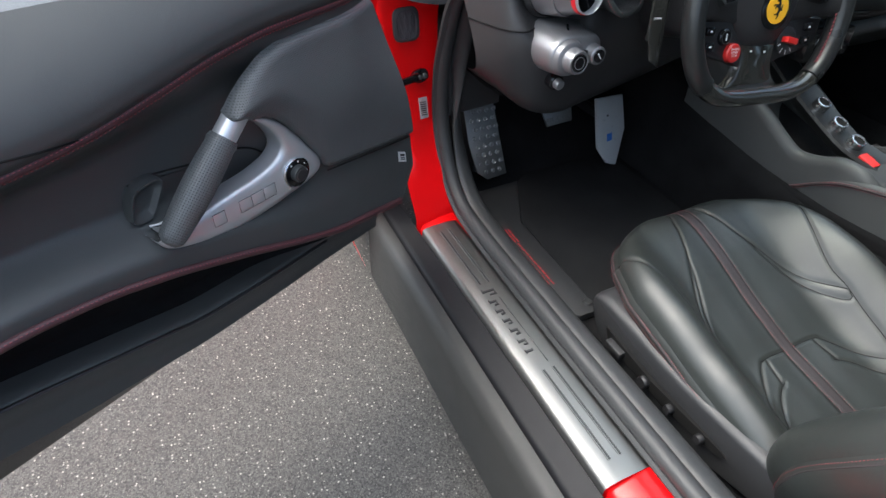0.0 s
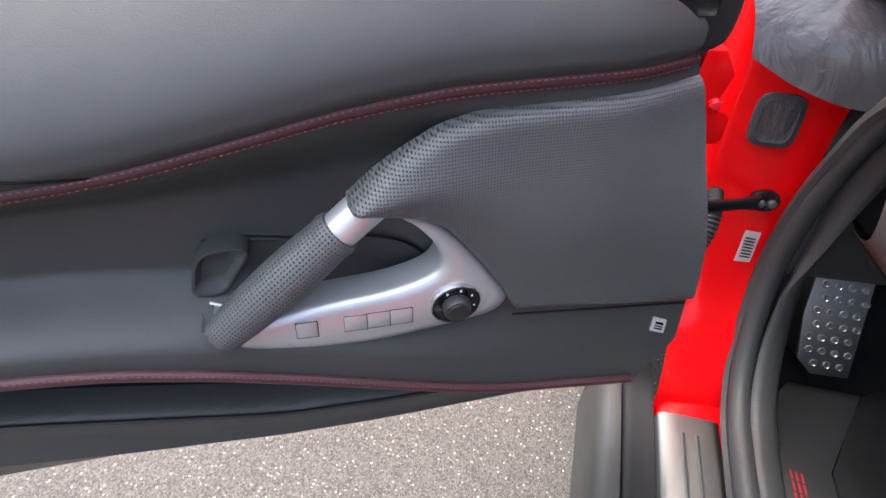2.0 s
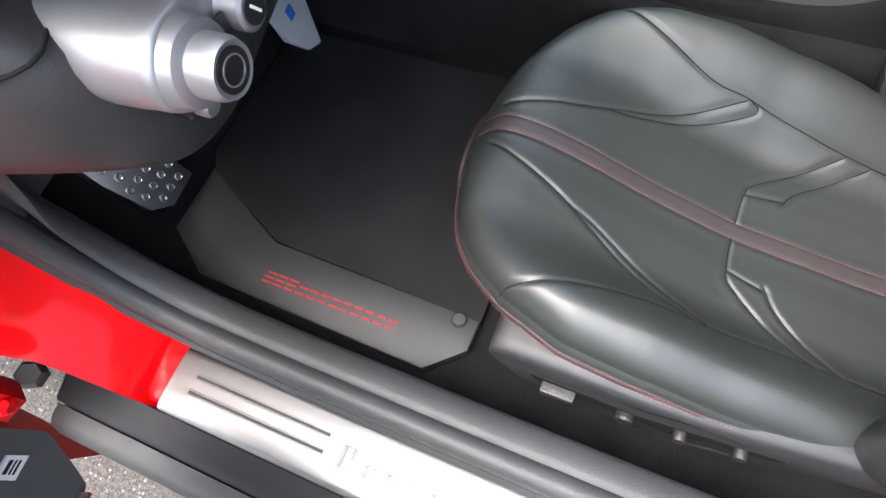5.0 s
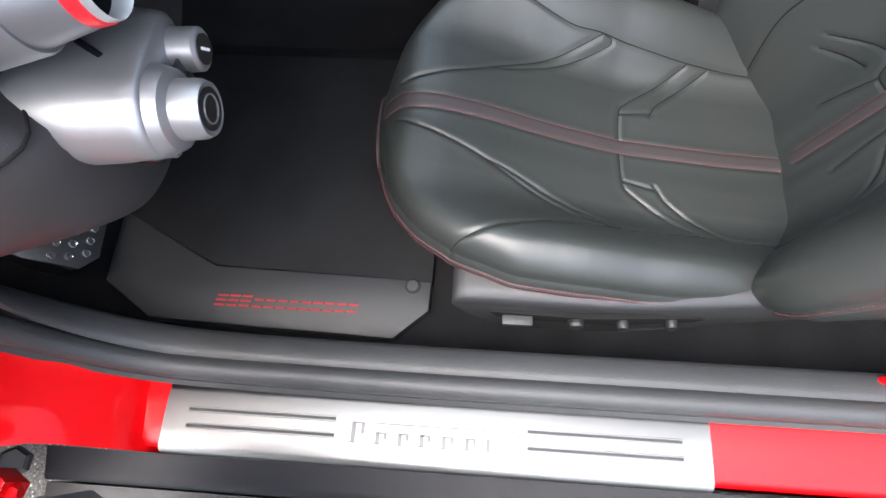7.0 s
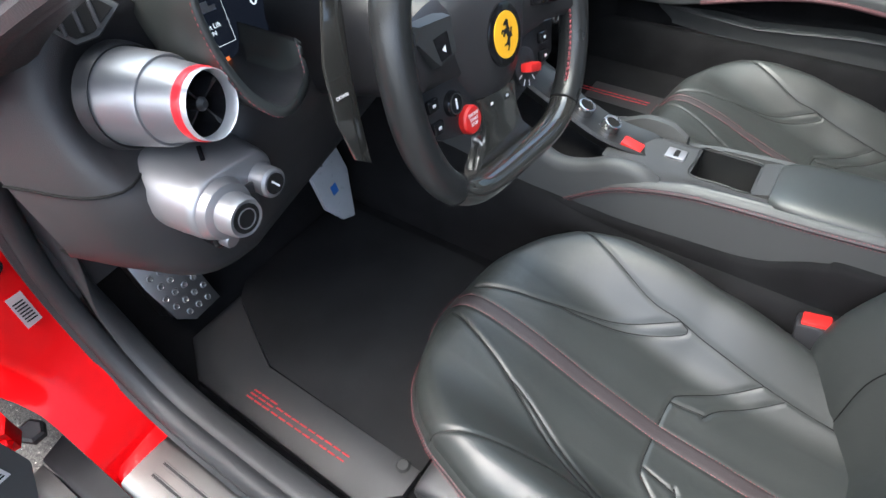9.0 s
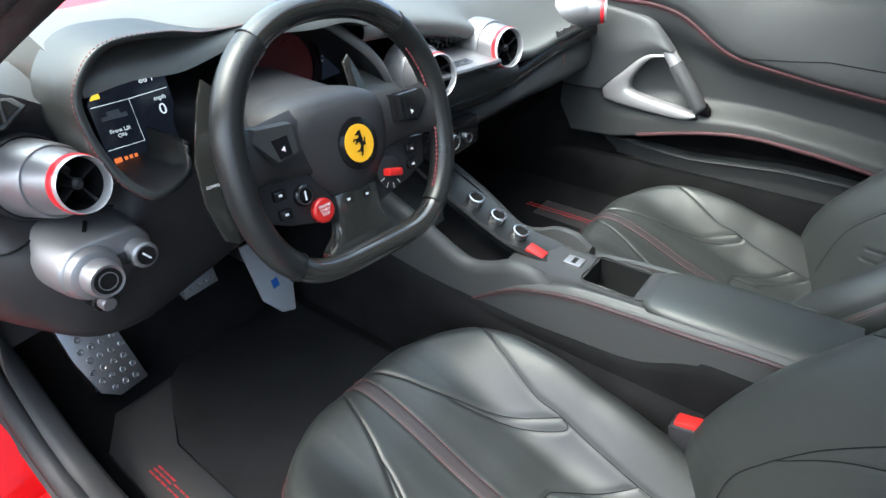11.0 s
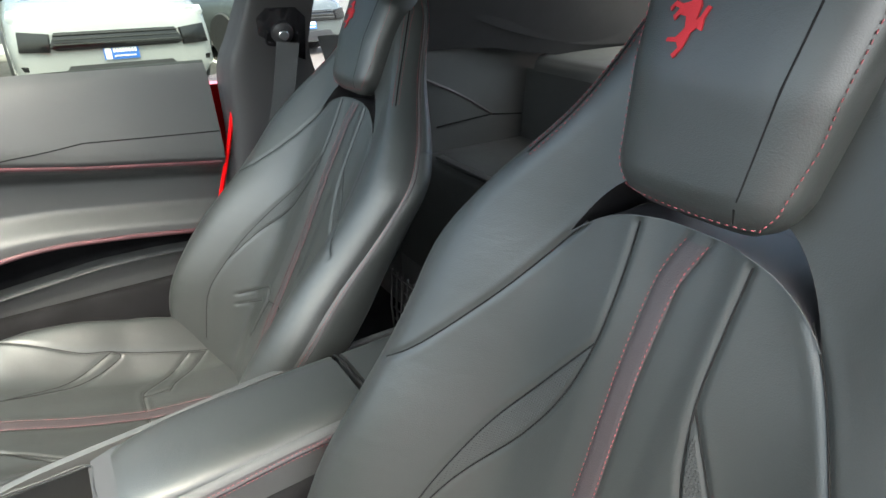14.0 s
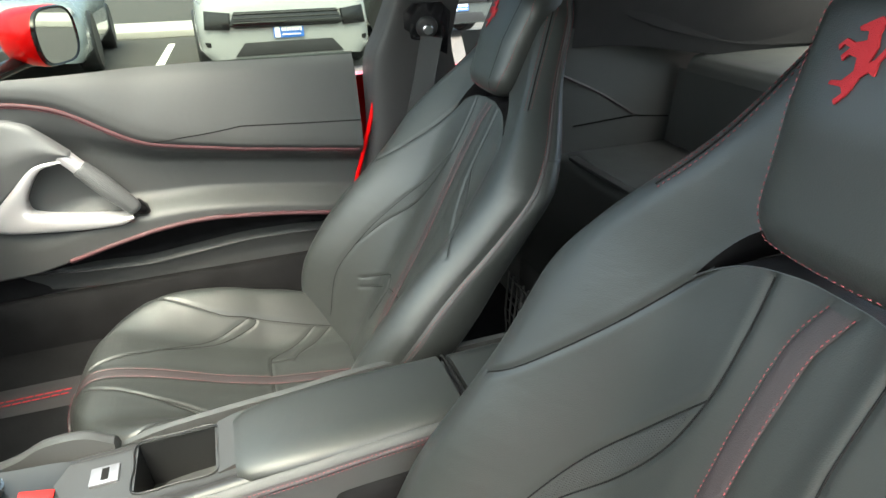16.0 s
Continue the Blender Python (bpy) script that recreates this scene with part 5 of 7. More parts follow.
mat_left = thing("floor_mat", "black carpet floor mat with red stitched lettering", "floor mat", "cabin mats")
slab("mat_carpet", [(-0.505, 1.075), (-0.58, 0.922), (-0.588, 0.665), (-0.592, 0.605), (-0.20, 0.605), (-0.20, 1.10), (-0.47, 1.10)], 0.014, SUEDE, mat_left, "black carpet pile", m=pose(0, 0, 0.246), bevel=0.004)
slab("mat_border", [(-0.612, 1.078), (-0.664, 1.000), (-0.674, 0.653), (-0.632, 0.607), (-0.590, 0.606), (-0.587, 0.665), (-0.581, 0.922), (-0.50, 1.080)], 0.016, SEATPLASTIC, mat_left, "dark grey mat border", m=pose(0, 0, 0.2475), bevel=0.005)
lathe("mat_button", [(0.0, 0.0045), (0.008, 0.004), (0.011, 0.0), (0.011, -0.004)][::-1], RUBBER, pose(-0.598, 0.632, 0.248), mat_left, "black mat fastener", seg=20)

dash = thing("dashboard", "black leather dashboard with silver vents and red stitching", "dashboard")
# upper pad: sections across the car
def dash_lip(x):
    return smooth_lin(x, [-0.75, -0.6, -0.2, -0.08, 0.05, 0.15, 0.24, 0.36, 0.6, 0.75], [0.84, 0.85, 0.87, 0.862, 0.835, 0.805, 0.740, 0.712, 0.722, 0.71], 0.05)


xs = np.linspace(-0.72, 0.72, 90)
rows = []
for x in xs:
    zl = float(dash_lip(x))
    arc = 0.05 * (1 - (x / 0.75) ** 2)
    top = 0.885
    prof = [(1.38 + arc, 0.86), (1.2 + arc * 0.6, top), (1.0, top + 0.002), (0.90, 0.5 * top + 0.5 * zl + 0.015), (0.83, zl + 0.012), (0.80, zl - 0.008), (0.81, zl - 0.03), (0.86, zl - 0.04)]
    rows.append([(x, y, z) for y, z in spl(prof, 6)])
rows = np.array(rows)
cut = (rows[..., 0] < -0.165) & (rows[..., 1] < 0.955)
grid("upper_pad", rows, LEATHER_SHEEN, dash, "black leather dashboard top", keep=~(cut[:-1, :-1] | cut[1:, 1:]), uvs=False)
# lower panels under the pad, driver's side and passenger's side
def dash_wall(name, rows, material, label="", n=6, flip=False, dip=None):
    R = np.array([spl(r, n) for r in rows])
    C = np.array([spl(R[:, j], n) for j in range(R.shape[1])]).transpose(1, 0, 2)
    if dip:
        C[..., 1] += dip[2] * ss(0.085, 0.045, np.hypot(C[..., 0] - dip[0], C[..., 2] - dip[1]))
    return grid(name, C, material, dash, label, flip=flip, uvs=False)


side = dash_wall("side_panel", [[(-0.742, 1.06, 0.86), (-0.740, 0.96, 0.80), (-0.738, 0.90, 0.72), (-0.735, 0.885, 0.665), (-0.73, 0.93, 0.645)],
                         [(-0.70, 0.90, 0.885), (-0.705, 0.845, 0.79), (-0.705, 0.82, 0.71), (-0.70, 0.845, 0.635), (-0.695, 0.93, 0.615)],
                         [(-0.64, 0.86, 0.890), (-0.64, 0.815, 0.80), (-0.65, 0.795, 0.70), (-0.65, 0.825, 0.592), (-0.64, 0.94, 0.575)],
                         [(-0.59, 0.83, 0.86), (-0.59, 0.815, 0.79), (-0.59, 0.80, 0.70), (-0.59, 0.825, 0.575), (-0.59, 0.94, 0.560)],
                         [(-0.52, 0.81, 0.760), (-0.52, 0.805, 0.74), (-0.52, 0.805, 0.68), (-0.52, 0.84, 0.575), (-0.52, 0.95, 0.560)],
                         [(-0.20, 0.86, 0.760), (-0.20, 0.855, 0.74), (-0.20, 0.86, 0.68), (-0.20, 0.90, 0.60), (-0.20, 1.0, 0.570)]], TRIM, "charcoal leather lower dashboard", flip=True, dip=(-0.617, 0.79, 0.038))
pts = np.array([tuple(v.co) for v in side.data.vertices]).reshape(31, 25, 3)
seam_pts = []
for row in pts[:22]:
    for a, b in zip(row, row[1:]):
        if a[2] >= 0.742 > b[2]:
            q = (a[2] - 0.742) / (a[2] - b[2])
            seam_pts.append(a + (b - a) * q + np.array([-0.001, -0.0008, 0]))
            break
tube("panel_seam", np.array(seam_pts), 0.0013, SEAM, dash, "sewn seam across the side of the dashboard", seg=6)
dash_wall("glovebox_panel", [[(0.02, 0.83, 0.655), (0.02, 0.815, 0.635), (0.02, 0.83, 0.60), (0.02, 0.93, 0.56), (0.02, 1.05, 0.53)],
                             [(0.14, 0.825, 0.650), (0.14, 0.808, 0.628), (0.14, 0.815, 0.60), (0.14, 0.90, 0.555), (0.14, 1.02, 0.50)],
                             [(0.30, 0.820, 0.655), (0.30, 0.800, 0.632), (0.30, 0.806, 0.605), (0.30, 0.89, 0.560), (0.30, 1.00, 0.48)],
                             [(0.50, 0.820, 0.675), (0.50, 0.800, 0.645), (0.50, 0.806, 0.595), (0.50, 0.89, 0.550), (0.50, 0.99, 0.47)],
                             [(0.68, 0.822, 0.675), (0.68, 0.804, 0.645), (0.68, 0.812, 0.595), (0.68, 0.90, 0.545), (0.68, 0.99, 0.47)],
                             [(0.745, 0.850, 0.665), (0.745, 0.835, 0.63), (0.745, 0.85, 0.585), (0.745, 0.93, 0.54), (0.745, 0.99, 0.47)]], LEATHER_SOFT, "charcoal leather glovebox panel", flip=True)
dash_wall("centre_panel", [[(x, 0.835, z + 0.095), (x, 0.785, z + 0.060), (x, 0.772, z + 0.035), (x, 0.790, z + 0.004), (x, 0.81, z)] for x, z in ((-0.16, 0.695), (-0.05, 0.685), (0.06, 0.676), (0.16, 0.668), (0.26, 0.655))], LEATHER_SOFT, "charcoal leather panel under the vents", flip=True)
tube("glovebox_seam", [(0.52, 0.8015, 0.663), (0.52, 0.7975, 0.645), (0.52, 0.798, 0.622), (0.52, 0.803, 0.597)], 0.0009, STITCH, dash, "red seam down the glovebox panel", seg=6)
wall("kick_panel", [[(0.765, 0.66, z), (0.740, 0.80, z), (0.715, 1.0, z), (0.70, 1.25, z)] for z in (0.22, 0.34, 0.43, 0.50)], CARPET, "black carpeted kick panel", 3)
# added panel under the dashboard, keeps windscreen light out of the footwells
dash_wall("dash_light_stop", [[(x, 0.93, z), (x, 1.1, z + 0.01), (x, 1.39, z + 0.04)] for x, z in ((-0.69, 0.60), (-0.60, 0.566), (-0.2, 0.575), (0.1, 0.52), (0.4, 0.48), (0.735, 0.48))], CARPET, "added black panel under the dashboard that stops light")
dash_wall("corner_pad", [[(-0.742, 1.06, 0.862), (-0.742, 1.09, 0.872), (-0.742, 1.14, 0.875)], [(-0.70, 0.898, 0.886), (-0.70, 0.95, 0.893), (-0.70, 1.03, 0.890)], [(-0.64, 0.858, 0.891), (-0.64, 0.92, 0.897), (-0.64, 1.03, 0.891)], [(-0.585, 0.826, 0.862), (-0.585, 0.91, 0.895), (-0.585, 1.03, 0.891)]], LEATHER_SOFT, "black leather dashboard corner")
dash_wall("strip", [[(x, 0.825, z + 0.020), (x, 0.803, z + 0.016), (x, 0.796, z + 0.004), (x, 0.800, z - 0.010), (x, 0.82, z - 0.014)] for x, z in ((-0.02, 0.668), (0.08, 0.662), (0.18, 0.655), (0.30, 0.662), (0.42, 0.676), (0.56, 0.682), (0.70, 0.680))], GLOSS, "gloss black passenger display strip", flip=True)


def vent(c, r, length, parent, label, aim=(0, -1, 0.06), collar=False):
    """A round vent pointing at the seats: silver barrel, red ring, polished lip, dark throat with a cross vane."""
    m = axis_pose(c, aim)
    v = lathe("vent", [(r * 1.45, -length), (r * 1.42, -length * 0.8), (r * 1.32, -0.045), (r * 1.27, -0.0425), (r * 1.20, -0.0425), (r * 1.19, -0.041), (r * 1.07, -0.016), (r * 1.02, -0.012), (r * 0.93, -0.012)], SILVER, m, parent, label, caps=False)
    lathe("vent_ring", [(r * 1.02, -0.0125), (r * 1.045, -0.010), (r * 1.04, -0.0045), (r * 1.0, -0.003), (r * 0.985, -0.004), (r * 0.985, -0.012)], REDRING, m, v, "red ring", caps=False)
    lathe("vent_lip", [(r * 1.005, -0.004), (r * 1.0, 0.0010), (r * 0.975, 0.0022), (r * 0.95, 0.001), (r * 0.935, -0.006), (r * 0.91, -0.016)], BRACKET, m, v, "polished lip", caps=False)
    lathe("vent_throat", [(r * 0.915, -0.010), (r * 0.86, -0.02), (r * 0.72, -0.05), (0, -0.055)], GLOSS, m, v, "black throat", caps=False)
    for a in range(4):
        vb = [[m @ Vector((q * math.cos(th + tw), q * math.sin(th + tw), z)) for q, z in ((0.004, -0.034), (0.004, -0.010), (r * 0.88, -0.010), (r * 0.80, -0.034))] for th, tw in ((radians(20 + 90 * a), 0.0), (radians(20 + 90 * a), 0.16))]
        loft("vane", vb, VANE, v)
    lathe("vane_hub", [(0.006, -0.04), (0.006, -0.010), (0.003, -0.006), (0, -0.006)], PLASTIC, m, v, seg=16)
    if collar:
        lathe("vent_collar", [(r * 1.60, -0.100), (r * 1.56, -0.090), (r * 1.50, -0.086), (r * 1.45, -0.088)], TRIM, m, v, "black leather collar round the vent")
    box("vent_tab", (r * 0.5, -0.003, -0.03), (r * 0.5 + 0.016, 0.003, -0.026), DARKSILVER, v, m=m @ pose(-r * 1.5, r * 0.3, 0, 0, 0, 0), bevel=0.001)
    return v


vent((-0.615, 0.748, 0.808), 0.0295, 0.105, dash, "brushed silver round vent with red ring", (0.20, -0.97, 0.10), True)
vent((0.160, 0.735, 0.767), 0.036, 0.09, dash, "brushed silver round vent with red ring", (-0.2, -0.97, 0.1))
vent((-0.055, 0.735, 0.770), 0.036, 0.09, dash, "brushed silver round vent with red ring", (-0.2, -0.97, 0.1))
vent((0.640, 0.757, 0.745), 0.029, 0.12, dash, "brushed silver round vent with red ring", (0.4, -0.92, 0.05))
# bezel between the centre vents
loft("vent_bridge", [[(x, 0.740, z - 0.010), (x, 0.736, z - 0.004), (x, 0.738, z), (x, 0.79, z + 0.008), (x, 0.84, z + 0.012), (x, 0.84, z - 0.03)] for x, z in ((-0.05, 0.768), (0.04, 0.760), (0.135, 0.752))], SILVER, dash, "satin silver bridge between the vents")
hexes = []
for i in range(9):
    for j in range(3):
        cx, cz = 0.02 + i * 0.0125, 0.787 + j * 0.0108 + (i % 2) * 0.0054
        hexes.append(np.array([(cx + 0.0068 * math.cos(a), 0.81 + j * 0.006, cz + 0.0068 * math.sin(a)) for a in np.arange(7) * math.pi / 3]))
many_tubes("mesh_grille", hexes, 0.0009, GLOSS, dash, "black honeycomb grille", seg=4)

# small upper vent at the corner of the dashboard
CV = axis_pose((-0.640, 0.845, 0.868), (-0.40, -0.82, 0.42))
sv = slab("corner_vent", [(-0.030, 0.004), (-0.020, 0.017), (0.022, 0.014), (0.032, 0.004), (0.008, -0.015), (-0.010, -0.017)], 0.006, LEATHER_SOFT, dash, "small black corner vent", m=CV @ pose(0, 0, 0.001), bevel=0.002)
slab("vent_throat", [(-0.025, 0.003), (-0.017, 0.013), (0.018, 0.011), (0.026, 0.003), (0.006, -0.011), (-0.008, -0.013)], 0.004, SEAM, sv, "dark opening", m=CV @ pose(0, 0, 0.0035), bevel=0)
for k in range(3):
    box("slat", (-0.0155 + 0.0125 * k, -0.010, 0.003), (-0.0120 + 0.0125 * k, 0.0115, 0.0052), TRIM, sv, m=CV, bevel=0.001)

# light-switch pod under the driver's vent
PA = (0.04, -1, 0.05)
pod = lathe("switch_pod", [(0.036, -0.12), (0.034, -0.06), (0.0305, -0.030), (0.0265, -0.019), (0.0205, -0.016)], SILVER, axis_pose((-0.638, 0.723, 0.714), PA), dash, "satin silver switch pod")
lathe("light_knob", [(0.0202, -0.018), (0.0196, -0.002), (0.0175, 0.003), (0.0150, 0.002), (0, 0.002)], SILVER, axis_pose((-0.638, 0.723, 0.714), PA), pod, "silver rotary light knob")
lathe("knob_face", [(0.0142, 0.0), (0.0142, 0.0032), (0, 0.0032)], GLOSS, axis_pose((-0.638, 0.723, 0.714), PA), pod, "black knob face")
lathe("knob_mark", [(0.0100, 0.0), (0.0100, 0.0038), (0.0090, 0.0038), (0.0090, 0.0)], SILVER, axis_pose((-0.638, 0.723, 0.714), PA), pod, "bright ring on the knob", seg=24)
pod_out = []
for k in range(40):
    a = 2 * math.pi * k / 40
    ca, sa = math.cos(a), math.sin(a)
    pod_out.append(max(((-0.639 + 0.034 * ca, 0.7135 + 0.033 * sa), (-0.588 + 0.0215 * ca, 0.7165 + 0.023 * sa)), key=lambda q: (q[0] + 0.613) * ca + (q[1] - 0.715) * sa))
pod_out = np.array(pod_out)
pcn = np.array([-0.618, 0.714])
loft("pod_bridge", [[(*(pcn + (p - pcn) * k)[:1], y + 0.10 * (p[0] + 0.64), (pcn + (p - pcn) * k)[1]) for p in pod_out] for k, y in ((1.16, 0.86), (1.10, 0.815), (1.03, 0.782), (1.0, 0.762), (0.97, 0.755), (0.90, 0.7525))], SILVER, pod, "satin silver pod face")
lathe("wiper_knob", [(0.0190, -0.06), (0.0180, -0.026), (0.0165, -0.018), (0.0155, -0.016), (0.0150, 0.0), (0.0125, 0.002), (0, 0.002)], SILVER, axis_pose((-0.587, 0.740, 0.711), PA), pod, "silver rotary knob")
lathe("knob_face", [(0.0105, 0.0), (0.0105, 0.0032), (0, 0.0032)], GLOSS, axis_pose((-0.587, 0.740, 0.711), PA), pod, "black knob face")
box("knob_mark", (-0.001, -0.006, 0.003), (0.001, 0.006, 0.0036), WHITE, pod, m=axis_pose((-0.587, 0.740, 0.711), PA) @ pose(0, 0, 0, 0, 0, 35), bevel=0)
lathe("dimmer_bezel", [(0.0145, -0.05), (0.0140, -0.012), (0.0120, -0.010), (0, -0.010)], GLOSS, axis_pose((-0.631, 0.772, 0.655), (0.05, -1, -0.1)), pod, "black dimmer bezel")
lathe("dimmer_knob", [(0.0095, -0.012), (0.0090, -0.001), (0.0075, 0.001), (0, 0.001)], SILVER, axis_pose((-0.631, 0.772, 0.655), (0.05, -1, -0.1)), pod, "small silver knob")
for k in (0, 1):
    box("pod_key", (-0.0060, -0.0062, 0), (0.0060, 0.0062, 0.0025), PLASTIC, pod, "black pod key", m=axis_pose((-0.6095 + 0.004 * k, 0.7490, 0.7150 - 0.0145 * k), (0.12, -1, 0.12)) @ pose(0, 0, 0, 0, 0, -12), bevel=0.0012)
box("pod_thumbwheel", (-0.011, -0.0022, -0.002), (0.011, 0.0022, 0.003), GLOSS, pod, "black thumbwheel", m=axis_pose((-0.618, 0.79, 0.744), (0, -0.15, 1)) @ pose(0, 0, 0, 0, 0, 60), bevel=0.001)

# instrument hood and cluster
hood_edge = spl([(-0.30, 0.80, 0.900), (-0.36, 0.793, 0.905), (-0.42, 0.785, 0.910), (-0.48, 0.765, 0.925), (-0.545, 0.765, 0.925), (-0.583, 0.765, 0.89), (-0.590, 0.757, 0.85), (-0.583, 0.745, 0.805), (-0.568, 0.735, 0.778), (-0.552, 0.733, 0.768), (-0.525, 0.742, 0.768), (-0.497, 0.760, 0.772), (-0.485, 0.775, 0.80)], 8)
outer2 = hood_edge + np.array([-0.005, 0.034, 0.003])
deep = hood_edge * np.array([1, 0, 1]) * np.array([0.97, 0, 0.99]) + np.array([-0.014, 0.88, 0.0085])
ce = hood_edge.mean(0)
hood_rows = [outer2 + np.array([0, 0.05, 0]) + (hood_edge - ce) * 0.03 * np.array([1, 0, 1]), outer2, hood_edge + np.array([-0.003, 0.004, 0.0]), hood_edge, hood_edge + (ce - hood_edge) * 0.08 * np.array([1, 0, 1]) + np.array([0, 0.006, 0]), deep]
grid("instrument_hood", hood_rows[:5], LEATHER, dash, "black leather instrument hood", uvs=False)
grid("hood_lining", [hood_rows[4] + np.array([0, 0.001, 0]), hood_rows[5]], PLASTIC, dash, "dark inside of the hood", uvs=False)
stitches("stitching", [hood_edge + np.array([-0.004, 0.002, 0.001])], dash)
cheek = spl([(-0.290, 0.800, 0.893), (-0.231, 0.800, 0.880), (-0.176, 0.800, 0.843), (-0.1355, 0.800, 0.808), (-0.110, 0.800, 0.773), (-0.094, 0.802, 0.735), (-0.090, 0.806, 0.700)], 6)
grid("hood_cheek", [cheek + np.array(q) for q in ((0.030, 0.09, 0.012), (0.014, 0.012, 0.006), (0.008, 0.003, 0.003), (0.0, 0.0, 0.0), (-0.006, 0.004, -0.002))], LEATHER_SHEEN, dash, "black leather edge of the instrument hood", uvs=False)
grid("hood_lining", [cheek + np.array(q) for q in ((-0.006, 0.004, -0.002), (-0.016, 0.05, -0.008), (-0.026, 0.11, -0.012))], PLASTIC, dash, "dark inside of the hood", uvs=False)
loft("hood_top", [[(x, 0.785, z0), (x, 0.787, z0 + 0.012), (x, 0.812, z0 + 0.030), (x, 0.87, 0.930), (x, 0.95, 0.928), (x, 1.05, 0.885), (x, 1.05, 0.86), (x, 0.83, z0 - 0.004)] for x, z0 in spl([(-0.572, 0.876), (-0.52, 0.880), (-0.46, 0.875), (-0.39, 0.886), (-0.33, 0.888), (-0.26, 0.880), (-0.20, 0.878), (-0.15, 0.862)], 4)], LEATHER_SHEEN, dash, "black leather hood top")
box("instrument_backing", (-0.56, 0.90, 0.72), (-0.10, 0.93, 0.905), GLOSS, dash, "black instrument panel", bevel=0.004)
lathe("rev_counter", [(0.066, -0.01), (0.066, 0.02), (0.058, 0.024), (0.055, 0.012), (0, 0.010)], GLOSS, axis_pose((-0.255, 0.885, 0.812), (0, -1, 0.1)), dash, "dark rev counter with red dial")
lathe("rev_dial", [(0.052, 0.012), (0.052, 0.014), (0, 0.014)], mat("dark red dial", (0.10, 0.004, 0.01), 0.3), axis_pose((-0.255, 0.885, 0.812), (0, -1, 0.1)), dash, "dark red dial")
# cluster displays
SCREEN = glow("lit display black", (0.004, 0.005, 0.008), 0.4)
LIT = glow("lit white print", (0.75, 0.8, 0.85), 0.22)
AMBER = glow("lit amber print", (0.9, 0.6, 0.05), 0.25)
ORANGE = glow("lit orange print", (0.9, 0.2, 0.05), 0.2)
SM = axis_pose((-0.487, 0.868, 0.815), (-0.12, -0.98, 0.16))
scr = slab("display", [(-0.052, -0.055), (0.045, -0.055), (0.045, 0.052), (-0.035, 0.052), (-0.052, 0.025)], 0.004, SCREEN, dash, "dark driver display with white readings", m=SM, bevel=0.001)
text_part("display_text", "86\u00b0F", 0.0105, SM @ pose(0.012, 0.036, 0.0006), LIT, scr)
text_part("display_text", "mph", 0.0085, SM @ pose(0.022, 0.012, 0.0006), LIT, scr)
text_part("display_text", "0", 0.019, SM @ pose(0.024, -0.006, 0.0006), LIT, scr)
text_part("display_text", "Front Lift\nON", 0.0065, SM @ pose(-0.028, -0.012, 0.0006), LIT, scr, "", "CENTER")
text_part("display_text", "P", 0.0105, SM @ pose(-0.004, -0.047, 0.0006), AMBER, scr)
many_tubes("display_lines", [np.array([SM @ Vector(q) for q in ((-0.05, 0.022, 0.0006), (-0.006, 0.022, 0.0006), (-0.006, -0.030, 0.0006), (-0.05, -0.030, 0.0006))]), np.array([SM @ Vector(q) for q in ((-0.006, 0.022, 0.0006), (0.042, 0.024, 0.0006))])], 0.00045, LIT, scr, seg=4)
bars("display_bars", SM @ pose(-0.048, -0.050, 0.0006), [(0.0, 0.009, 0.0, 1.0), (0.012, 0.004, 0.0, 0.9), (0.018, 0.004, 0, 0.9), (0.024, 0.004, 0, 0.9)], 0.009, ORANGE, scr, thick=0.0003)
slab("display_tell", [(-0.048, 0.030), (-0.036, 0.030), (-0.036, 0.045)], 0.0006, AMBER, scr, m=SM @ pose(0, 0, 0.0008), bevel=0)
bars("car_outline", SM @ pose(-0.044, 0.004, 0.0006), [(0.0, 0.030, 0.0, 0.5), (0.008, 0.015, 0.5, 1.0)], 0.010, FILM, scr, thick=0.0003)
SR = axis_pose((-0.175, 0.885, 0.83), (0.10, -0.98, 0.16))
scr2 = slab("display", [(-0.045, -0.055), (0.052, -0.055), (0.052, 0.05), (-0.045, 0.05)], 0.004, SCREEN, dash, "dark right display with lines of print", m=SR, bevel=0.001)
bars("display_lines", SR @ pose(-0.035, -0.035, 0.0006), [(0.0, 0.03 + 0.008 * ((k * 7) % 3), k / 11.0, k / 11.0 + 0.035) for k in range(11)], 0.075, FILM, scr2, thick=0.0003)

# silver script bars on the passenger side and between the vents
sp, xx = [], 0.0
for k in range(12):
    w = 0.006 if k % 3 else 0.008
    sp.append((xx, w, 0.0, 1.0 if k % 4 else 1.3))
    xx += w + 0.0025
bars("script_relief", axis_pose((0.455, 0.7905, 0.716), (0, -0.96, 0.25)), sp, 0.011, BRUSHED, dash, "raised bright bars", thick=0.002)
sp, xx = [], 0.0
for k in range(7):
    sp.append((xx, 0.0075, 0.0, 1.0 if k else 1.3))
    xx += 0.0105
bars("script_relief", axis_pose((-0.002, 0.752, 0.7668), (0, -0.15, 0.98)) @ pose(0, 0, 0, 0, 4.9, 0), sp, 0.018, CHROME, dash, "raised bright bars", thick=0.0015)
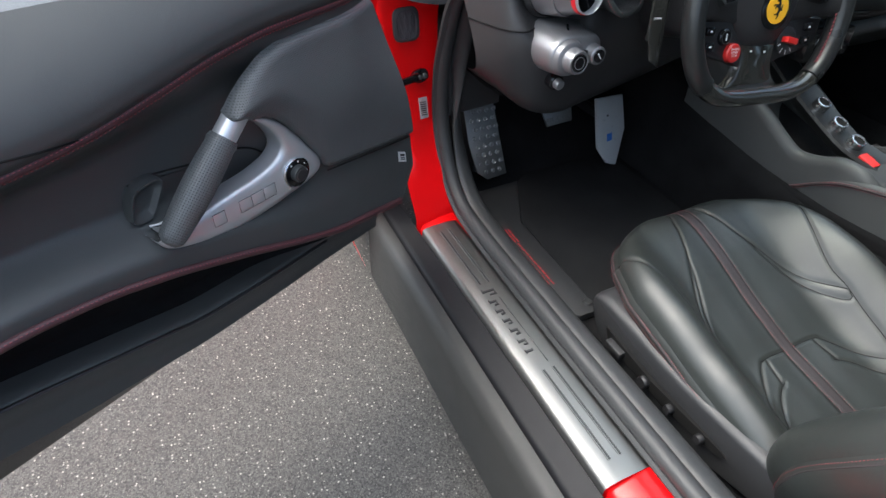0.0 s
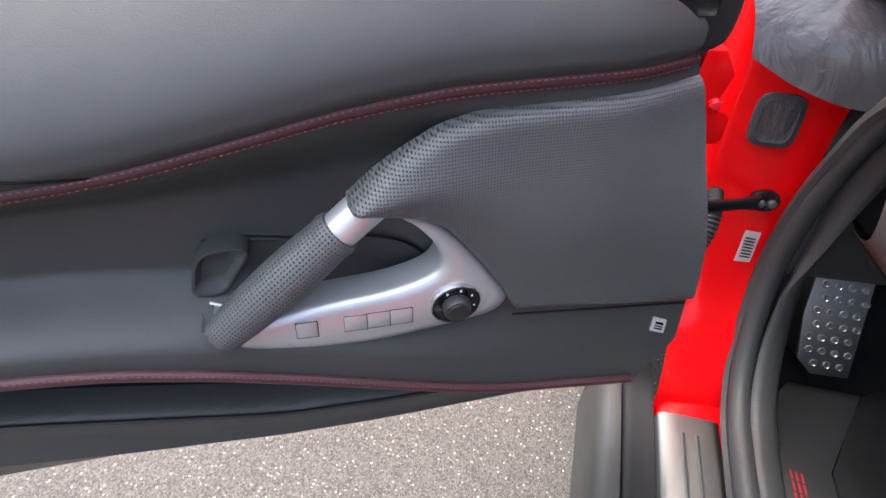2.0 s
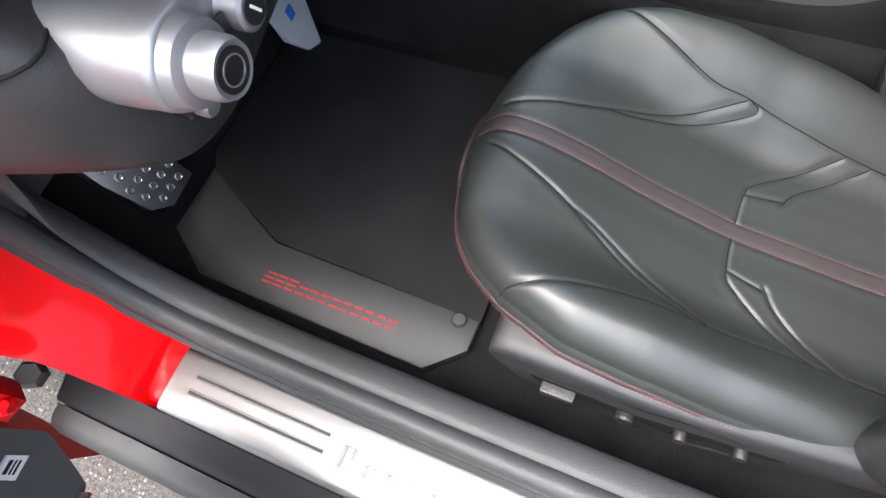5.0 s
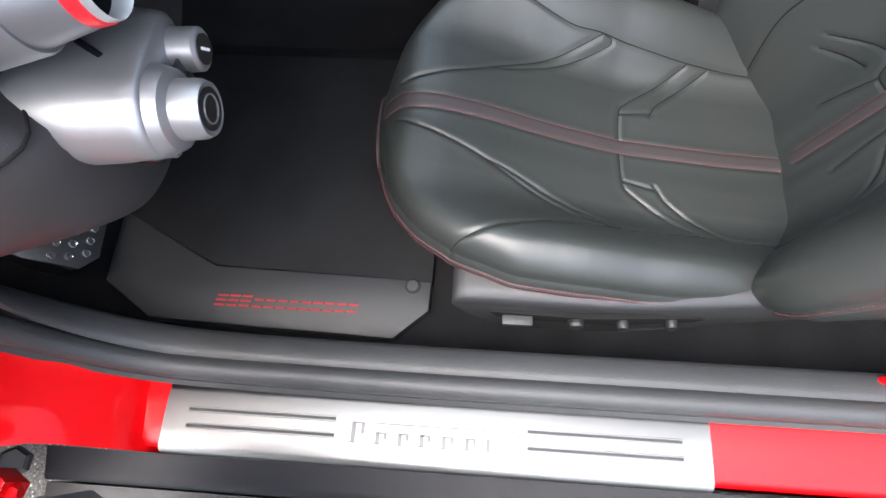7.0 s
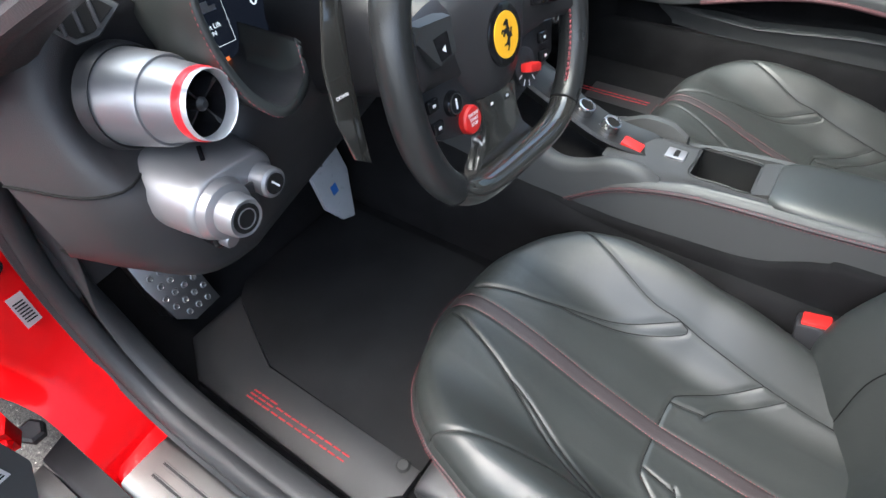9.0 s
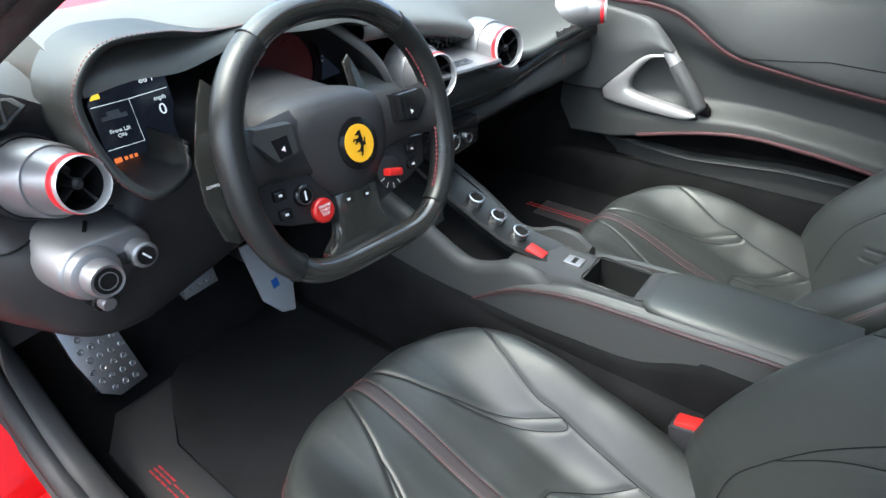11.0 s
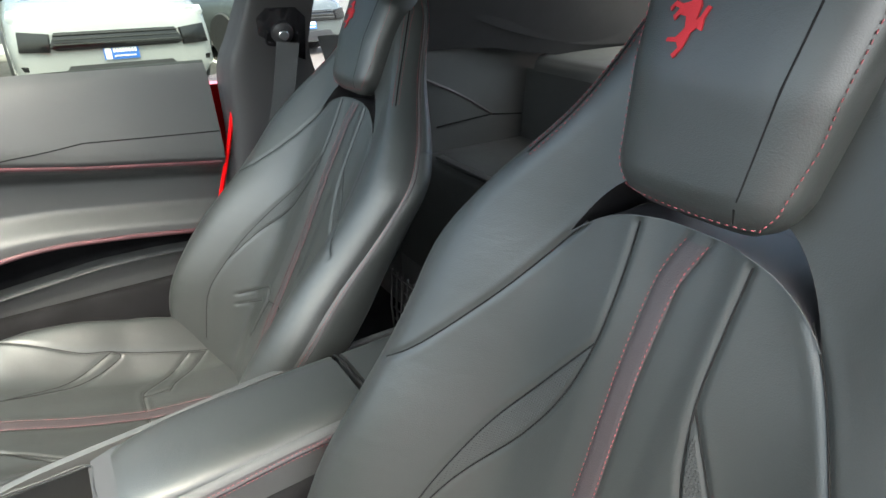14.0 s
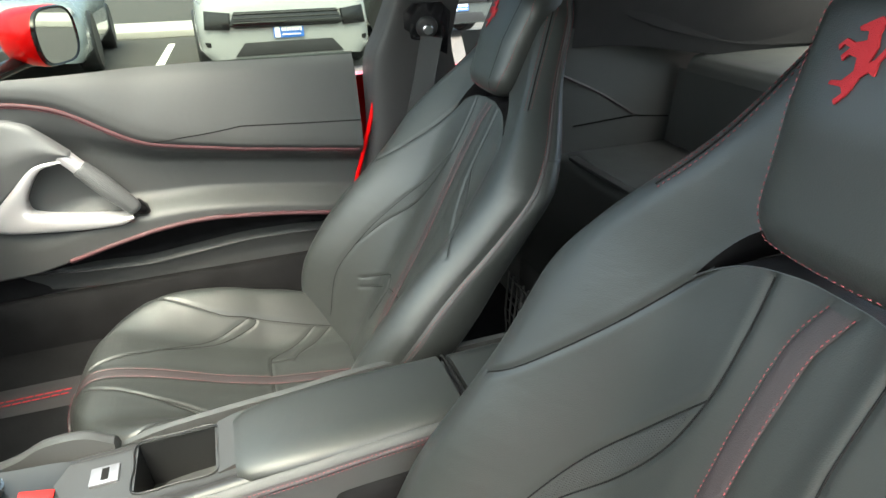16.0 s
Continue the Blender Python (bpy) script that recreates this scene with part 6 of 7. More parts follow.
# climate controls low on the centre of the dashboard
box("climate_plate", (-0.05, 0.752, 0.600), (0.085, 0.80, 0.660), GLOSS, dash, "gloss black climate panel", bevel=0.008)
for x, z, w in ((-0.008, 0.634, 0.0145), (0.036, 0.628, 0.0095)):
    ck = lathe("climate_knob", [(w, -0.004), (w, 0.010), (w * 0.9, 0.012), (w * 0.72, 0.012), (w * 0.68, 0.010), (0, 0.010)], CHROME, axis_pose((x, 0.752, z), (-0.1, -1, 0.1)), dash, "silver climate knob", seg=28)
    lathe("knob_face", [(w * 0.68, 0.008), (w * 0.66, 0.011), (0, 0.011)], GLOSS, axis_pose((x, 0.752, z), (-0.1, -1, 0.1)), ck, "black knob face", seg=24)
# floor mat border print in red
def stroke_rows(n, pitch, w, tall):
    """Short level bars, stacked two or three high, standing in for stitched print."""
    return [(k * pitch, w, lo, lo + 0.17) for k in range(n) for lo in (0.0, tall / 2 - 0.08, tall - 0.17)[:3 if tall > 1 else 3:1 if tall > 1 else 2]]


bars("mat_print", Matrix.Translation((-0.641, 0.910, 0.2480)) @ Matrix(((0, 1, 0), (-1, 0, 0), (0, 0, 1))).to_4x4(), stroke_rows(3, 0.0175, 0.0145, 1.15) + [(x + 0.054, w, lo, hi) for x, w, lo, hi in stroke_rows(9, 0.0168, 0.0135, 0.85)], 0.0145, REDPRINT, mat_left, "red embroidered bars", thick=0.0008, slant=0.25)
mat_right = thing("floor_mat", "black carpet floor mat with red stitched print", "floor mat", "cabin mats")
slab("mat_carpet", [(0.18, 1.08), (0.64, 1.08), (0.64, 0.55), (0.18, 0.55)], 0.014, SUEDE, mat_right, "black carpet pile", m=pose(0, 0, 0.226), bevel=0.004)
slab("mat_border", [(0.475, 1.00), (0.560, 1.00), (0.56, 0.62), (0.465, 0.58)], 0.006, TRIM, mat_right, "dark grey mat border", m=pose(0, 0, 0.2285), bevel=0.002)
bars("mat_print", Matrix.Translation((0.520, 0.675, 0.2290)) @ Matrix(((0, -1, 0), (1, 0, 0), (0, 0, 1))).to_4x4(), stroke_rows(12, 0.0168, 0.0135, 0.95), 0.016, REDPRINT, mat_right, "red embroidered bars", thick=0.001, slant=0.25)


# ---- steering wheel ----
wheel = thing("steering_wheel", "black leather and carbon steering wheel with red buttons", "steering wheel")
WM = axis_pose((-0.368, 0.620, 0.797), (0, -0.969, 0.247)) @ pose(0, 0, 0, 0, 0, -6)     # x across, y up the wheel, z towards the driver


def wp(x, y, z=0.0):
    v = WM @ Vector((x, y, z))
    return (v.x, v.y, v.z)


RIM = spl([(0.0, 0.147), (0.066, 0.138), (0.119, 0.104), (0.150, 0.052), (0.157, -0.010), (0.149, -0.062), (0.124, -0.106), (0.080, -0.132), (0.0, -0.136),
           (-0.080, -0.132), (-0.124, -0.106), (-0.149, -0.062), (-0.157, -0.010), (-0.150, 0.052), (-0.119, 0.104), (-0.066, 0.138)], 8, True)
n = len(RIM)


def rim(i0, i1, name, material, label, r=0.0165):
    p = [wp(RIM[k % n][0], RIM[k % n][1]) for k in range(i0, i1 + 1)]
    return tube(name, p, r, material, wheel, label, seg=18, up=(0, -0.969, 0.247), flat=1.12)


top = rim(-13, 13, "rim_top", CARBON, "gloss carbon upper rim", 0.0146)
side_r = rim(13, 50, "rim_side", WHEELHIDE, "black leather rim", 0.0156)
rim(50, 78, "rim_bottom", CARBON, "gloss carbon lower rim", 0.0146)
rim(78, 115, "rim_side", WHEELHIDE, "black leather rim", 0.0156)
for k in (13, 50, 78, 115):
    d = RIM[(k + 1) % n] - RIM[(k - 1) % n]
    lathe("rim_joint", [(0.0164, -0.0010), (0.0171, 0), (0.0164, 0.0010)], SEAM, axis_pose(wp(*RIM[k % n]), WM.to_3x3() @ Vector((d[0], d[1], 0))), wheel, seg=24)
# red lacing on the inner side of the right rim
inn = np.array([wp(RIM[k][0] * 0.898, RIM[k][1] * 0.898, 0.004) for k in range(17, 48)])
stitches("stitching", [inn + np.array([0.0035 * k, -0.001 * k, 0.0005 * k]) for k in range(4)], side_r, r=0.0014, length=0.005, gap=0.0008)
# shift-light strip let into the top
mesh_strip = [[wp(RIM[k % n][0] * q, RIM[k % n][1] * q, 0.0132 + 0.002 * math.sin((q - 0.93) * 20)) for q in (0.925, 0.95, 0.985, 1.01)] for k in range(-8, 9)]
grid("shift_lights", mesh_strip, GLOSS, top, "dark shift light strip", uvs=False)


def hub_plate(name, outline, z, depth, material, label, bevel=0.006, parent=None):
    return slab(name, outline, depth, material, parent or wheel, label, m=WM @ pose(0, 0, z - 0.028), bevel=bevel)


# padded hub: a rounded shield, set back from the rim
HZ = -0.028
sec = []
for q, zz in ((1.12, -0.045), (1.08, -0.025), (1.03, -0.009), (0.97, 0.004), (0.87, 0.014), (0.70, 0.021), (0.40, 0.026), (0.05, 0.027)):
    o = spl([(-0.071, 0.040), (-0.038, 0.054), (0.042, 0.054), (0.076, 0.040), (0.080, 0.008), (0.066, -0.035), (0.035, -0.066), (0.004, -0.073), (-0.030, -0.066), (-0.060, -0.035), (-0.076, 0.010)], 5, True)
    sec.append([wp(0.004 + (x - 0.004) * q, y * q, zz + HZ) for x, y in o])
loft("airbag_cover", sec, TRIM, wheel, "smooth black hub pad")
bm = WM @ pose(0.008, -0.006, 0.0265 + HZ)
badge = lathe("badge", [(0.031, -0.004), (0.0305, 0.001), (0.028, 0.002), (0.0, 0.002)], GLOSS, bm, wheel, "round black and yellow badge")
lathe("badge_disc", [(0.0225, 0.001), (0.0222, 0.0028), (0.0, 0.003)], YELLOW, bm, badge, "yellow disc")
slab("badge_figure", [(x * 0.66, z * 0.66) for x, z in EMBLEM], 0.001, GLOSS, badge, "small black figure", m=bm @ pose(0, 0, 0.0036), bevel=0)
# spokes: a padded arm, a dark button field on it and a grey indicator wedge
for s in (-1, 1):
    sp = [[wp(s * x, y + w, z), wp(s * x, y + w * 0.7, z + 0.012), wp(s * x, y - w * 0.7, z + 0.012), wp(s * x, y - w, z), wp(s * x, y - w * 0.5, z - 0.016), wp(s * x, y + w * 0.5, z - 0.016)] for x, y, w, z in ((0.055, 0.006, 0.042, -0.026), (0.085, 0.008, 0.036, -0.022), (0.115, 0.010, 0.030, -0.014), (0.138, 0.012, 0.033, -0.006), (0.155, 0.012, 0.042, -0.002))]
    loft("spoke", sp, TRIM, wheel, "black leather spoke")
    wd = [[wp(s * x, y, z) for x, y in ((0.080, 0.004), (0.108, -0.002), (0.118, 0.008), (0.134, 0.026), (0.128, 0.040), (0.080, 0.038))] for z in (-0.020, -0.004)]
    wd.append([wp(s * (0.104 + (x - 0.104) * 0.9), 0.022 + (y - 0.022) * 0.88, 0.006) for x, y in ((0.080, 0.004), (0.108, -0.002), (0.118, 0.008), (0.134, 0.026), (0.128, 0.040), (0.080, 0.038))])
    ik = loft("indicator_key", wd, DARKSILVER if s < 0 else GLOSS, wheel, "grey indicator key")
    slab("key_face", [(s * 0.090, 0.006), (s * 0.106, 0.004), (s * 0.112, 0.024), (s * 0.092, 0.026)], 0.001, GLOSS, ik, "black key face", m=WM @ pose(0, 0, 0.0068), bevel=0)
    slab("key_mark", [(s * 0.098, 0.010), (s * 0.103, 0.013), (s * 0.098, 0.016)], 0.0004, WHITE, ik, m=WM @ pose(0, 0, 0.0073), bevel=0)
# lower spoke in carbon and its plate
hub_plate("lower_spoke", [(-0.034, -0.058), (0.034, -0.058), (0.034, -0.090), (0.040, -0.108), (0.058, -0.124), (0.058, -0.134), (-0.058, -0.134), (-0.058, -0.124), (-0.040, -0.108), (-0.034, -0.090)], 0.016, 0.018, CARBON, "carbon lower spoke", 0.004)
hub_plate("button_plate", [(-0.140, -0.024), (-0.066, -0.018), (-0.040, -0.052), (-0.030, -0.066), (-0.032, -0.092), (-0.056, -0.084), (-0.098, -0.074), (-0.132, -0.060)], 0.012, 0.014, PLASTIC, "black button plate", 0.004)
hub_plate("button_plate", [(0.140, -0.024), (0.066, -0.018), (0.040, -0.052), (0.030, -0.066), (0.032, -0.092), (0.056, -0.084), (0.098, -0.074), (0.132, -0.060)], 0.010, 0.014, PLASTIC, "black button plate", 0.004)
sm = WM @ pose(-0.056, -0.069, -0.014)
lathe("start_button", [(0.0145, -0.004), (0.0145, 0.004), (0.0128, 0.006), (0.0, 0.0066)], REDPLASTIC, sm, wheel, "red engine start button")
text_part("button_text", "ENGINE\nSTART\nSTOP", 0.0048, sm @ pose(0, 0.0045, 0.0068), WHITE, wheel, "white lettering", "CENTER")
mm = WM @ pose(-0.076, -0.045, -0.014)
lathe("mode_button", [(0.0125, -0.003), (0.0122, 0.003), (0.0105, 0.0042), (0.0, 0.004)], GLOSS, mm, wheel, "black button with grey ring")
lathe("button_ring", [(0.0100, 0.0040), (0.0100, 0.0050), (0.0090, 0.0050), (0.0090, 0.0038)], DARKSILVER, mm, wheel, "grey ring")
box("button_mark", (-0.001, -0.005, 0.0042), (0.001, 0.005, 0.0048), WHITE, wheel, m=mm, bevel=0)
tm = WM @ pose(0.060, -0.055, -0.016)
lathe("mode_dial", [(0.021, -0.004), (0.021, 0.003), (0.018, 0.005), (0.0, 0.005)], PLASTIC, tm, wheel, "black drive mode dial")
box("dial_lever", (-0.014, -0.005, 0.004), (0.010, 0.005, 0.018), REDPLASTIC, wheel, "red dial lever", m=tm @ pose(0, 0, 0, 0, 0, -12), bevel=0.003)
for k in range(5):
    a = radians(200 + 35 * k)
    box("dial_mark", (-0.0035, -0.0007, 0), (0.0035, 0.0007, 0.0003), WHITE, wheel, m=tm @ pose(0.0178 * math.cos(a), 0.0178 * math.sin(a), 0.0052, 0, 0, math.degrees(a)), bevel=0)
for x, y in ((-0.106, -0.036), (-0.104, -0.058), (-0.016, -0.068), (0.014, -0.070), (0.106, -0.036), (0.104, -0.056)):
    b = box("wheel_key", (-0.008, -0.006, -0.002), (0.008, 0.006, 0.004), GLOSS, wheel, "small black key", m=WM @ pose(x, y, -0.016), bevel=0.002)
    box("key_mark", (-0.0022, -0.0014, 0.0042), (0.0022, 0.0014, 0.0046), WHITE, b, m=WM @ pose(x, y, -0.016), bevel=0)
# gear paddles behind the rim, on the column
for s in (-1, 1):
    pd = [(s * 0.098, 0.085), (s * 0.108, 0.094), (s * 0.120, 0.072), (s * 0.142, 0.012), (s * 0.146, -0.040), (s * 0.136, -0.085), (s * 0.118, -0.096), (s * 0.116, -0.050), (s * 0.112, 0.0), (s * 0.102, 0.05)]
    slab("gear_paddle", pd, 0.004, CARBON, wheel, "carbon gear paddle", m=WM @ pose(0.0, 0, -0.100), bevel=0.0012)
text_part("paddle_text", "DOWN", 0.0048, WM @ pose(-0.140, -0.022, -0.0995), WHITE, wheel)
# column shroud
secs = []
for y, w, h, zc in ((0.66, 0.060, 0.050, 0.785), (0.72, 0.075, 0.062, 0.775), (0.82, 0.085, 0.075, 0.765), (0.92, 0.095, 0.085, 0.75)):
    an = np.linspace(0, 2 * math.pi, 24, endpoint=False)
    secs.append([(-0.365 + w * np.sign(math.cos(a)) * abs(math.cos(a)) ** 0.6, y, zc + h * np.sign(math.sin(a)) * abs(math.sin(a)) ** 0.6) for a in an])
col = loft("column_shroud", secs, PLASTIC, dash, "black steering column shroud")
lathe("column_button", [(0.013, -0.006), (0.013, 0.002), (0.011, 0.003), (0, 0.003)], GLOSS, axis_pose((-0.455, 0.765, 0.715), (-0.6, -0.78, -0.1)), col, "small black column button")


# ---- centre console ----
console = thing("centre_console", "black leather centre console with silver top and armrest", "centre console")


def dense(rows, n=6):
    return spl(rows, n)


def loft_rows(name, fn, rows, material, label, n=6):
    return loft(name, [fn(*q) for q in dense(rows, n)], material, console, label)


def fall(x):
    """The console's top slopes down towards the passenger."""
    return 0.80 * np.maximum(np.asarray(x) - 0.040, 0.0)


def ridge_sec(y, w, zt, zb, deep=0.07):
    """A padded ridge along each side, falling away to a hollow middle."""
    half = [(-w - 0.005, zb), (-w - 0.001, zt - 0.030), (-w, zt - 0.012), (-w + 0.004, zt - 0.003), (-w + 0.011, zt), (-w + 0.019, zt - 0.008), (-w + 0.024, zt - deep)]
    return [(x, y, z) for x, z in half] + [(-x, y, z - float(fall(-x)) * (z > zb)) for x, z in reversed(half)]


# leather flank, its upper edge sewn in red, sweeping down to the front
FLANK = [(-0.45, 0.108, 0.505), (-0.1, 0.108, 0.505), (0.136, 0.108, 0.505), (0.26, 0.107, 0.496), (0.37, 0.107, 0.490), (0.45, 0.107, 0.482), (0.53, 0.108, 0.461), (0.575, 0.108, 0.438), (0.615, 0.109, 0.410), (0.65, 0.111, 0.386)]
loft_rows("console_flank", ridge_sec, [(y, w, z, 0.37) for y, w, z in FLANK], LEATHER_SOFT, "black leather console flank")
def bin_sec(y, w, zt, zb, dip):
    """Two padded rails with a hollow between them."""
    half = [(-w - 0.004, zb), (-w, zt - 0.020), (-w + 0.003, zt - 0.008), (-w + 0.010, zt - 0.001), (-w + 0.020, zt), (-w + 0.029, zt - 0.006), (-w + 0.034, zt - 0.012 - dip * 0.4), (-w + 0.040, zt - 0.012 - dip), (-0.020, zt - 0.010 - dip)]
    return [(x, y, z) for x, z in half] + [(-x, y, z - 0.5 * float(fall(-x)) * (z > zb)) for x, z in reversed(half)]


loft_rows("console_front", bin_sec, [(0.492, 0.097, 0.468, 0.37, 0.05), (0.525, 0.101, 0.486, 0.36, 0.06), (0.57, 0.104, 0.486, 0.35, 0.07), (0.607, 0.106, 0.470, 0.34, 0.08), (0.65, 0.110, 0.462, 0.33, 0.085), (0.686, 0.114, 0.477, 0.33, 0.09), (0.72, 0.117, 0.497, 0.33, 0.09), (0.76, 0.120, 0.519, 0.33, 0.09), (0.86, 0.124, 0.565, 0.33, 0.08), (0.95, 0.126, 0.60, 0.33, 0.06)], LEATHER_SOFT, "charcoal leather console front with a storage hollow")
loft_rows("console_foot", ridge_sec, [(-0.5, 0.120, 0.456, 0.23, 0.1), (0.15, 0.120, 0.454, 0.23, 0.1), (0.245, 0.120, 0.440, 0.23, 0.1), (0.32, 0.119, 0.408, 0.23, 0.1), (0.41, 0.119, 0.398, 0.23, 0.1), (0.6, 0.122, 0.392, 0.23, 0.1), (0.9, 0.13, 0.42, 0.23, 0.1), (1.2, 0.14, 0.5, 0.23, 0.1)], CARPET, "black carpeted console foot")
for s in (-1, 1):
    e = spl([(s * (w + 0.0015), y, z - 0.008 - float(fall(s * w))) for y, w, z in FLANK], 8)
    tube("flank_piping", e, 0.0035, REDBAND, console, "dark red piping", seg=6)
    stitches("stitching", [e + np.array([s * 0.0025, 0, 0.003]), e + np.array([s * 0.003, 0, -0.004])], console)


def plate_z(x, y):
    """Flat middle of the console top, rising to a lip along each side."""
    low = lin(y, [0.05, 0.20, 0.32, 0.36, 0.46, 0.52, 0.60], [0.482, 0.478, 0.468, 0.461, 0.461, 0.460, 0.454])
    high = lin(y, [0.05, 0.275, 0.373, 0.45, 0.495, 0.54, 0.60], [0.500, 0.492, 0.487, 0.479, 0.465, 0.455, 0.450])
    return low + (high - low) * ss(0.045, 0.086, -x) - 0.006 * ss(0.086, 0.091, np.abs(x)) + 0.004 * ss(0.046, 0.054, x) - fall(x)


ys = np.concatenate([np.linspace(0.05, 0.365, 22), np.linspace(0.367, 0.458, 14), np.linspace(0.460, 0.60, 18)])
xs = np.concatenate([np.linspace(-0.091, -0.037, 16), np.linspace(-0.036, 0.044, 16), np.linspace(0.045, 0.091, 14)])
PX, PY = np.meshgrid(xs, ys)
PX = PX * lin(PY, [0.05, 0.48, 0.52, 0.56, 0.60], [1.0, 1.0, 0.95, 0.75, 0.5])
hollow = (PX > -0.0365) & (PX < 0.0445) & (PY > 0.366) & (PY < 0.459)
top_plate = grid("top_plate", np.stack([PX, PY, plate_z(PX, PY)], -1), DARKSILVER, console, "satin grey console top", keep=~(hollow[:-1, :-1] & hollow[1:, 1:]), uvs=False)
arm = []
for y, w, z, h in spl([(-0.40, 0.056, 0.512, 0.045), (-0.1, 0.059, 0.514, 0.048), (0.05, 0.060, 0.513, 0.048)], 4):
    arm.append((y, w, z, h))
arm2 = [tuple(q) for q in spl([(0.066, 0.061, 0.514, 0.046), (0.13, 0.063, 0.513, 0.046), (0.22, 0.065, 0.511, 0.045), (0.29, 0.063, 0.507, 0.044), (0.325, 0.057, 0.502, 0.040), (0.340, 0.047, 0.497, 0.032)], 5)]


def rounded(y, w, z, h, xc=-0.033):
    an = np.linspace(0, 2 * math.pi, 36, endpoint=False)
    return [(np.sign(math.cos(a)) * abs(math.cos(a)) ** 0.55 * w + xc, y, z - h / 2 + np.sign(math.sin(a)) * abs(math.sin(a)) ** 0.6 * h / 2) for a in an]


loft("armrest", [rounded(*q) for q in arm2], LEATHER, console, "black leather armrest")
loft("armrest_rear", [rounded(*q) for q in arm], LEATHER, console, "black leather armrest rear")
tube("armrest_seam", [(p[0] * 1.0, p[1], p[2]) for p in rounded(0.058, 0.0605, 0.5135, 0.0470)][:19], 0.0022, SEAM, console, seg=6)
# key bridge rising to the dashboard, three round keys and a red one
BX = 0.012
brr = spl([(0.525, 0.455), (0.55, 0.461), (0.61, 0.468), (0.66, 0.486), (0.71, 0.508), (0.78, 0.541), (0.86, 0.585)], 4)
loft("key_bridge", [[(BX + x * k, y + dy, z + dz) for x, dz, dy, k in ((-0.034, -0.022, 0.012, 0.75), (-0.036, -0.004, 0, 1), (-0.033, 0.002, 0, 1), (-0.024, 0.0, 0, 1), (0, -0.003, 0, 1), (0.024, 0.0, 0, 1), (0.033, 0.002, 0, 1), (0.036, -0.004, 0, 1), (0.034, -0.022, 0.012, 0.75))] for y, z in brr], BRIDGE, console, "satin grey key bridge")
KN = (0, -0.39, 0.92)
for y, z in ((0.613, 0.470), (0.663, 0.488), (0.714, 0.511)):
    k = lathe("gear_key", [(0.0170, -0.01), (0.0165, 0.010), (0.0155, 0.0145), (0.0125, 0.0150), (0.0115, 0.012), (0, 0.0115)], CHROME, axis_pose((BX, y, z), KN), console, "round silver gear key")
    lathe("key_face", [(0.0115, 0.0), (0.0115, 0.0128), (0, 0.0128)], SEAM, axis_pose((BX, y, z), KN), k, "black key face")
box("hazard_key", (-0.012, -0.018, -0.006), (0.012, 0.018, 0.003), REDPLASTIC, console, "red hazard key", m=axis_pose((-0.008, 0.562, 0.4635), (0, -0.25, 0.97)), bevel=0.002)
pl2 = box("key_slot", (-0.014, -0.016, -0.004), (0.014, 0.016, 0.002), SILVER, console, "bright metal insert", m=pose(0.004, 0.492, 0.4625, 0, 0, 0), bevel=0.002)
box("slot_print", (-0.009, -0.005, 0.0022), (0.009, 0.003, 0.0028), SEAM, pl2, m=pose(0.004, 0.492, 0.4625), bevel=0)
# open cup recess: a dark well with its own walls and a grey lid behind it
well = [[(x * k + 0.004, 0.412 + y * k, z) for x, y in ((-0.041, -0.047), (0.041, -0.047), (0.041, 0.047), (-0.041, 0.047))] for k, z in ((1.03, 0.4595), (1.0, 0.459), (0.94, 0.385))]
loft("cup_recess", well, BRIDGE, console, "black open storage recess", cap=False)
box("recess_floor", (-0.040, 0.362, 0.380), (0.048, 0.462, 0.388), SEAM, console, "black floor of the recess", bevel=0.001)
tube("recess_lip", spl([(0.004 + x, 0.412 + y, 0.4625) for x, y in ((-0.040, -0.046), (0.0, -0.048), (0.040, -0.046), (0.042, 0), (0.040, 0.046), (0.0, 0.048), (-0.040, 0.046), (-0.042, 0))], 5, True), 0.0012, BRIDGE, console, "dark lip of the recess", seg=8, closed=True)
loft("recess_lid", [[(0.004 + x, y, z) for x, z in ((-0.046, 0.455), (-0.044, 0.462 + h), (0.044, 0.462 + h), (0.046, 0.455))] for y, h in ((0.318, 0.012), (0.340, 0.009), (0.364, 0.001))], DARKSILVER, console, "satin grey recess lid")
# storage net between the seats
net = []
for k in range(8):
    net.append(np.array([(0.06 + 0.018 * k, -0.115 - 0.002 * k, 0.36), (0.075 + 0.018 * k, -0.13, 0.43), (0.085 + 0.018 * k, -0.14, 0.50)]))
for k in range(6):
    net.append(np.array([(0.05, -0.11, 0.37 + 0.024 * k), (0.12, -0.135, 0.375 + 0.024 * k), (0.21, -0.14, 0.37 + 0.024 * k)]))
netting = thing("storage_net", "black cord storage net behind the console", "net")
for ln in net:
    tube("cord", ln, 0.0022, FABRIC, netting, seg=6)
grid("net_backing", [[(x, -0.165, z) for x in (0.05, 0.22)] for z in (0.34, 0.52)], DARKSILVER, netting, "grey panel behind the net", uvs=False)

# ---- seat belt buckles ----
def buckle(x, y, z):
    b = thing("belt_buckle", "black seat belt buckle with red release button", "buckle", "belt buckles")
    m = pose(x, y, z, -12, 8, 0)
    box("buckle_body", (-0.018, -0.024, -0.075), (0.018, 0.024, 0.0), PLASTIC, b, m=m, bevel=0.007)
    box("release_button", (-0.013, -0.019, -0.008), (0.013, 0.017, 0.005), REDPLASTIC, b, "red release button", m=m, bevel=0.003)
    box("buckle_strap", (-0.012, -0.006, -0.16), (0.012, 0.006, -0.07), FABRIC, b, "black strap", m=m, bevel=0.002)
    return b


buckle(-0.158, 0.222, 0.378)

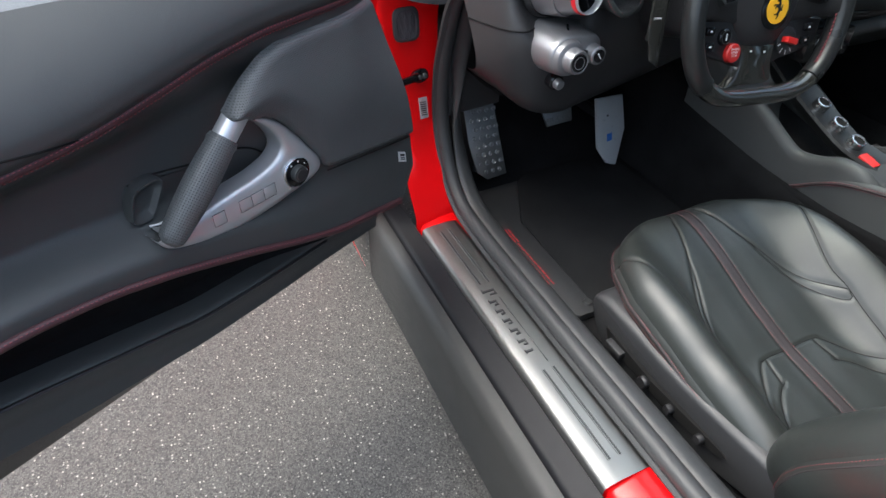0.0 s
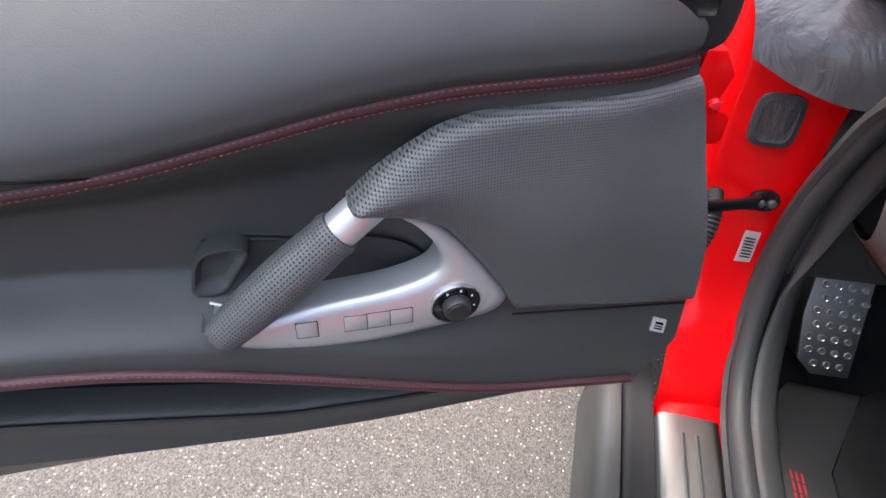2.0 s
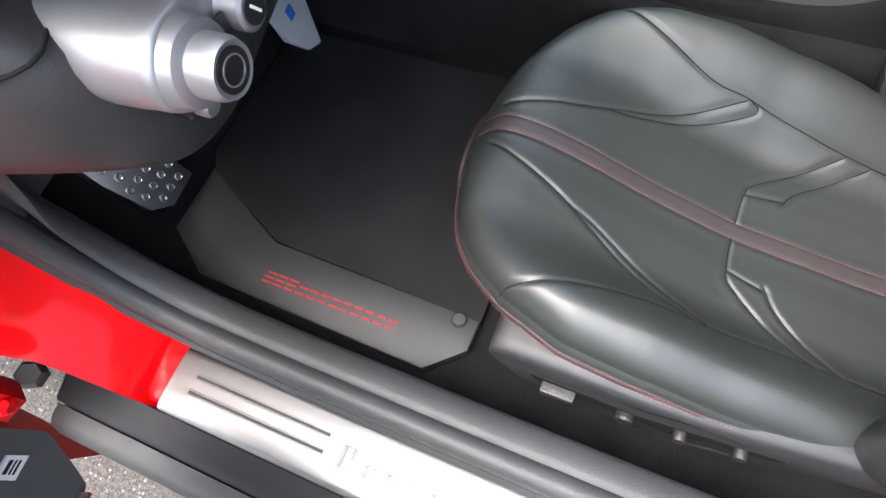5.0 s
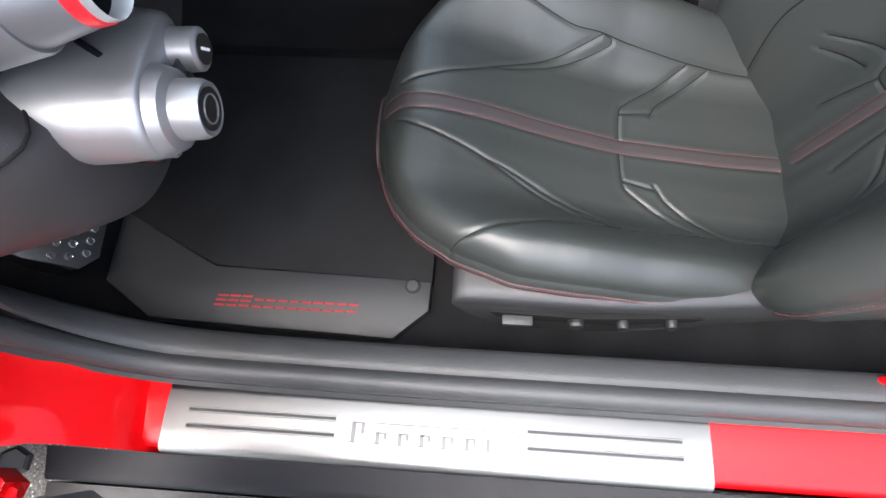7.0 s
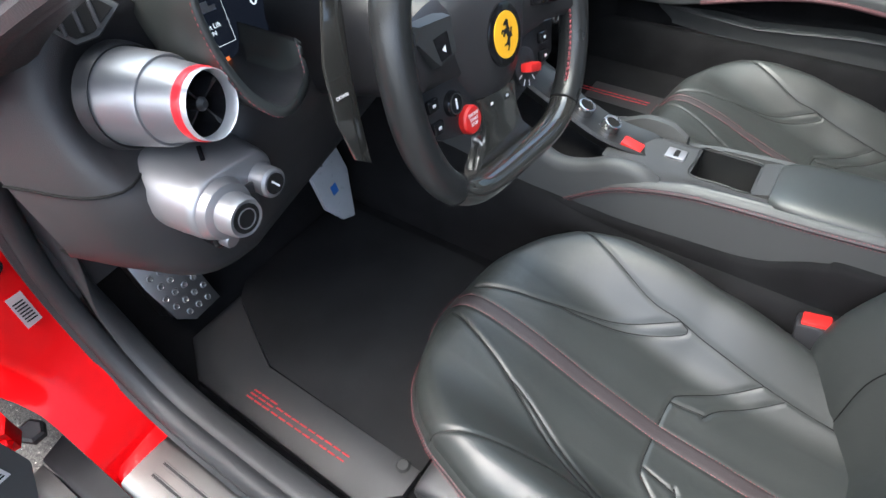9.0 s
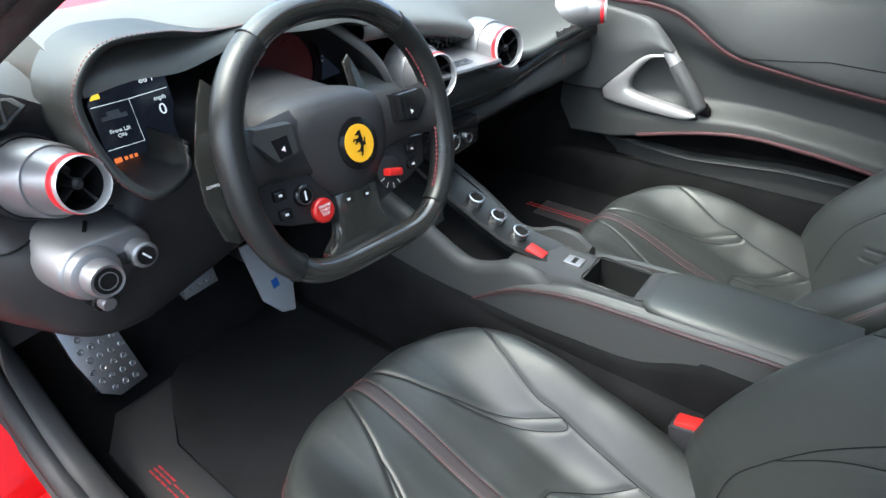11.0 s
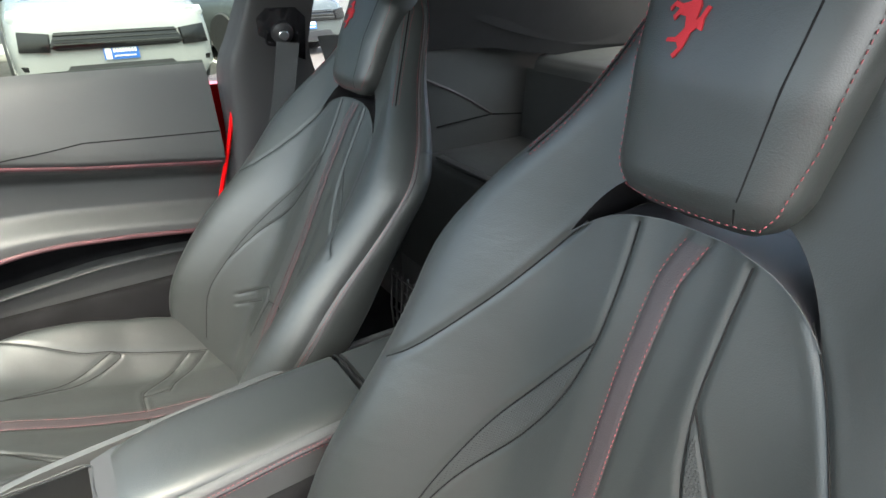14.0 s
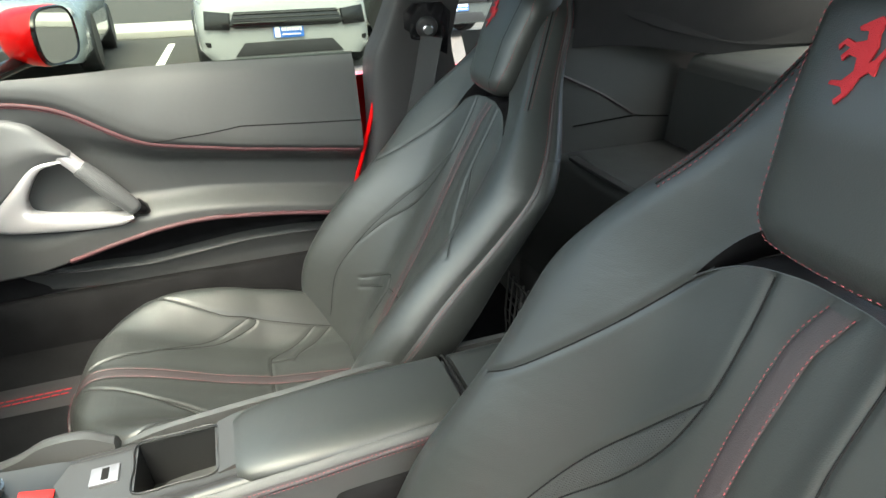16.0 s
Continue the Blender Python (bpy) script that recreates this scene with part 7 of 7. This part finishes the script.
# ---- pedals ----
fr = thing("foot_rest", "dimpled aluminium driver's foot rest", "foot rest")
FM = axis_pose((-0.58, 1.105, 0.345), (0, -0.913, 0.408))
slab("rest_plate", [(-0.045, 0.115), (0.035, 0.113), (0.044, -0.070), (-0.010, -0.074), (-0.035, -0.052), (-0.046, 0.02)], 0.004, PEDAL, fr, "dimpled aluminium plate", m=FM, bevel=0.002)
for i in range(8):
    for j in range(4):
        x, y = -0.030 + 0.019 * j + (i % 2) * 0.006, -0.055 + 0.0215 * i
        if -0.038 < x < 0.036 and (y > -0.04 or x > -0.012):
            lathe("dimple", [(0.0062, 0), (0.0058, 0.0022), (0.0045, 0.0026), (0.0035, 0.0012), (0, 0.0008)], PEDAL, FM @ pose(x, y, 0), fr, seg=12)
box("rest_mount", (-0.04, -0.05, -0.06), (0.03, 0.10, -0.005), PLASTIC, fr, m=FM, bevel=0.006)
ac = thing("accelerator_pedal", "accelerator pedal wrapped in pale protective film", "pedal")
slab("film_cover", [(-0.045, 0.10), (0.048, 0.09), (0.055, 0.0), (0.020, -0.095), (-0.012, -0.080), (-0.044, -0.03)], 0.008, FILM, ac, "crumpled pale film", m=axis_pose((-0.240, 1.06, 0.335), (0.15, -0.96, 0.25)), bevel=0.003)
box("blue_print", (-0.012, -0.02, 0.0004), (0.006, 0.0, 0.0010), BLUE, ac, m=axis_pose((-0.240, 1.06, 0.335), (0.15, -0.96, 0.25)), bevel=0)
box("pedal_arm", (-0.262, 1.07, 0.36), (-0.245, 1.30, 0.385), PLASTIC, ac, "black pedal arm", bevel=0.004)
bp = thing("brake_pedal", "dimpled aluminium brake pedal on a black arm", "pedal")
BM = axis_pose((-0.385, 1.10, 0.40), (0, -0.9, 0.43))
slab("pedal_plate", [(-0.045, 0.022), (0.045, 0.026), (0.040, -0.022), (-0.034, -0.024)], 0.006, PEDAL, bp, "aluminium pedal plate", m=BM, bevel=0.002)
for i in range(5):
    for j in range(2):
        lathe("dimple", [(0.0055, 0), (0.005, 0.0022), (0.0035, 0.0018), (0, 0.001)], PEDAL, BM @ pose(-0.030 + 0.015 * i, -0.010 + 0.02 * j, 0), bp, seg=12)
tube("pedal_arm", spl([(-0.385, 1.11, 0.40), (-0.38, 1.17, 0.45), (-0.37, 1.25, 0.60), (-0.37, 1.27, 0.75)], 5), 0.010, PLASTIC, bp, "black pedal arm", seg=8)


# ---- behind the seats ----
for s in (-1, 1):
    # belt pillar: wide below, narrowing to the roof
    wall("belt_pillar", [[(s * 0.735, 0.030, 0.42), (s * 0.712, 0.025, 0.42), (s * 0.675, 0.00, 0.42), (s * 0.665, -0.12, 0.42), (s * 0.66, -0.25, 0.42)],
                         [(s * 0.735, -0.012, 0.62), (s * 0.710, -0.016, 0.62), (s * 0.68, -0.035, 0.62), (s * 0.67, -0.12, 0.62), (s * 0.66, -0.25, 0.62)],
                         [(s * 0.74, -0.018, 0.78), (s * 0.71, -0.025, 0.78), (s * 0.68, -0.045, 0.78), (s * 0.672, -0.12, 0.78), (s * 0.665, -0.205, 0.80)],
                         [(s * 0.715, -0.045, 0.86), (s * 0.69, -0.055, 0.86), (s * 0.67, -0.07, 0.86), (s * 0.662, -0.13, 0.86), (s * 0.655, -0.205, 0.86)],
                         [(s * 0.69, -0.075, 0.95), (s * 0.665, -0.085, 0.95), (s * 0.65, -0.10, 0.95), (s * 0.642, -0.15, 0.95), (s * 0.635, -0.225, 0.95)],
                         [(s * 0.62, -0.12, 1.15), (s * 0.60, -0.13, 1.15), (s * 0.59, -0.15, 1.15), (s * 0.58, -0.20, 1.15), (s * 0.575, -0.29, 1.14)]], TRIM, "charcoal belt pillar trim", 5)
    tube("pillar_edge", spl([(s * 0.712, 0.090, 0.33), (s * 0.709, 0.046, 0.45), (s * 0.703, -0.022, 0.67), (s * 0.702, -0.044, 0.785)], 6), 0.0050, PAINT, body, "red painted pillar edge", seg=10)
    # side trim behind the seat
    wall("side_trim", [[(s * 0.662, -0.24, z), (s * 0.64, -0.36, z), (s * 0.605, -0.48, z), (s * 0.60, -0.62, z), (s * 0.598, -0.765, z), (s * 0.60, -1.0, z)] for z in (0.22, 0.40, 0.60, 0.76)] +
         [[(s * 0.655, -0.22, 0.845), (s * 0.645, -0.36, 0.845), (s * 0.61, -0.48, 0.84), (s * 0.58, -0.62, 0.83), (s * 0.54, -0.765, 0.82), (s * 0.50, -1.0, 0.80)]], LEATHER_SOFT, "black leather side trim", 5)
    sd = [(s * 0.600, -0.44, 0.745), (s * 0.602, -0.56, 0.690), (s * 0.5985, -0.663, 0.630)]
    tube("trim_band", spl(sd, 6), 0.0045, REDBAND, body, "dark red piped seam", seg=6)
    many_tubes("trim_seam", [np.array([(s * 0.598, -0.49, 0.618), (s * 0.5985, -0.663, 0.628), (s * 0.596, -0.765, 0.617)])], 0.002, SEAM, body)
    wall("quarter_lining", [[(s * 0.602, -0.47, 0.80), (s * 0.592, -0.47, 0.90), (s * 0.578, -0.47, 1.0)], [(s * 0.570, -0.62, 0.80), (s * 0.548, -0.62, 0.90), (s * 0.528, -0.62, 1.0)], [(s * 0.515, -0.85, 0.77), (s * 0.480, -0.85, 0.85), (s * 0.455, -0.85, 0.95)], [(s * 0.465, -1.05, 0.77), (s * 0.430, -1.05, 0.84), (s * 0.415, -1.05, 0.92)]], ROOFCLOTH, "black quarter lining", 4)
    # roof side behind the quarter window
    wall("roof_side", [[(s * 0.600, -0.46, 0.955), (s * 0.585, -0.42, 1.02), (s * 0.57, -0.30, 1.13)], [(s * 0.56, -0.60, 0.86), (s * 0.55, -0.60, 1.0), (s * 0.53, -0.60, 1.12)], [(s * 0.50, -0.85, 0.80), (s * 0.47, -0.85, 0.93), (s * 0.45, -0.85, 1.08)],
                       [(s * 0.44, -1.05, 0.80), (s * 0.42, -1.05, 0.86), (s * 0.41, -1.05, 0.98)]], ROOFCLOTH, "black quarter panel lining", 5)
    wall("roof_corner", [[(s * 0.655, -0.215, 0.955), (s * 0.62, -0.24, 1.05), (s * 0.575, -0.28, 1.15)], [(s * 0.60, -0.50, 0.945), (s * 0.585, -0.50, 1.05), (s * 0.56, -0.50, 1.14)]], ROOFCLOTH, "black lining over the quarter window", 5)
    wall("quarter_cover", [[(s * 0.662, -0.300, 0.82), (s * 0.650, -0.308, 0.90), (s * 0.625, -0.315, 1.00)], [(s * 0.648, -0.40, 0.82), (s * 0.636, -0.40, 0.90), (s * 0.610, -0.40, 1.00)], [(s * 0.610, -0.52, 0.82), (s * 0.598, -0.52, 0.90), (s * 0.580, -0.52, 1.00)]], ROOFCLOTH, "black lining behind the quarter window", 4)
    q = wall("quarter_glass", [[(s * 0.675, -0.20, 0.84), (s * 0.655, -0.22, 0.96)], [(s * 0.63, -0.52, 0.84), (s * 0.61, -0.48, 0.95)]], DARKGLASS, "small quarter window", 4)
    tube("hatch_frame", spl([(s * 0.45, -0.86, 1.075), (s * 0.42, -1.05, 0.97), (s * 0.36, -1.28, 0.86)], 8), 0.035, PLASTIC, body, "grey tailgate frame", seg=10)
    wall("rear_wing", [[(s * 0.70, -0.5, 0.86), (s * 0.66, -0.6, 0.90), (s * 0.60, -0.7, 0.98)], [(s * 0.86, -1.0, 0.78), (s * 0.80, -1.1, 0.86), (s * 0.50, -1.2, 0.88)], [(s * 0.90, -1.6, 0.80), (s * 0.82, -1.6, 0.87), (s * 0.45, -1.6, 0.86)]], PAINT, "red rear wing", 5)
wall("load_floor", [[(x, -0.30, 0.225), (x, -0.40, 0.30), (x, -0.44, 0.50), (x, -0.47, 0.548), (x, -0.60, 0.552), (x, -0.77, 0.552)] for x in (-0.66, -0.3, 0, 0.3, 0.66)], LEATHER_SOFT, "black leather luggage shelf", 5)
wall("luggage_wall", [[(x, -0.768, 0.545), (x, -0.775, 0.65), (x, -0.78, 0.735)] for x in (-0.60, -0.2, 0.2, 0.60)], LEATHER_SOFT, "black rear bulkhead", 4)
wall("rear_deck", [[(x, -0.765, 0.735), (x, -0.775, 0.760), (x, -0.81, 0.775), (x, -1.0, 0.79), (x, -1.30, 0.80)] for x in (-0.56, -0.2, 0.2, 0.56)], LEATHER_SOFT, "charcoal rear deck", 5)
box("shelf_strip", (-0.56, -0.485, 0.550), (0.56, -0.462, 0.558), BRUSHED, body, "bright metal shelf strip", bevel=0.003)
wall("rear_window", [[(-0.42, -0.80, 1.10), (0, -0.82, 1.13), (0.42, -0.80, 1.10)], [(-0.38, -1.05, 0.99), (0, -1.07, 1.01), (0.38, -1.05, 0.99)], [(-0.33, -1.32, 0.86), (0, -1.34, 0.87), (0.33, -1.32, 0.86)]], DARKGLASS, "dark tinted rear window", 5)
wall("tail", [[(-0.85, -1.33, 0.84), (0, -1.35, 0.86), (0.85, -1.33, 0.84)], [(-0.86, -1.75, 0.86), (0, -1.78, 0.88), (0.86, -1.75, 0.86)], [(-0.80, -1.85, 0.5), (0, -1.88, 0.5), (0.80, -1.85, 0.5)]], PAINT, "red tail", 5)
# wheels that carry the car
for x in (-0.80, 0.80):
    for y in (1.75, -0.97 - 0.4):
        wl = lathe("road_wheel", [(0.20, -0.13), (0.33, -0.13), (0.355, -0.10), (0.36, 0.0), (0.355, 0.10), (0.33, 0.13), (0.20, 0.13)], RUBBER, axis_pose((x, y, 0.36), (1, 0, 0)), body, "black tyre", seg=40)
        lathe("rim", [(0.20, -0.10), (0.22, 0.10), (0.05, 0.06), (0, 0.06)], DARKSILVER, axis_pose((x, y, 0.36), (1 if x > 0 else -1, 0, 0)), wl, "grey wheel rim", seg=24)

# ---- passenger's belt ----
belt = thing("seat_belt", "black seat belt with pillar guide beside the passenger seat", "seat belt")
guide = axis_pose((0.664, -0.145, 0.858), (-1, 0.15, -0.25))
slab("belt_recess", [(-0.045, -0.12), (0.045, -0.12), (0.05, 0.03), (0.03, 0.05), (-0.03, 0.05), (-0.05, 0.03)], 0.003, GLOSS, belt, "black guide recess", m=guide @ pose(0, 0, 0.006), bevel=0.001)
lathe("guide_bolt", [(0.011, 0), (0.011, 0.016), (0.009, 0.018), (0, 0.018)], CHROME, guide @ pose(0, 0, 0.008), belt, "pale bolt cap")
lathe("guide_body", [(0.024, 0.004), (0.022, 0.014), (0.014, 0.018), (0, 0.018)], PLASTIC, guide, belt, "black belt guide")
tube("guide_loop", [guide @ Vector(q) for q in spl([(-0.032, 0.004, 0.012), (-0.034, -0.012, 0.012), (-0.026, -0.022, 0.012), (0.026, -0.022, 0.012), (0.034, -0.012, 0.012), (0.032, 0.004, 0.012)], 4)], 0.003, GLOSS, belt, "black steel loop", seg=8)
bl = spl([(0.645, -0.150, 0.838), (0.640, -0.130, 0.75), (0.643, -0.105, 0.65), (0.650, -0.080, 0.55), (0.655, -0.05, 0.42), (0.66, -0.03, 0.30)], 6)
wdir = np.array([0.05, 0.98, 0.15])
grid("webbing", [[p + wdir * k for k in (-0.023, -0.0225, -0.01, 0.01, 0.0225, 0.023)] for p in bl] + [], FABRIC, belt, "black woven webbing", uvs=False)
tube("webbing_edge", bl - wdir * 0.023, 0.0012, FABRIC, belt, seg=5)
tube("webbing_edge", bl + wdir * 0.023, 0.0012, FABRIC, belt, seg=5)


# ---- outside ----
def far_car(name, paint, label, suv=True):
    """A parked car, its nose at the origin and its length along y."""
    car = thing(name, label, "parked car", "parked cars")
    h = 1.0 if suv else 0.86
    rows = spl([(0.0, 0.70, 0.22, 0.62), (0.05, 0.86, 0.20, 0.80), (0.18, 0.94, 0.19, 0.92), (0.45, 0.97, 0.19, 1.0), (1.0, 0.985, 0.20, 1.06), (1.5, 0.985, 0.20, 1.10), (2.6, 0.985, 0.22, 1.12), (4.2, 0.97, 0.24, 1.12), (4.75, 0.85, 0.35, 1.0)], 4)
    secs = [[(-w * 0.9, y, z0), (-w, y, z0 + 0.12), (-w * 1.0, y, z0 + (z1 - z0) * 0.5), (-w * 0.965, y, z0 + (z1 - z0) * 0.8), (-w * 0.86, y, z1 - 0.03), (-w * 0.6, y, z1 + 0.01), (0, y, z1 + 0.03), (w * 0.6, y, z1 + 0.01), (w * 0.86, y, z1 - 0.03), (w * 0.965, y, z0 + (z1 - z0) * 0.8), (w, y, z0 + (z1 - z0) * 0.5), (w, y, z0 + 0.12), (w * 0.9, y, z0)] for y, w, z0, z1 in ((a, b, c, d * h) for a, b, c, d in rows)]
    loft("body_shell", secs, paint, car)
    loft("glasshouse", [[(-w, y, 1.06 * h), (-w * 0.93, y, (1.06 * h + z) / 2), (-w * 0.78, y, z), (0, y, z + 0.03), (w * 0.78, y, z), (w * 0.93, y, (1.06 * h + z) / 2), (w, y, 1.06 * h)] for y, w, z in ((1.15, 0.86, 1.08 * h), (1.5, 0.86, 1.3 * h), (2.05, 0.86, 1.58 * h), (3.6, 0.85, 1.62 * h), (4.5, 0.8, 1.2 * h))], GLOSS, car, "dark glazed cabin")
    loft("cabin_roof", [[(-w, y, z), (0, y, z + 0.05), (w, y, z)] for y, w, z in ((2.0, 0.66, 1.585 * h), (2.8, 0.68, 1.64 * h), (3.7, 0.66, 1.625 * h))], paint, car, cap=False, closed=False)
    # grille, intakes, lamps, plate
    gr = slab("grille", [(-0.62, 0.50), (-0.55, 0.64), (0.55, 0.64), (0.62, 0.50), (0.55, 0.47), (-0.55, 0.47)], 0.03, GLOSS, car, "black grille", m=axis_pose((0, -0.075, 0.06), (0, -1, 0.12)) @ pose(0, 0, 0.02), bevel=0.008)
    for z in (0.52, 0.565, 0.61):
        box("grille_bar", (-0.57, -0.012, z), (0.57, 0.004, z + 0.012), DARKSILVER, gr, m=pose(0, -0.040, 0.06), bevel=0.003)
    for s in (-1, 1):
        slab("side_intake", [(s * 0.64, 0.46), (s * 0.62, 0.63), (s * 0.88, 0.66), (s * 0.90, 0.47)], 0.05, GLOSS, car, "black side intake", m=axis_pose((0, -0.20, 0.06), (s * 0.22, -1, 0.1)) @ pose(0, 0, 0.03), bevel=0.006)
        slab("lower_slot", [(s * 0.60, 0.34), (s * 0.64, 0.39), (s * 0.90, 0.40), (s * 0.88, 0.35)], 0.04, GLOSS, car, "black lower slot", m=axis_pose((0, -0.07, 0.0), (s * 0.15, -1, 0.0)) @ pose(0, 0, 0.02), bevel=0.004)
        lamp = loft("headlight", [[(s * (0.74 + x * k), 0.14 + 0.16 * abs(x) + y, (0.80 + z * k) * h) for x, z in ((-0.13, -0.03), (-0.10, 0.06), (0.02, 0.10), (0.14, 0.10), (0.17, 0.03), (0.10, -0.05))] for k, y in ((1.0, 0.06), (1.0, -0.015), (0.85, -0.03))], FILM, car, "clear headlight")
        for y in (0.95, 3.85):
            tyre = lathe("tyre", [(0.22, -0.11), (0.33, -0.12), (0.355, -0.09), (0.36, 0.0), (0.355, 0.09), (0.33, 0.12), (0.22, 0.11)], RUBBER, axis_pose((s * 0.88, y, 0.36), (s, 0, 0)), car, "black tyre", seg=32)
            lathe("wheel_rim", [(0.22, -0.05), (0.235, 0.10), (0.20, 0.105), (0.05, 0.07), (0, 0.07)], DARKSILVER, axis_pose((s * 0.88, y, 0.36), (s, 0, 0)), tyre, "grey wheel rim", seg=24)
    slab("bumper_intake", [(-0.60, 0.22), (-0.48, 0.36), (0.48, 0.36), (0.60, 0.22)], 0.03, PLASTIC, car, "black bumper intake", m=axis_pose((0, 0.0, 0.02), (0, -1, 0)) @ pose(0, 0, 0.02), bevel=0.006)
    pl = slab("number_plate", [(-0.165, 0.415), (0.165, 0.415), (0.165, 0.56), (-0.165, 0.56)], 0.012, BLUE, car, "blue dealer plate with white print", m=axis_pose((0, -0.045, 0), (0, -1, 0.05)), bevel=0.003)
    bars("plate_print", axis_pose((-0.15, -0.05, 0.0), (0, -1, 0.05)), [(0.0, 0.055, 3.0, 3.95)] + [(0.075 + 0.028 * k, 0.022, 3.45, 3.75) for k in range(8)] + [(0.08, 0.2, 3.15, 3.25)], 0.14, WHITE, pl, thick=0.002)
    return car


suv = far_car("parked_suv", WHITEPAINT, "white parked off-roader with black grille and blue plate")
suv.matrix_basis = pose(6.45, -0.46, 0, 0, 0, -90)
second = far_car("parked_suv", BLUEPAINT, "pale silver blue parked car beside a white line", False)
second.matrix_basis = pose(7.15, 2.65, 0, 0, 0, -86)
third = far_car("parked_suv", DARKPAINT, "dark grey car parked at an angle", True)
third.matrix_basis = pose(9.2, -3.6, 0, 0, 0, -70)
fourth = far_car("parked_car", WHITEPAINT, "white car parked behind the sports car", False)
fourth.matrix_basis = pose(1.4, -6.2, 0, 0, 0, 170)
fifth = far_car("parked_suv", DARKPAINT, "dark car parked across the aisle", False)
fifth.matrix_basis = pose(12.4, 5.6, 0, 0, 0, -90)
for y in (1.08, 4.1, -2.1):
    tagged(slab("parking_line", [(5.4, y - 0.055), (11.2, y - 0.055), (11.2, y + 0.055), (5.4, y + 0.055)], 0.004, LINEPAINT, None, m=pose(0, 0, 0.004), bevel=0), "white painted parking bay line", "road marking", "bay lines", "structure")
kerb = tagged(box("pavement", (12.6, -60, 0), (15.5, 60, 0.13), CONCRETE, bevel=0.02), "pale concrete pavement with kerb", "pavement", kind="structure")
shed = thing("garage_building", "pale building with grey roller shutters", "building")
shed["outside"] = 1
box("wall", (-14, -26.3, 0), (30, -26.0, 5.2), CONCRETE, shed, "pale rendered wall", bevel=0.02)
for i in range(3):
    x0 = -6 + 10 * i
    sh = box("shutter", (x0, -26.0, 0.05), (x0 + 9, -25.96, 4.2), SHUTTER, shed, "grey roller shutter", bevel=0.01)
    for k in range(14):
        box("slat", (x0 + 0.1, -25.965, 0.15 + 0.29 * k), (x0 + 8.9, -25.90, 0.37 + 0.29 * k), SHUTTER, sh, bevel=0.03)


# ---- set the car's things on the ground ----
for ob in list(scene.objects):
    if ob.parent is None and ob.get("label") and ob.get("kind") != "structure" and ob.get("group") != "parked cars" and not ob.get("outside"):
        ob.matrix_basis = LEVEL @ ob.matrix_basis
